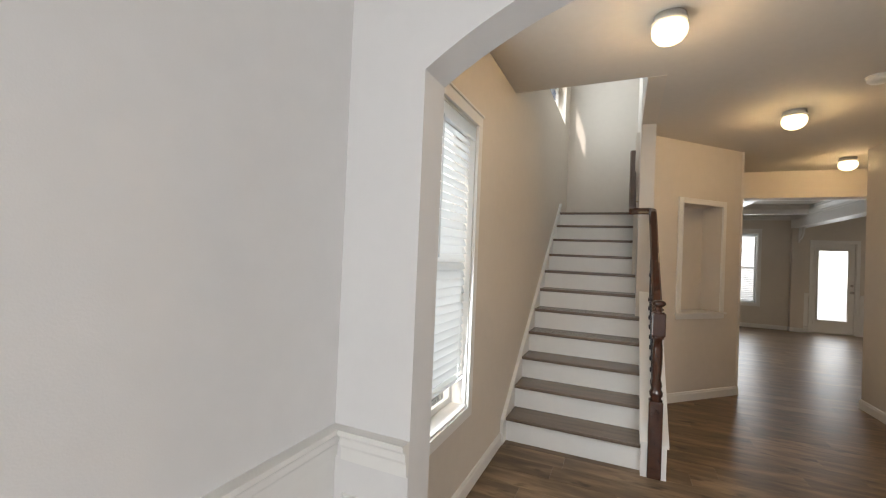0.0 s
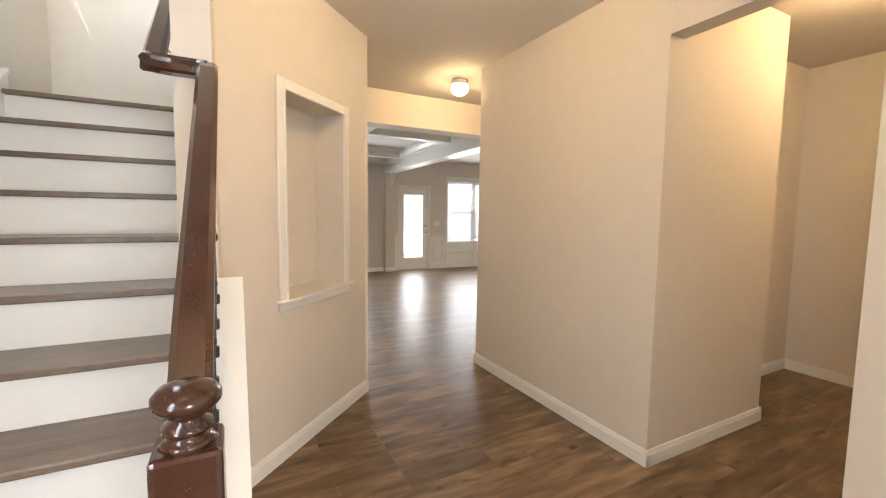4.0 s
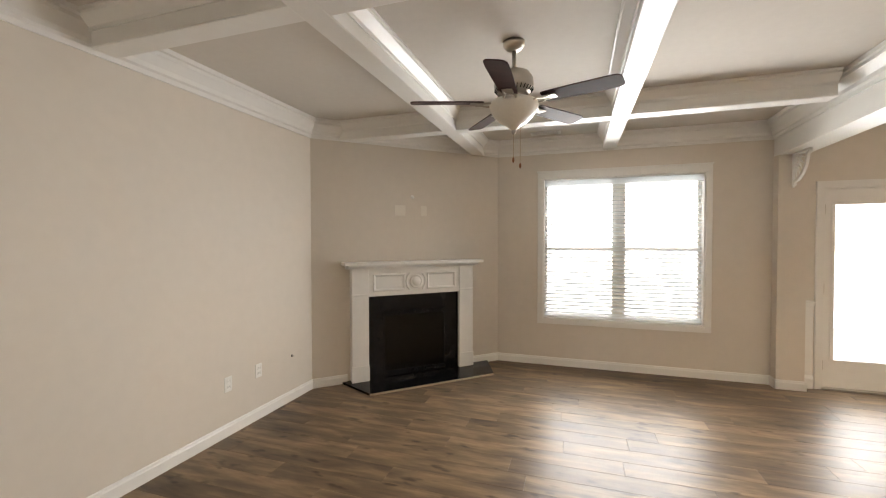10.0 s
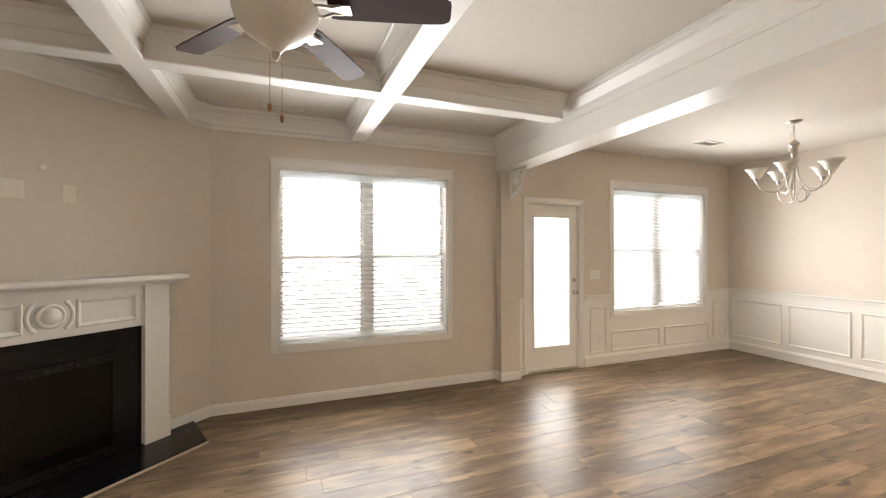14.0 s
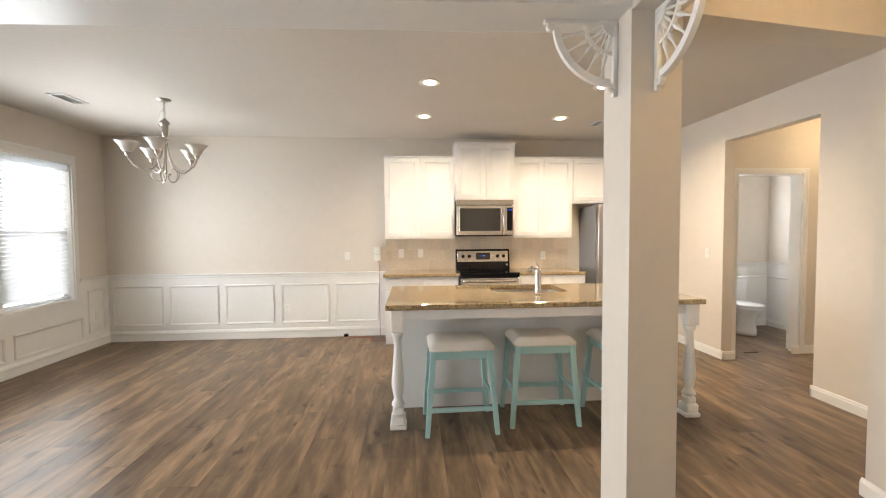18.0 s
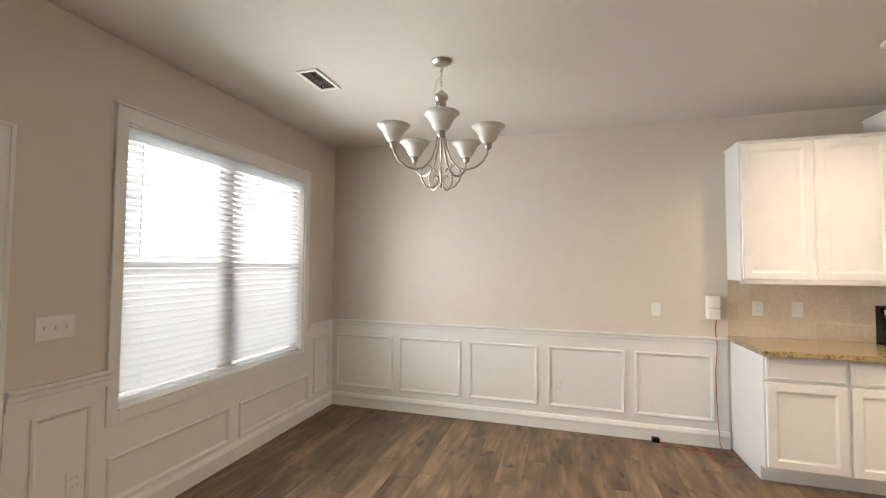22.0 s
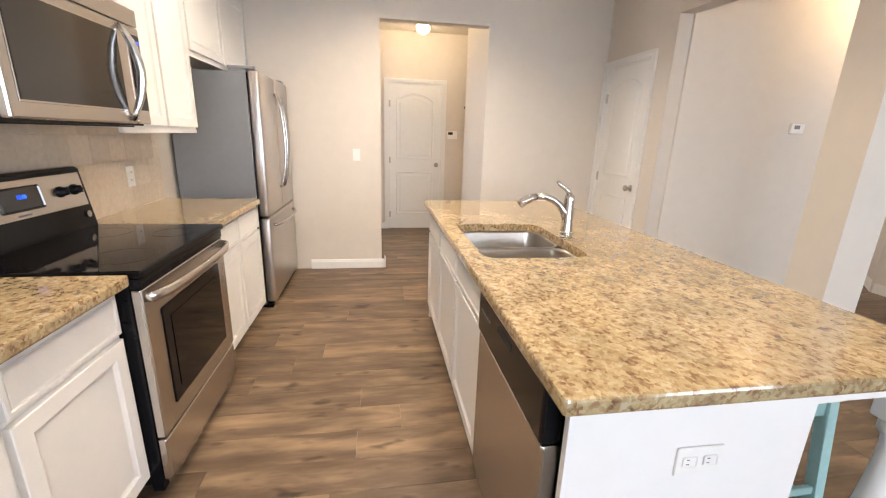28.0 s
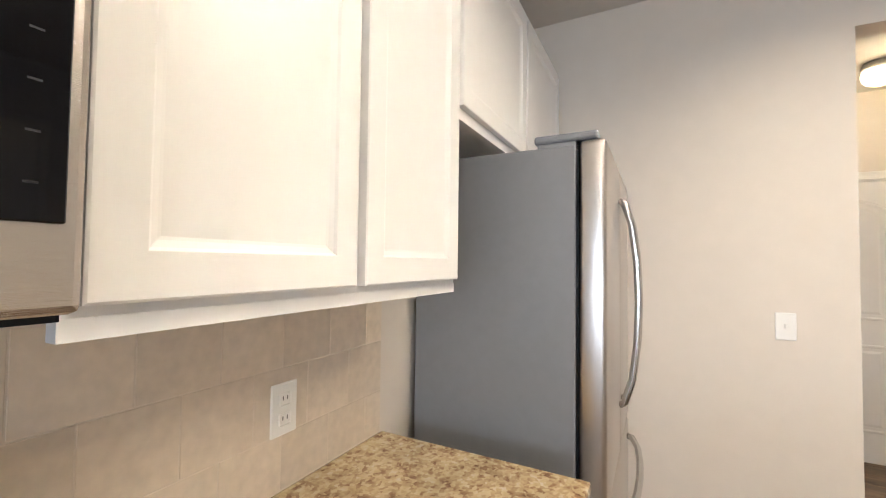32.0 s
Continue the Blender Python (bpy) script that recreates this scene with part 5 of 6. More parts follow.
wall_cabinet(kpose(3.398), 0.796, 1.865, 2.600, 0.360, "deeper raised white cabinet above the microwave")
wall_cabinet(kpose(2.600), 0.810, 1.375, 2.430, 0.275, "white two-door wall cabinet beside the microwave")
wall_cabinet(kpose(1.788), 1.235, 1.845, 2.430, 0.275, "short white cabinet above the refrigerator")


def slab(name, x0, x1, y0, y1, z0, z1, label, hole=None):
    """A stone top with eased edges and, if asked, a rounded cut-out (x0, x1, y0, y1, radius)."""
    bm = bmesh.new()
    e = 0.008
    def ring(i, z):
        r = 0.012
        pts = []
        for cx, cy, a0 in ((x1 - r, y1 - r, 0), (x0 + r, y1 - r, 90), (x0 + r, y0 + r, 180), (x1 - r, y0 + r, 270)):
            for k in range(4):
                a = radians(a0 + 30 * k)
                pts.append((cx + (r - i) * math.cos(a), cy + (r - i) * math.sin(a)))
        return [bm.verts.new((x, y, z)) for x, y in pts]
    rs = [ring(e, z0), ring(0.002, z0 + 0.002), ring(0, z0 + e), ring(0, z1 - e), ring(0.002, z1 - 0.002), ring(e, z1)]
    n = len(rs[0])
    for a, b in zip(rs, rs[1:]):
        for k in range(n):
            bm.faces.new((a[k], a[(k + 1) % n], b[(k + 1) % n], b[k]))
    bm.edges.ensure_lookup_table()
    caps = [[bm.edges.get((r[k], r[(k + 1) % n])) for k in range(n)] for r in (rs[0], rs[-1])]
    if hole:
        hx0, hx1, hy0, hy1, r = hole
        hs = []
        for z in (z0, z1):
            pts = []
            for cx, cy, a0 in ((hx1 - r, hy1 - r, 0), (hx0 + r, hy1 - r, 90), (hx0 + r, hy0 + r, 180), (hx1 - r, hy0 + r, 270)):
                for k in range(6):
                    a = radians(a0 + 18 * k)
                    pts.append(bm.verts.new((cx + r * math.cos(a), cy + r * math.sin(a), z)))
            hs.append(pts)
        h = len(hs[0])
        for k in range(h):
            bm.faces.new((hs[0][k], hs[0][(k + 1) % h], hs[1][(k + 1) % h], hs[1][k]))
        for c, pts in zip(caps, hs):
            c += [bm.edges.get((pts[k], pts[(k + 1) % h])) for k in range(h)]
    for c in caps:
        bmesh.ops.triangle_fill(bm, use_beauty=True, edges=c)
    return put(part(name, bm, GRANITE), label, "countertop")


slab("countertop", 6.235, EAST - 0.003, 3.376, 4.345, 0.875, 0.915, "polished tan speckled granite counter by the range")
slab("countertop", 6.255, EAST - 0.003, 1.722, 2.606, 0.875, 0.915, "polished tan speckled granite counter by the refrigerator")

# tile backsplash
bs = put(part("backsplash", box(EAST - 0.0048, EAST + 0.001, 1.735, 4.335, 0.912, 1.40), GROUT), "beige square tile backsplash", "backsplash", kind="structure")
for r in range(4):
    z0, z1 = max(0.917, 0.8935 + r * 0.1485), min(0.8935 + r * 0.1485 + 0.1460, 1.398)
    if z1 - z0 < 0.02:
        continue
    y = 4.333 + (0.074 if r % 2 else 0)
    while y > 1.737:
        a, b = max(y - 0.1460, 1.737), min(y, 4.333)
        y -= 0.1485
        if b - a > 0.012:
            part("tile", box(-0.0015, 0.0015, -(b - a) / 2, (b - a) / 2, -(z1 - z0) / 2, (z1 - z0) / 2, 0.0007), TILE, bs).matrix_basis = pose(EAST - 0.0044, (a + b) / 2, (z0 + z1) / 2)


def text(name, body, size, m, material, parent):
    c = bpy.data.curves.new(name, "FONT")
    c.body, c.size, c.extrude, c.align_x, c.align_y = body, size, 0.0004, "CENTER", "CENTER"
    c.materials.append(material)
    ob = new(name, c)
    dg = bpy.context.evaluated_depsgraph_get()
    me = bpy.data.meshes.new_from_object(ob.evaluated_get(dg))
    bpy.data.objects.remove(ob)
    ob = new(name, me)
    ob.parent = parent
    ob.matrix_basis = m
    return ob


# range
rg = thing("range", kpose(3.370), "stainless electric range with a black glass cooktop", "range")
RW = 0.758
part("body", box(0.002, RW - 0.002, -0.62, -0.015, 0.06, 0.895), BLACK, rg)
part("cooktop", box(0.0, RW, -0.665, -0.075, 0.896, 0.922, 0.006, 2), BLACK_GLASS, rg, "glossy black ceramic cooktop")
part("cooktop_trim", box(0.006, RW - 0.006, -0.668, -0.6655, 0.898, 0.914, 0.001), BLACK, rg)
bz = mat("burner_ring", (0.010, 0.010, 0.011), 0.08, var=0.1)
for bx_, by_, br in ((0.19, -0.52, 0.110), (0.57, -0.52, 0.085), (0.19, -0.24, 0.078), (0.57, -0.24, 0.100)):
    bm = bmesh.new()
    o = [bm.verts.new((bx_ + br * math.cos(a), by_ + br * math.sin(a), 0.9226)) for a in [2 * math.pi * k / 32 for k in range(32)]]
    i = [bm.verts.new((bx_ + (br - 0.004) * math.cos(a), by_ + (br - 0.004) * math.sin(a), 0.9226)) for a in [2 * math.pi * k / 32 for k in range(32)]]
    for k in range(32):
        bm.faces.new((o[k], o[(k + 1) % 32], i[(k + 1) % 32], i[k]))
    part("burner_ring", bm, bz, rg)
# sloped backguard
bm = bmesh.new()
sec = [(-0.012, 0.90), (-0.105, 0.90), (-0.100, 0.935), (-0.062, 1.185), (-0.045, 1.195), (-0.012, 1.195)]
a = [bm.verts.new((0.0, y, z)) for y, z in sec]
b = [bm.verts.new((RW, y, z)) for y, z in sec]
for k in range(6):
    bm.faces.new((a[k], a[(k + 1) % 6], b[(k + 1) % 6], b[k]))
bm.faces.new(a), bm.faces.new(b)
part("backguard", bm, BLACK, rg)
tilt = math.degrees(math.atan2(0.038, 0.250))
bgm = pose(0, -0.1045, 0.935, -tilt, 0, 0)
panel_ob = part("control_panel", box(0.022, RW - 0.022, -0.003, 0.004, 0.088, 0.238, 0.002), STEEL, rg, "stainless control panel")
panel_ob.matrix_basis = bgm
dsp = part("display", box(0.285, 0.480, -0.0065, -0.0035, 0.118, 0.212, 0.008, 2), SMOKED_GLASS, panel_ob, "dark clock display")
text("clock_digits", "12:06", 0.022, pose(0.385, -0.0072, 0.170, 90, 0, 0), LED_BLUE, rg).matrix_basis = bgm @ pose(0.385, -0.0072, 0.172, 90, 0, 0)
for x in (0.100, 0.190, 0.590, 0.675):
    kb = part("knob", lathe([(0.024, 0), (0.024, 0.006), (0.019, 0.010), (0.017, 0.026), (0.012, 0.030)], 18), BLACK, panel_ob, "black range knob", True)
    kb.matrix_basis = pose(x, -0.0035, 0.165, 90, 0, 0)
    part("pointer", box(-0.003, 0.003, -0.016, 0.016, 0.028, 0.034, 0.001), BLACK, kb)
part("maker_badge", box(0.345, 0.405, -0.0042, -0.0032, 0.098, 0.106), GREY_SIDE, panel_ob, "small raised badge")
part("vent_badge", lathe([(0.015, 0), (0.013, 0.002)], 16), NICKEL, rg).matrix_basis = bgm @ pose(0.716, -0.003, 0.045, 90, 0, 0)
# oven door, drawer, handle
part("oven_door", box(0.004, RW - 0.004, -0.655, -0.620, 0.265, 0.852, 0.006, 2), STEEL, rg, "stainless oven door")
part("door_top_strip", box(0.004, RW - 0.004, -0.655, -0.620, 0.854, 0.892, 0.003), BLACK, rg)
bm = box(0.105, RW - 0.105, -0.660, -0.6555, 0.345, 0.745, 0.002)
part("oven_window_frame", bm, BLACK, rg)
part("oven_window", box(0.155, RW - 0.155, -0.6625, -0.6605, 0.395, 0.695), BLACK_GLASS, rg, "dark oven window")
part("oven_handle", tube([(0.022, -0.652, 0.822), (0.030, -0.684, 0.822), (0.10, -0.704, 0.822), (0.22, -0.714, 0.822), (RW / 2, -0.718, 0.822), (RW - 0.22, -0.714, 0.822), (RW - 0.10, -0.704, 0.822), (RW - 0.030, -0.684, 0.822), (RW - 0.022, -0.652, 0.822)], 0.019, 14, flat=0.55), STEEL, rg, "bowed stainless oven handle", True)
part("storage_drawer", box(0.004, RW - 0.004, -0.652, -0.620, 0.075, 0.255, 0.006, 2), STEEL, rg)
for x in (0.05, RW - 0.05):
    part("foot", box(x - 0.02, x + 0.02, -0.60, -0.56, 0.001, 0.06), BLACK, rg)

# microwave hood
mw = thing("microwave", kpose(3.393), "stainless over-the-range microwave with a bowed handle", "microwave")
MW = 0.757
part("body", box(0.0, MW, -0.385, -0.004, 1.386, 1.860), BLACK, mw)
part("underside_grille", box(0.03, MW - 0.03, -0.36, -0.05, 1.379, 1.3855), DARK, mw)
part("vent_strip", box(0.0, MW, -0.420, -0.3855, 1.792, 1.860, 0.006, 2), STEEL, mw)
part("front_frame", box(0.0, 0.652, -0.420, -0.3855, 1.394, 1.788, 0.008, 2), STEEL, mw, "stainless microwave door")
part("window_bezel", box(0.036, 0.590, -0.4222, -0.4203, 1.443, 1.756, 0.0008), CHROME, mw, "bright rim round the microwave window")
part("door_window", box(0.042, 0.582, -0.4245, -0.4225, 1.450, 1.748, 0.0009), SMOKED_GLASS, mw, "dark microwave window")
part("control_face", box(0.655, MW, -0.420, -0.3855, 1.394, 1.788, 0.006, 2), STEEL, mw)
cp = part("keypad", box(0.668, 0.745, -0.4235, -0.4205, 1.452, 1.756, 0.001), BLACK_GLASS, mw, "black microwave keypad")
text("clock_digits", "12:19", 0.022, pose(0.712, -0.4242, 1.725, 90, 0, 0), LED_BLUE, mw)
for r in range(7):
    for c in range(3):
        part("key_mark", box(0.678 + c * 0.023, 0.685 + c * 0.023, -0.4238, -0.4236, 1.475 + r * 0.031, 1.4764 + r * 0.031), KEY_GREY, cp)
part("handle", tube([(0.606, -0.421, 1.408), (0.607, -0.438, 1.436), (0.610, -0.462, 1.50), (0.612, -0.474, 1.56), (0.612, -0.478, 1.60), (0.612, -0.474, 1.64), (0.610, -0.462, 1.70), (0.607, -0.438, 1.755), (0.606, -0.421, 1.780)], [0.010, 0.013, 0.017, 0.018, 0.018, 0.018, 0.017, 0.013, 0.010], 14, flat=0.55), CHROME, mw, smooth=True)

# refrigerator
fr = thing("refrigerator", kpose(1.578), "stainless french-door refrigerator with grey sides", "refrigerator")
FW = 0.912
part("body", box(0.0, FW, -0.552, -0.030, 0.035, 1.768, 0.004), GREY_SIDE, fr, "grey textured refrigerator case")
part("base_grille", box(0.02, FW - 0.02, -0.545, -0.10, 0.008, 0.034), BLACK, fr)
for a, b in ((0.002, FW / 2 - 0.002), (FW / 2 + 0.002, FW - 0.002)):
    part("door", box(a, b, -0.634, -0.560, 0.748, 1.782, 0.016, 3), STEEL_V, fr, "stainless refrigerator door", True)
part("freezer_drawer", box(0.002, FW - 0.002, -0.634, -0.560, 0.062, 0.736, 0.016, 3), STEEL_V, fr, "stainless freezer drawer", True)
part("gasket", box(0.006, FW - 0.006, -0.560, -0.5525, 0.06, 1.765), BLACK, fr)
for x in (FW / 2 - 0.040, FW / 2 + 0.040):
    part("handle", tube([(x, -0.635, 0.930), (x, -0.652, 0.940), (x, -0.676, 1.02), (x, -0.692, 1.15), (x, -0.697, 1.295), (x, -0.692, 1.44), (x, -0.676, 1.57), (x, -0.652, 1.650), (x, -0.635, 1.660)], 0.0125, 12), CHROME, fr, smooth=True)
part("drawer_handle", tube([(0.090, -0.635, 0.672), (0.100, -0.655, 0.672), (0.20, -0.682, 0.672), (0.33, -0.694, 0.672), (FW / 2, -0.698, 0.672), (FW - 0.33, -0.694, 0.672), (FW - 0.20, -0.682, 0.672), (FW - 0.100, -0.655, 0.672), (FW - 0.090, -0.635, 0.672)], 0.0125, 12), CHROME, fr, smooth=True)
for x in (0.05, FW - 0.05):
    part("hinge_cover", box(x - 0.042, x + 0.042, -0.612, -0.43, 1.783, 1.808, 0.008, 2), GREY_SIDE, fr)
    part("hinge_base", box(x - 0.036, x + 0.036, -0.550, -0.44, 1.7685, 1.7825), GREY_SIDE, fr)
    part("front_foot", box(x - 0.03, x + 0.03, -0.600, -0.54, 0.001, 0.034, 0.006), BLACK, fr)

# island
IX0, IX1, IY0, IY1 = 4.035, 5.085, 1.755, 4.175
BX0, BX1 = 4.43, 5.035
slab("island_countertop", IX0, IX1, IY0, IY1, 0.877, 0.917, "polished tan speckled granite island top with a sink cut-out", (4.545, 5.005, 2.625, 3.275, 0.07))
isl = thing("kitchen_island", pose(0, 0, 0), "white kitchen island with turned corner legs", "island")
part("back_panel", box(BX0, BX0 + 0.02, IY0 + 0.09, IY1 - 0.075, 0.001, 0.876), CABINET, isl)
part("end_panel", box(BX0, BX1 + 0.004, IY1 - 0.074, IY1 - 0.055, 0.001, 0.876), CABINET, isl)
part("end_panel", box(BX0, BX1 + 0.004, IY0 + 0.07, IY0 + 0.089, 0.001, 0.876), CABINET, isl)
part("seam_batten", box(BX0 - 0.006, BX0 - 0.0005, 2.945, 2.965, 0.001, 0.80), CABINET, isl)
part("apron", box(4.085, 4.105, IY0 + 0.13, IY1 - 0.13, 0.800, 0.876, 0.002), CABINET, isl)
for y in (IY0 + 0.075, IY1 - 0.095):
    part("apron", box(4.13, BX0, y, y + 0.02, 0.800, 0.876, 0.002), CABINET, isl)
part("toe_kick", box(BX0 + 0.03, BX1 - 0.06, IY0 + 0.10, 3.45, 0.001, 0.105), CABINET, isl)
part("carcass", box(BX0 + 0.021, BX1 - 0.02, IY0 + 0.0895, 3.452, 0.105, 0.62), CABINET, isl)
part("front_frame", box(BX1 - 0.02, BX1 - 0.001, IY0 + 0.0895, 3.452, 0.105, 0.875), CABINET, isl)
legp = [(0.030, 0.155), (0.050, 0.170), (0.044, 0.190), (0.030, 0.215), (0.034, 0.240), (0.046, 0.300), (0.048, 0.345), (0.040, 0.430), (0.031, 0.540), (0.027, 0.640), (0.030, 0.665), (0.042, 0.680), (0.042, 0.700), (0.032, 0.712)]
for y in (IY0 + 0.085, IY1 - 0.085):
    lg = part("turned_leg", lathe(legp, 22), CABINET, isl, "white turned island leg", True)
    lg.matrix_basis = pose(4.105, y, 0)
    bm = box(-0.060, 0.060, -0.060, 0.060, 0.001, 0.035, 0.006)
    bx(bm, -0.052, 0.052, -0.052, 0.052, 0.035, 0.100, 0.010)
    bx(bm, -0.040, 0.040, -0.040, 0.040, 0.100, 0.156, 0.012)
    part("foot_block", bm, CABINET, lg)
    part("head_block", box(-0.045, 0.045, -0.045, 0.045, 0.712, 0.876, 0.004), CABINET, lg)
ym = pose(BX1, IY0 + 0.09, 0, 0, 0, 90)
for k in range(3):
    w = (3.452 - IY0 - 0.09) / 3
    a, b = k * w + 0.010, (k + 1) * w - 0.010
    part("drawer_front", panel_face(bmesh.new(), a, b, 0.715, 0.858, -0.020, 0.019, 0.014, 0.003, 0.006), CABINET, isl).matrix_basis = ym
    part("door", panel_face(bmesh.new(), a, b, 0.125, 0.695, -0.020, 0.019, 0.052), CABINET, isl).matrix_basis = ym

dwm = thing("dishwasher", pose(BX1, 3.457, 0, 0, 0, 90), "stainless dishwasher with a black control strip", "dishwasher")
part("tub", box(0.004, 0.596, 0.02, 0.56, 0.02, 0.870), BLACK, dwm)
part("door", box(0.002, 0.598, -0.028, 0.019, 0.11, 0.706, 0.008, 2), STEEL, dwm, "stainless dishwasher door")
part("control_strip", box(0.002, 0.598, -0.034, 0.019, 0.709, 0.868, 0.008, 2), BLACK, dwm, "black dishwasher control strip")
part("latch_pocket", box(0.235, 0.365, -0.0355, -0.0345, 0.815, 0.838, 0.001), DARK, dwm)
for k in range(5):
    part("button_mark", box(0.045 + k * 0.024, 0.058 + k * 0.024, -0.0352, -0.0345, 0.800, 0.806), GREY_SIDE, dwm)
part("kick_plate", box(0.004, 0.596, 0.03, 0.04, 0.002, 0.108), BLACK, dwm)


# sink and tap
def bowl(x0, x1, y0, y1, top, deep):
    bm = bmesh.new()
    rs = []
    for i, z, r in ((-0.010, top, 0.07), (0.0, top, 0.065), (0.004, top - 0.012, 0.062), (0.010, top - deep + 0.03, 0.055), (0.030, top - deep, 0.04)):
        pts = []
        for cx, cy, a0 in ((x1 - i - r, y1 - i - r, 0), (x0 + i + r, y1 - i - r, 90), (x0 + i + r, y0 + i + r, 180), (x1 - i - r, y0 + i + r, 270)):
            for k in range(5):
                a = radians(a0 + 22.5 * k)
                pts.append(bm.verts.new((cx + r * math.cos(a), cy + r * math.sin(a), z)))
        rs.append(pts)
    n = len(rs[0])
    for a, b in zip(rs, rs[1:]):
        for k in range(n):
            bm.faces.new((a[k], a[(k + 1) % n], b[(k + 1) % n], b[k]))
    bm.faces.new(rs[-1])
    return bm


SINK = mat("sink_steel", (0.47, 0.44, 0.40), 0.30, 1.0, var=0.05, scale=6)
snk = thing("sink", pose(4.775, 2.95, 0.876), "double-bowl stainless undermount sink", "sink")
for a, b in ((-0.328, 0.010), (0.030, 0.328)):
    part("bowl", bowl(-0.228, 0.228, a, b, -0.001, 0.20), SINK, snk, smooth=True)
    part("drain", lathe([(0.042, 0), (0.042, 0.003), (0.030, 0.004), (0.026, 0.001)], 20), CHROME, snk).matrix_basis = pose(0, (a + b) / 2, -0.1995)
tap = thing("faucet", pose(4.50, 2.915, 0.917), "satin nickel pull-out faucet with a side lever", "faucet")
part("base", lathe([(0.033, 0), (0.033, 0.006), (0.029, 0.011), (0.0275, 0.020), (0.026, 0.09), (0.024, 0.165), (0.025, 0.176), (0.025, 0.196), (0.021, 0.206), (0.010, 0.210)], 24), CHROME, tap, smooth=True)
part("collar", lathe([(0.0285, 0.020), (0.0290, 0.023), (0.0285, 0.026)], 24), NICKEL, tap, smooth=True)
part("spout", tube([(0.004, 0, 0.085), (0.026, 0, 0.128), (0.052, 0, 0.160), (0.085, 0, 0.184), (0.125, 0, 0.198), (0.170, 0, 0.198)], [0.021, 0.0185, 0.0165, 0.0155, 0.0155, 0.016], 16), CHROME, tap, smooth=True)
part("spray_head", tube([(0.171, 0, 0.198), (0.200, 0, 0.191), (0.232, 0, 0.176), (0.252, 0, 0.158)], [0.0172, 0.0185, 0.0205, 0.0195], 16), CHROME, tap, "pull-out spray head", True)
part("spray_button", box(-0.012, 0.012, -0.006, 0.006, -0.002, 0.002, 0.001), BLACK, tap).matrix_basis = pose(0.206, 0, 0.1685, 0, 24, 0)
part("lever", tube([(0.0, 0, 0.204), (0.012, 0, 0.226), (0.034, 0, 0.243), (0.056, 0, 0.256), (0.070, 0, 0.272)], [0.014, 0.0115, 0.0095, 0.0095, 0.0085], 12), CHROME, tap, smooth=True)


# stools
def stool(m):
    s = thing("counter_stool", m, "aqua painted wooden stool with a cream upholstered seat", "stool", "stools at the island")
    bm = bmesh.new()
    n = 14
    rows = []
    for i in range(n + 1):
        for j in range(n + 1):
            u, v = i / n * 2 - 1, j / n * 2 - 1
            e = (1 - abs(u) ** 5) * (1 - abs(v) ** 5)
            z = 0.615 + 0.050 * max(e, 0) ** 0.35 + 0.014 * v * v - 0.006
            rows.append(bm.verts.new((u * 0.178, v * 0.232, z)))
    for i in range(n):
        for j in range(n):
            k = i * (n + 1) + j
            bm.faces.new((rows[k], rows[k + 1], rows[k + n + 2], rows[k + n + 1]))
    bx(bm, -0.178, 0.178, -0.232, 0.232, 0.596, 0.612, 0.004)
    part("seat", bm, LINEN, s, "cream linen cushion", True)
    for y in (-0.205, 0.205):
        part("seat_rail", box(-0.145, 0.145, y - 0.011, y + 0.011, 0.535, 0.595, 0.003), AQUA, s)
    for x in (-0.150, 0.150):
        part("seat_rail", box(x - 0.011, x + 0.011, -0.200, 0.200, 0.535, 0.595, 0.003), AQUA, s)
    for sx in (-1, 1):
        for sy in (-1, 1):
            bm = bmesh.new()
            q = []
            for z, x, y, h in ((0.0, 0.188, 0.250, 0.016), (0.30, 0.168, 0.225, 0.019), (0.596, 0.150, 0.203, 0.021)):
                q.append([bm.verts.new((sx * x + dx * h, sy * y + dy * h, z)) for dx, dy in ((-1, -1), (1, -1), (1, 1), (-1, 1))])
            for a, b in zip(q, q[1:]):
                for k in range(4):
                    bm.faces.new((a[k], a[(k + 1) % 4], b[(k + 1) % 4], b[k]))
            bm.faces.new(q[0]), bm.faces.new(q[-1])
            bmesh.ops.bevel(bm, geom=[e for e in bm.edges if abs(e.verts[0].co.z - e.verts[1].co.z) > 0.1], offset=0.004, segments=1, affect="EDGES")
            part("leg", bm, AQUA, s)
    for sx in (-1, 1):
        part("stretcher", box(sx * 0.176 - 0.009, sx * 0.176 + 0.009, -0.222, 0.222, 0.165, 0.197, 0.003), AQUA, s)
    for sy in (-1, 1):
        part("stretcher", box(-0.160, 0.160, sy * 0.229 - 0.009, sy * 0.229 + 0.009, 0.235, 0.265, 0.003), AQUA, s)
    return s


st = stool(pose(4.125, 3.635, 0, 0, 0, 1))
copy_thing(st, pose(4.195, 3.005, 0, 0, 0, -1))
copy_thing(st, pose(4.150, 2.340, 0, 0, 0, 2))


# lights
def flush_light(m):
    f = thing("ceiling_light", m, "lit frosted dome ceiling light with a pale rim", "ceiling light", "hall ceiling lights")
    part("pan", lathe([(0.074, 0), (0.078, -0.020), (0.086, -0.034), (0.082, -0.042), (0.074, -0.045)], 36), PLASTIC, f, smooth=True)
    part("dome", lathe([(0.072, -0.044), (0.083, -0.058), (0.086, -0.078), (0.080, -0.104), (0.062, -0.128), (0.034, -0.143), (0.006, -0.148)], 36), BULB, f, "glowing frosted glass dome", True).visible_shadow = False
    return f


FT = 2.709
fl = flush_light(pose(-0.51, -1.50, FT))
copy_thing(fl, pose(0.563, 0.29, FT))
copy_thing(fl, pose(1.63, 2.16, FT))
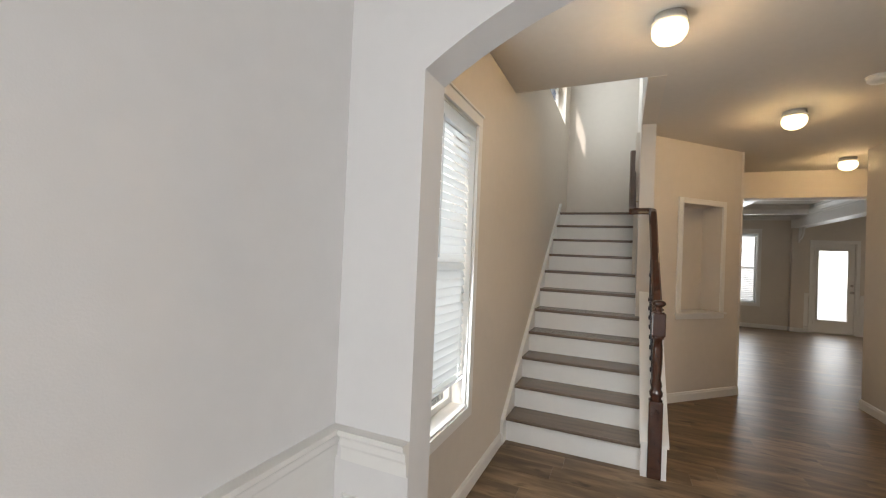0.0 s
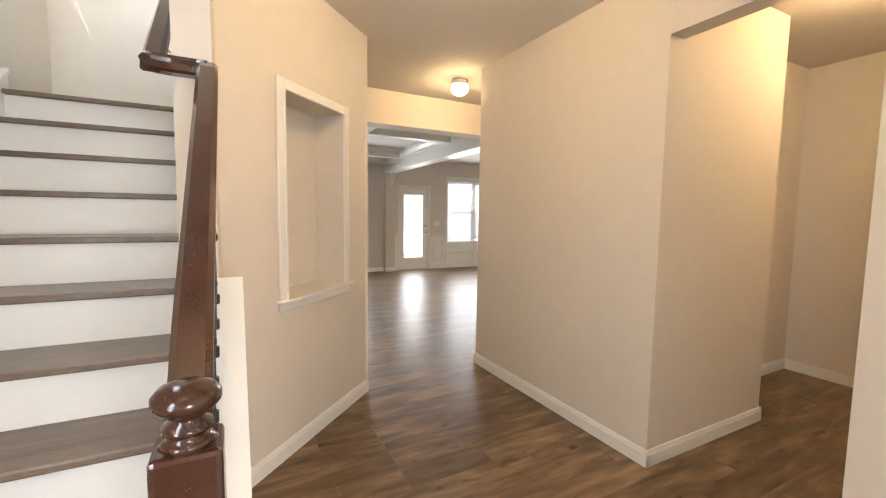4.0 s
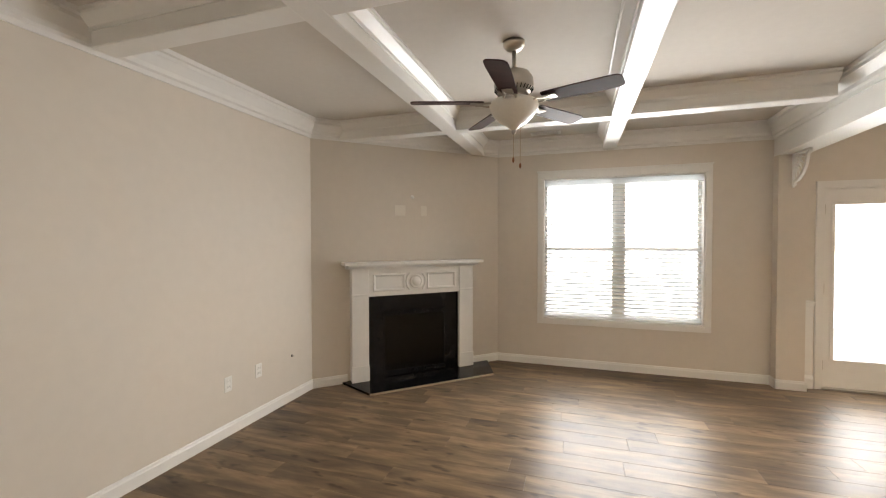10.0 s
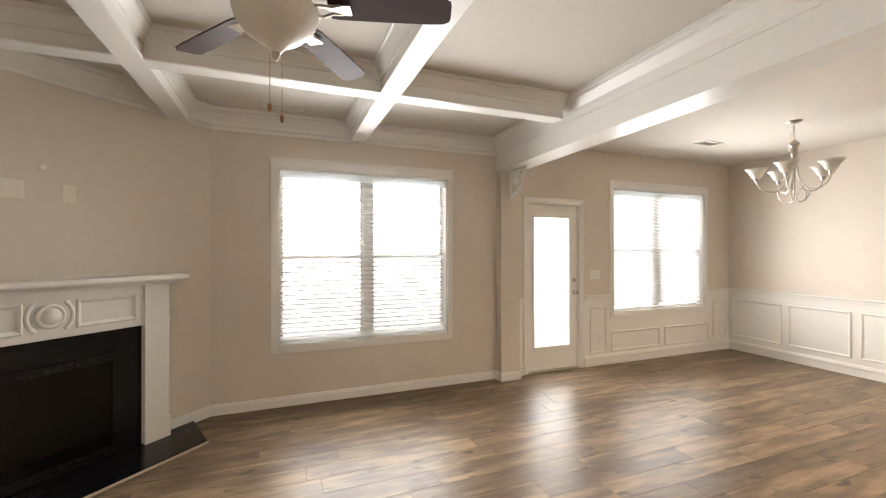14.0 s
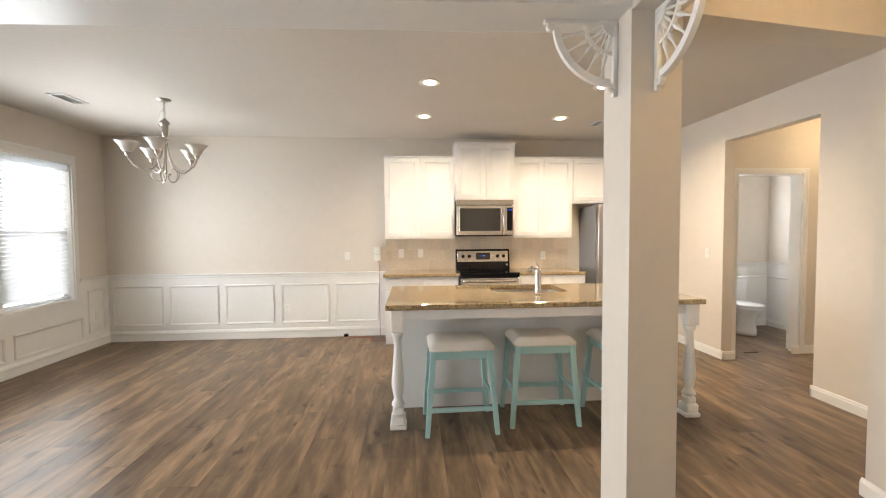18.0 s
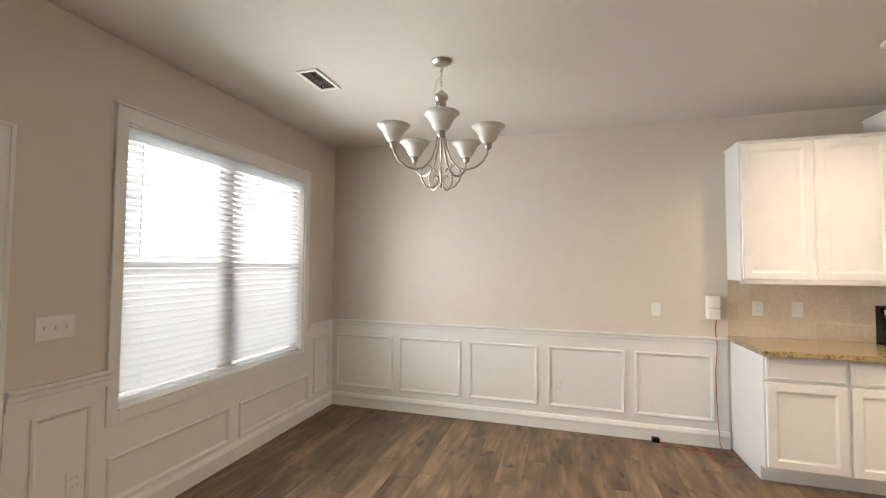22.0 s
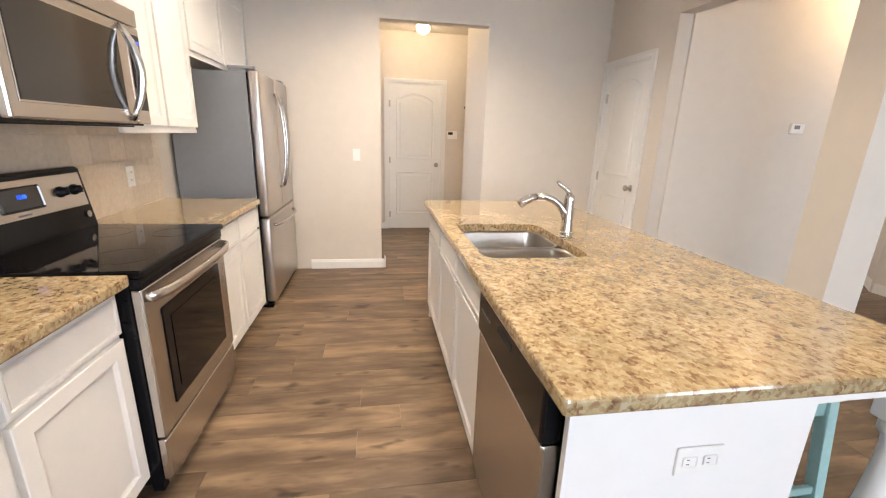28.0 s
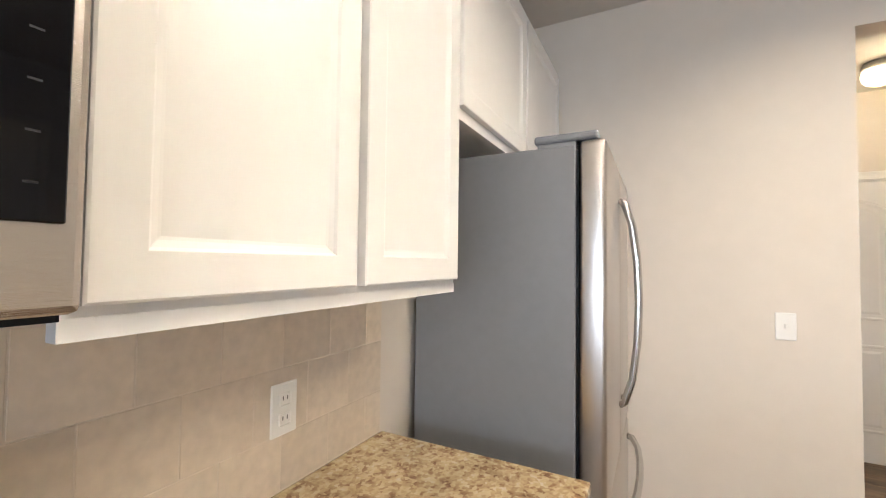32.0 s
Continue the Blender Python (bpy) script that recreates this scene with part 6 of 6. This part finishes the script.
copy_thing(fl, pose(4.85, -0.80, TOP))
copy_thing(fl, pose(2.75, -0.62, FT))


def can_light(m):
    c = thing("recessed_light", m, "lit recessed can light with a white trim ring", "recessed light", "kitchen can lights")
    part("trim_ring", lathe([(0.094, 0), (0.092, -0.006), (0.078, -0.008), (0.070, -0.003)], 32), PLASTIC, c, smooth=True)
    part("baffle", lathe([(0.070, -0.0025), (0.054, -0.0015)], 32), PLASTIC, c, "white stepped baffle")
    part("lens", lathe([(0.054, -0.0030), (0.022, -0.0050)], 32), CAN_GLOW, c, "glowing lamp face").visible_shadow = False
    return c


cn = can_light(pose(CANS[0][0], CANS[0][1], TOP))
for x, y in CANS[1:]:
    copy_thing(cn, pose(x, y, TOP))

smoke = thing("smoke_detector", pose(0.813, -0.327, FT), "round white ceiling smoke detector", "smoke detector")
part("mount", lathe([(0.068, 0), (0.068, -0.010)], 28), PLASTIC, smoke)
part("cover", lathe([(0.062, -0.010), (0.060, -0.030), (0.046, -0.042), (0.010, -0.046)], 28), PLASTIC, smoke, smooth=True)


def vent(m, w, h, label, slant=40):
    v = thing("ceiling_vent", m, label, "vent", "ceiling vents")
    bm = bmesh.new()
    for a, b, c, d in ((-w / 2, w / 2, -h / 2, -h / 2 + 0.022), (-w / 2, w / 2, h / 2 - 0.022, h / 2), (-w / 2, -w / 2 + 0.022, -h / 2 + 0.022, h / 2 - 0.022), (w / 2 - 0.022, w / 2, -h / 2 + 0.022, h / 2 - 0.022)):
        bx(bm, a, b, c, d, -0.010, -0.001)
    part("frame", bm, PLASTIC, v)
    part("backing", box(-w / 2 + 0.02, w / 2 - 0.02, -h / 2 + 0.02, h / 2 - 0.02, -0.0025, -0.001), DARK, v)
    n = int((h - 0.05) / 0.016)
    for k in range(n):
        y = -h / 2 + 0.03 + k * 0.016
        part("louvre", box(-w / 2 + 0.022, w / 2 - 0.022, -0.0050, 0.0050, -0.0008, 0.0008), PLASTIC, v).matrix_basis = pose(0, y, -0.006, slant, 0, 0)
    return v


vent(pose(0.645, 7.74, TOP), 0.33, 0.13, "white louvred ceiling vent above the living window")
vent(pose(5.34, 7.24, TOP), 0.30, 0.16, "white louvred ceiling vent near the dining window")
vent(pose(3.725, 3.65, TOP), 0.16, 0.34, "white louvred ceiling register near the dropped beam")
vent(pose(5.95, 1.74, TOP), 0.23, 0.13, "white louvred ceiling vent over the kitchen", -55)

# ceiling fan
fan = thing("ceiling_fan", pose(0.615, 5.49, 0), "five-blade ceiling fan with dark blades and a glass bowl light", "ceiling fan")
part("canopy", lathe([(0.068, 2.739), (0.066, 2.715), (0.045, 2.690), (0.022, 2.680)], 28), NICKEL, fan, smooth=True)
part("downrod", lathe([(0.014, 2.685), (0.014, 2.56)], 14), NICKEL, fan, smooth=True)
part("motor", lathe([(0.022, 2.575), (0.050, 2.565), (0.095, 2.545), (0.118, 2.510), (0.122, 2.470), (0.118, 2.445), (0.100, 2.425), (0.085, 2.415), (0.075, 2.385), (0.085, 2.375)], 36), NICKEL, fan, "brushed nickel motor housing", True)
for k in range(30):
    a = 2 * math.pi * k / 30
    part("motor_slot", box(-0.0025, 0.0025, -0.002, 0.002, -0.013, 0.013), BLACK, fan).matrix_basis = pose(0.112 * math.cos(a), 0.112 * math.sin(a), 2.436, 0, 0, math.degrees(a)) @ pose(0, 0, 0, 0, 38, 0)
part("bowl", lathe([(0.085, 2.380), (0.140, 2.370), (0.151, 2.356), (0.150, 2.340), (0.140, 2.310), (0.122, 2.282), (0.098, 2.257), (0.068, 2.236), (0.042, 2.222), (0.026, 2.206), (0.016, 2.194)], 36), FROST, fan, "alabaster glass bowl", True)
part("bowl_finial", lathe([(0.014, 2.196), (0.016, 2.184), (0.007, 2.172), (0.002, 2.168)], 14), NICKEL, fan, smooth=True)
for k in range(5):
    a = -90 + 72 * k
    m = pose(0, 0, 2.362, 0, 0, a)
    iron = bmesh.new()
    for s in (-1, 1):
        tube([(0.085, s * 0.006, 0.05), (0.125, s * 0.030, -0.010), (0.165, s * 0.036, -0.010), (0.205, s * 0.020, -0.006), (0.235, s * 0.028, -0.004)], 0.006, 8, iron)
    bx(iron, 0.19, 0.27, -0.030, 0.030, -0.006, -0.001)
    arm = part("blade_iron", iron, NICKEL, fan)
    arm.matrix_basis = m
    bm = bmesh.new()
    top = []
    for u, w in ((0.19, 0.048), (0.22, 0.054), (0.40, 0.060), (0.56, 0.063), (0.615, 0.060), (0.635, 0.048), (0.640, 0.030)):
        top.append((u, w))
    for z in (0.0, 0.007):
        pts = [bm.verts.new((u, w, z)) for u, w in top] + [bm.verts.new((u, -w, z)) for u, w in reversed(top)]
        bm.faces.new(pts)
    bm.verts.ensure_lookup_table()
    n = len(top) * 2
    for i in range(n):
        j = (i + 1) % n
        bm.faces.new((bm.verts[i], bm.verts[j], bm.verts[n + j], bm.verts[n + i]))
    part("blade", bm, BLADE, fan, "dark brown fan blade").matrix_basis = m @ pose(0, 0, 0, -11, 0, 0)
for dx, ln in ((0.020, 0.50), (-0.025, 0.46)):
    part("pull_chain", tube([(dx, 0.09, 2.372), (dx, 0.152, 2.34), (dx, 0.152, 2.36 - ln + 0.16)], 0.0015, 5), BRASS, fan)
    part("chain_fob", lathe([(0.003, 0.0), (0.007, -0.008), (0.008, -0.022), (0.004, -0.034)], 10), mat("fob_wood", (0.30, 0.12, 0.05), 0.4), fan).matrix_basis = pose(dx, 0.152, 2.36 - ln + 0.16)

# chandelier
ch = thing("chandelier", pose(5.325, 6.36, 0), "brushed nickel five-arm chandelier with frosted bell shades, unlit", "chandelier")
part("canopy", lathe([(0.062, 2.739), (0.060, 2.730), (0.035, 2.718), (0.010, 2.712)], 28), NICKEL, ch, smooth=True)
for k in range(7):
    ring = tube([(0.008 * math.cos(a), 0, 0.014 * math.sin(a)) for a in [2 * math.pi * j / 14 for j in range(15)]], 0.0018, 6)
    part("chain_link", ring, NICKEL, ch).matrix_basis = pose(0, 0, 2.706 - k * 0.0215, 0, 0, 90 * (k % 2))
part("cord", tube([(0.012, 0, 2.712), (0.020, 0.01, 2.66), (-0.030, 0.02, 2.61), (-0.062, 0.025, 2.53), (-0.056, 0.02, 2.46), (-0.034, 0.01, 2.44), (-0.028, 0, 2.47)], 0.0024, 6), PLASTIC, ch)
part("column", lathe([(0.006, 2.558), (0.016, 2.552), (0.022, 2.540), (0.040, 2.528), (0.044, 2.512), (0.042, 2.498), (0.030, 2.490), (0.032, 2.470), (0.028, 2.430), (0.026, 2.400), (0.014, 2.380), (0.008, 2.30), (0.007, 2.06), (0.010, 2.04), (0.003, 2.02)], 20), NICKEL, ch, smooth=True)
for k in range(5):
    m = pose(0, 0, 0, 0, 0, 72 * k - 163)
    pts = [(0.010, 0, 2.40), (0.018, 0, 2.30), (0.034, 0, 2.20), (0.064, 0, 2.12), (0.105, 0, 2.07), (0.155, 0, 2.052), (0.215, 0, 2.062), (0.262, 0, 2.095), (0.288, 0, 2.14), (0.295, 0, 2.185)]
    part("arm", tube(pts, 0.0062, 8), NICKEL, ch, smooth=True).matrix_basis = m
    sc = [(0.052, 0, 2.060), (0.074, 0, 2.085), (0.104, 0, 2.080), (0.124, 0, 2.045), (0.120, 0, 1.995), (0.092, 0, 1.955), (0.056, 0, 1.945), (0.026, 0, 1.965), (0.016, 0, 2.000), (0.028, 0, 2.025), (0.046, 0, 2.018)]
    part("scroll", tube(sc, 0.0052, 8), NICKEL, ch, smooth=True).matrix_basis = m
    part("socket_cup", lathe([(0.010, 2.165), (0.020, 2.175), (0.023, 2.200), (0.020, 2.212)], 16), NICKEL, ch, smooth=True).matrix_basis = m @ pose(0.295, 0, 0)
    part("shade", lathe([(0.022, 2.202), (0.038, 2.210), (0.052, 2.232), (0.062, 2.256), (0.078, 2.280), (0.100, 2.300), (0.097, 2.302), (0.074, 2.282), (0.058, 2.258), (0.048, 2.236), (0.020, 2.214)], 24), FROST, ch, "frosted white bell shade", True).matrix_basis = m @ pose(0.295, 0, 0)


# plates on the walls; local y points into the wall
def plate(m, kind, label, w=0.072, h=0.116, paint=None):
    p = thing("wall_plate", m, label, "wall plate", "white wall plates")
    part("cover", box(-w / 2, w / 2, -0.006, 0.0005, -h / 2, h / 2, 0.0025), paint or PLASTIC, p)
    if kind == "outlet":
        for z in (-0.022, 0.022):
            o = part("socket", box(-0.016, 0.016, -0.0075, -0.006, z - 0.014, z + 0.014, 0.003), PLASTIC, p)
            for x in (-0.006, 0.006):
                part("slot", box(x - 0.001, x + 0.001, -0.0079, -0.0074, z - 0.002, z + 0.007), DARK, o)
    elif kind == "outlet_wide":
        for x in (-0.026, 0.026):
            o = part("socket", box(x - 0.018, x + 0.018, -0.0075, -0.006, -0.014, 0.014, 0.003), PLASTIC, p)
            for dz in (-0.006, 0.006):
                part("slot", box(x - 0.008, x - 0.001, -0.0079, -0.0074, dz - 0.001, dz + 0.001), DARK, o)
    elif kind.startswith("switch"):
        n = int(kind[6:] or 1)
        for k in range(n):
            x = (k - (n - 1) / 2) * 0.046
            part("toggle", box(x - 0.005, x + 0.005, -0.016, -0.006, -0.010, 0.012, 0.002), PLASTIC, p)
    return p


EM = lambda y, z: pose(EAST - 0.0062, y, z, 0, 0, -90)
plate(EM(4.13, 1.145), "outlet", "white outlet on the tile backsplash")
plate(EM(3.86, 1.145), "switch1", "white switch on the tile backsplash")
plate(EM(2.105, 1.098), "outlet", "white outlet on the tile beside the refrigerator")
plate(pose(EAST, 4.874, 1.111, 0, 0, -90), "blank", "blank white plate above the chair rail")
plate(pose(xe, 5.70, 0.40, 0, 0, -90), "outlet", "white outlet in the wainscot")
plate(pose(4.346, BACK, 1.159), "switch3", "white triple switch beside the glass door", 0.165)
plate(pose(4.45, yn, 0.37), "outlet", "white outlet in the wainscot beside the door")
plate(pose(6.66, yn, 0.40), "outlet", "white outlet in the corner wainscot")
plate(pose(5.632, KIT, 1.176, 0, 0, 180), "switch1", "white light switch on the kitchen wall")
plate(pose(4.715, IY1 - 0.055, 0.695, 0, 0, 180), "outlet_wide", "white outlet on the island end", 0.118, 0.074)
foyer_plate = plate(pose(0.545, -1.955, 1.17, 0, 0, 90), "switch1", "white light switch beside the arch")
for y, z in ((5.40, 0.40), (5.72, 0.41)):
    plate(pose(-1.58, y, z, 0, 0, 90), "outlet", "white low outlet on the living room wall")
for u, z, w, h in ((0.96, 1.85, 0.125, 0.116), (1.245, 1.85, 0.072, 0.116)):
    q = FC + FD * u
    plate(fpm @ pose(u, 0, z), "blank", "cream blank cable plate above the mantel", w, h, CREAM_PLATE)
stub = thing("cable_stub", pose(-1.58, 6.15, 0.42, 0, 90, 0), "dark coaxial cable end poking from the wall", "cable")
part("grommet", lathe([(0.012, 0), (0.011, 0.003), (0.006, 0.004)], 12), DARK, stub)
part("connector", lathe([(0.005, 0.0), (0.005, 0.022), (0.003, 0.024)], 10), NICKEL, stub)
ring = thing("cable_grommet", fpm @ pose(1.108, 0, 2.005, 90, 0, 0), "small round cable cover above the mantel", "cable cover")
part("cap", lathe([(0.022, 0), (0.020, 0.008), (0.012, 0.014), (0.002, 0.016)], 16), PLASTIC, ring, smooth=True)

th = thing("thermostat", pose(2.003, 1.7435, 1.528, 0, 0, 170.45), "small white wall thermostat", "thermostat")
part("case", box(-0.055, 0.055, -0.024, 0, -0.040, 0.040, 0.005, 2), PLASTIC, th)
part("screen", box(-0.030, 0.015, -0.0255, -0.0242, -0.005, 0.025), GREY_SIDE, th)
ap = thing("alarm_keypad", pose(4.345, -1.36, 1.395, 0, 0, 180), "white alarm keypad with a dark screen", "keypad")
part("case", box(-0.075, 0.075, -0.026, 0, -0.055, 0.055, 0.005, 2), PLASTIC, ap)
part("screen", box(-0.060, 0.010, -0.0275, -0.0262, 0.005, 0.042), DARK, ap)
part("flap", box(-0.068, 0.068, -0.030, -0.0265, -0.050, -0.004, 0.002), PLASTIC, ap)
for x in (4.16, 4.06):
    hk = thing("coat_hook", pose(x, -1.36, 1.785, 0, 0, 180), "small dark wall coat hook", "hook", "coat hooks")
    part("rose", lathe([(0.020, 0), (0.018, 0.006), (0.008, 0.010)], 16), IRON, hk, smooth=True).matrix_basis = pose(0, 0, 0, 90, 0, 0)
    part("prong", tube([(0, -0.008, 0.0), (0, -0.035, -0.012), (0, -0.045, 0.010)], 0.006, 8), IRON, hk)

# wall box with its cord and plug
wb = thing("power_adapter_box", pose(6.87, 4.455, 1.145, 0, 0, -90), "white wall box with a red cord trailing to a plug", "wall box")
part("case", box(-0.045, 0.045, -0.075, 0, -0.095, 0.095, 0.006, 2), PLASTIC, wb)
part("seam", box(-0.046, 0.046, -0.0762, -0.0752, -0.004, 0.000), GREY_SIDE, wb)
cord = [(6.80, 4.44, 1.05), (6.845, 4.435, 0.95), (6.828, 4.43, 0.83), (6.842, 4.44, 0.60), (6.835, 4.435, 0.30), (6.82, 4.43, 0.12), (6.79, 4.42, 0.02), (6.70, 4.34, 0.007), (6.56, 4.36, 0.006), (6.52, 4.48, 0.006), (6.62, 4.56, 0.006), (6.72, 4.50, 0.006), (6.73, 4.62, 0.006), (6.76, 4.80, 0.006), (6.80, 4.88, 0.012)]
smooth_pts = []
for i in range(len(cord) - 1):
    p0, p1, p2, p3 = [Vector(cord[min(max(i + j, 0), len(cord) - 1)]) for j in (-1, 0, 1, 2)]
    for k in range(5):
        t = k / 5
        smooth_pts.append(0.5 * ((2 * p1) + (p2 - p0) * t + (2 * p0 - 5 * p1 + 4 * p2 - p3) * t * t + (3 * p1 - p0 - 3 * p2 + p3) * t ** 3))
wb_inv = wb.matrix_world.inverted()
part("cord", tube(smooth_pts, 0.0035, 6), RED_CORD, wb, "thin red cord", True).matrix_basis = wb_inv
part("plug", box(6.80, 6.845, 4.87, 4.93, 0.001, 0.040, 0.006, 2), BLACK, wb, "black plug block").matrix_basis = wb_inv

# powder room
put(part("powder_chair_rail", sweep(sweep(bmesh.new(), RAIL, (5.62, -1.36, 0.86), (6.88, -1.36, 0.86), (0, 1)), RAIL, (6.88, -1.36, 0.86), (6.88, 0.425, 0.86), (-1, 0)), TRIM), "white chair rail in the powder room", "trim", kind="structure")
put(part("powder_lower_rail", sweep(sweep(bmesh.new(), BEAD, (5.62, -1.354, 0.74), (6.874, -1.354, 0.74), (0, 1)), BEAD, (6.874, -1.354, 0.74), (6.874, 0.425, 0.74), (-1, 0)), TRIM), "white moulding under the powder room chair rail", "trim", kind="structure")
put(part("powder_wainscot", bx(box(5.62, 6.88, -1.361, -1.354, 0, 0.86), 6.874, 6.881, -1.36, 0.425, 0, 0.86), TRIM), "white wainscot in the powder room", "wainscot", kind="structure")
put(part("powder_baseboard", sweep(sweep(bmesh.new(), BASE, (5.62, -1.354, 0), (6.874, -1.354, 0), (0, 1)), BASE, (6.874, -1.354, 0), (6.874, 0.425, 0), (-1, 0)), TRIM), "white powder room baseboard", "baseboard", kind="structure")
tl = thing("toilet", pose(6.84, -0.62, 0, 0, 0, -90), "white porcelain toilet with a closed lid", "toilet")
part("pedestal", lathe([(0.115, 0.001), (0.110, 0.06), (0.095, 0.18), (0.120, 0.28), (0.165, 0.36), (0.175, 0.395)], 28), PORCELAIN, tl, smooth=True).matrix_basis = pose(0, -0.44, 0) @ Matrix.Diagonal((1, 1.25, 1, 1))
part("seat_lid", lathe([(0.180, 0.396), (0.186, 0.405), (0.182, 0.425), (0.150, 0.436), (0.010, 0.440)], 28), PORCELAIN, tl, "closed white seat lid", True).matrix_basis = pose(0, -0.43, 0) @ Matrix.Diagonal((1, 1.28, 1, 1))
part("tank", box(-0.21, 0.21, -0.20, -0.01, 0.38, 0.74, 0.02, 3), PORCELAIN, tl)
part("tank_lid", box(-0.22, 0.22, -0.21, -0.005, 0.741, 0.775, 0.010, 2), PORCELAIN, tl)
part("flush_handle", tube([(-0.16, -0.205, 0.69), (-0.16, -0.222, 0.69), (-0.10, -0.226, 0.685)], 0.006, 8), CHROME, tl)


# the front of the house stands slightly turned against the back half
FRONT = pose(-0.0495, 0.184, 0, 0, 0, -0.671) @ Matrix.Diagonal((1.0117, 1.0117, 1.017, 1))
front_kinds = {"wall_foyer_diagonal", "wall_foyer_east", "wall_foyer_west", "wall_front_room_west", "wall_front_room_south", "wall_front_room_east", "wall_front_room_return", "wall_arch",
               "wall_stair_back", "wall_stair_side", "wall_stair_upper_south", "wall_stair_upper_east", "ceiling_stairwell", "wall_niche", "ceiling_hall", "ceiling_foyer", "ceiling_front_room",
               "baseboard_foyer", "baseboard_hall_angle", "chair_rail_front_room", "wainscot_front_room", "arch_wall_panel", "window_3", "window_4", "window_5", "niche_trim", "staircase", "newel_post", "handrail", "baluster"}
for ob in list(scene.objects):
    if ob.parent is None and (ob.name.split(".")[0] in front_kinds or ob in (foyer_blind, foyer_plate)):
        ob.matrix_basis = FRONT @ ob.matrix_basis


# plank floor, laid along x
def plank(x0, x1, y0, y1):
    """A single plank with a small bevel round its top."""
    g, e = 0.0004, 0.0010
    lo = [(x0 + g, y0 + g, -0.012), (x1 - g, y0 + g, -0.012), (x1 - g, y1 - g, -0.012), (x0 + g, y1 - g, -0.012)]
    mid = [(x, y, -0.0007) for x, y, _ in lo]
    hi = [(x0 + g + e, y0 + g + e, 0), (x1 - g - e, y0 + g + e, 0), (x1 - g - e, y1 - g - e, 0), (x0 + g + e, y1 - g - e, 0)]
    v = lo + mid + hi
    f = [(8, 9, 10, 11)] + [(a, (a + 1) % 4, (a + 1) % 4 + 4, a + 4) for a in range(4)] + [(a + 4, (a + 1) % 4 + 4, (a + 1) % 4 + 8, a + 8) for a in range(4)]
    return v, f


rng = random.Random(7)
floor_ob = bpy.data.objects["floor"]
PW, PL = 0.178, 1.22
regions = ((-1.6, 6.87, 2.90, 8.03, True), (0.40, 6.87, 0.42, 2.90, True), (-1.6, 5.6, -1.50, 0.42, True), (5.6, 6.9, -1.4, 0.42, False), (-0.6, 0.40, 0.42, 1.75, True), (-1.7, 3.0, -6.6, -1.50, False))
rest_v, rest_f, singles = [], [], 0
for x0, x1, y0, y1, near in regions:
    y = y0
    while y < y1 - 0.01:
        yb = min(y + PW, y1)
        x = x0 - rng.uniform(0, PL)
        while x < x1:
            a, b = max(x, x0), min(x + PL, x1)
            x += PL
            if b - a < 0.03:
                continue
            v, f = plank(a, b, y, yb)
            if near and singles < 300 and (x0 > -1.5 or y < 6.5):
                me = bpy.data.meshes.new("plank")
                cx, cy = (a + b) / 2, (y + yb) / 2
                me.from_pydata([(p - cx, q - cy, r) for p, q, r in v], [], f)
                me.materials.append(PLANK)
                ob = new("plank", me)
                ob.location = (cx, cy, 0)
                ob.parent = floor_ob
                singles += 1
            else:
                k = len(rest_v)
                rest_v += v
                rest_f += [tuple(i + k for i in q) for q in f]
        y = yb
me = bpy.data.meshes.new("planks")
me.from_pydata(rest_v, [], rest_f)
me.materials.append(PLANK)
tagged(new("planks", me), kind="stuff").parent = floor_ob
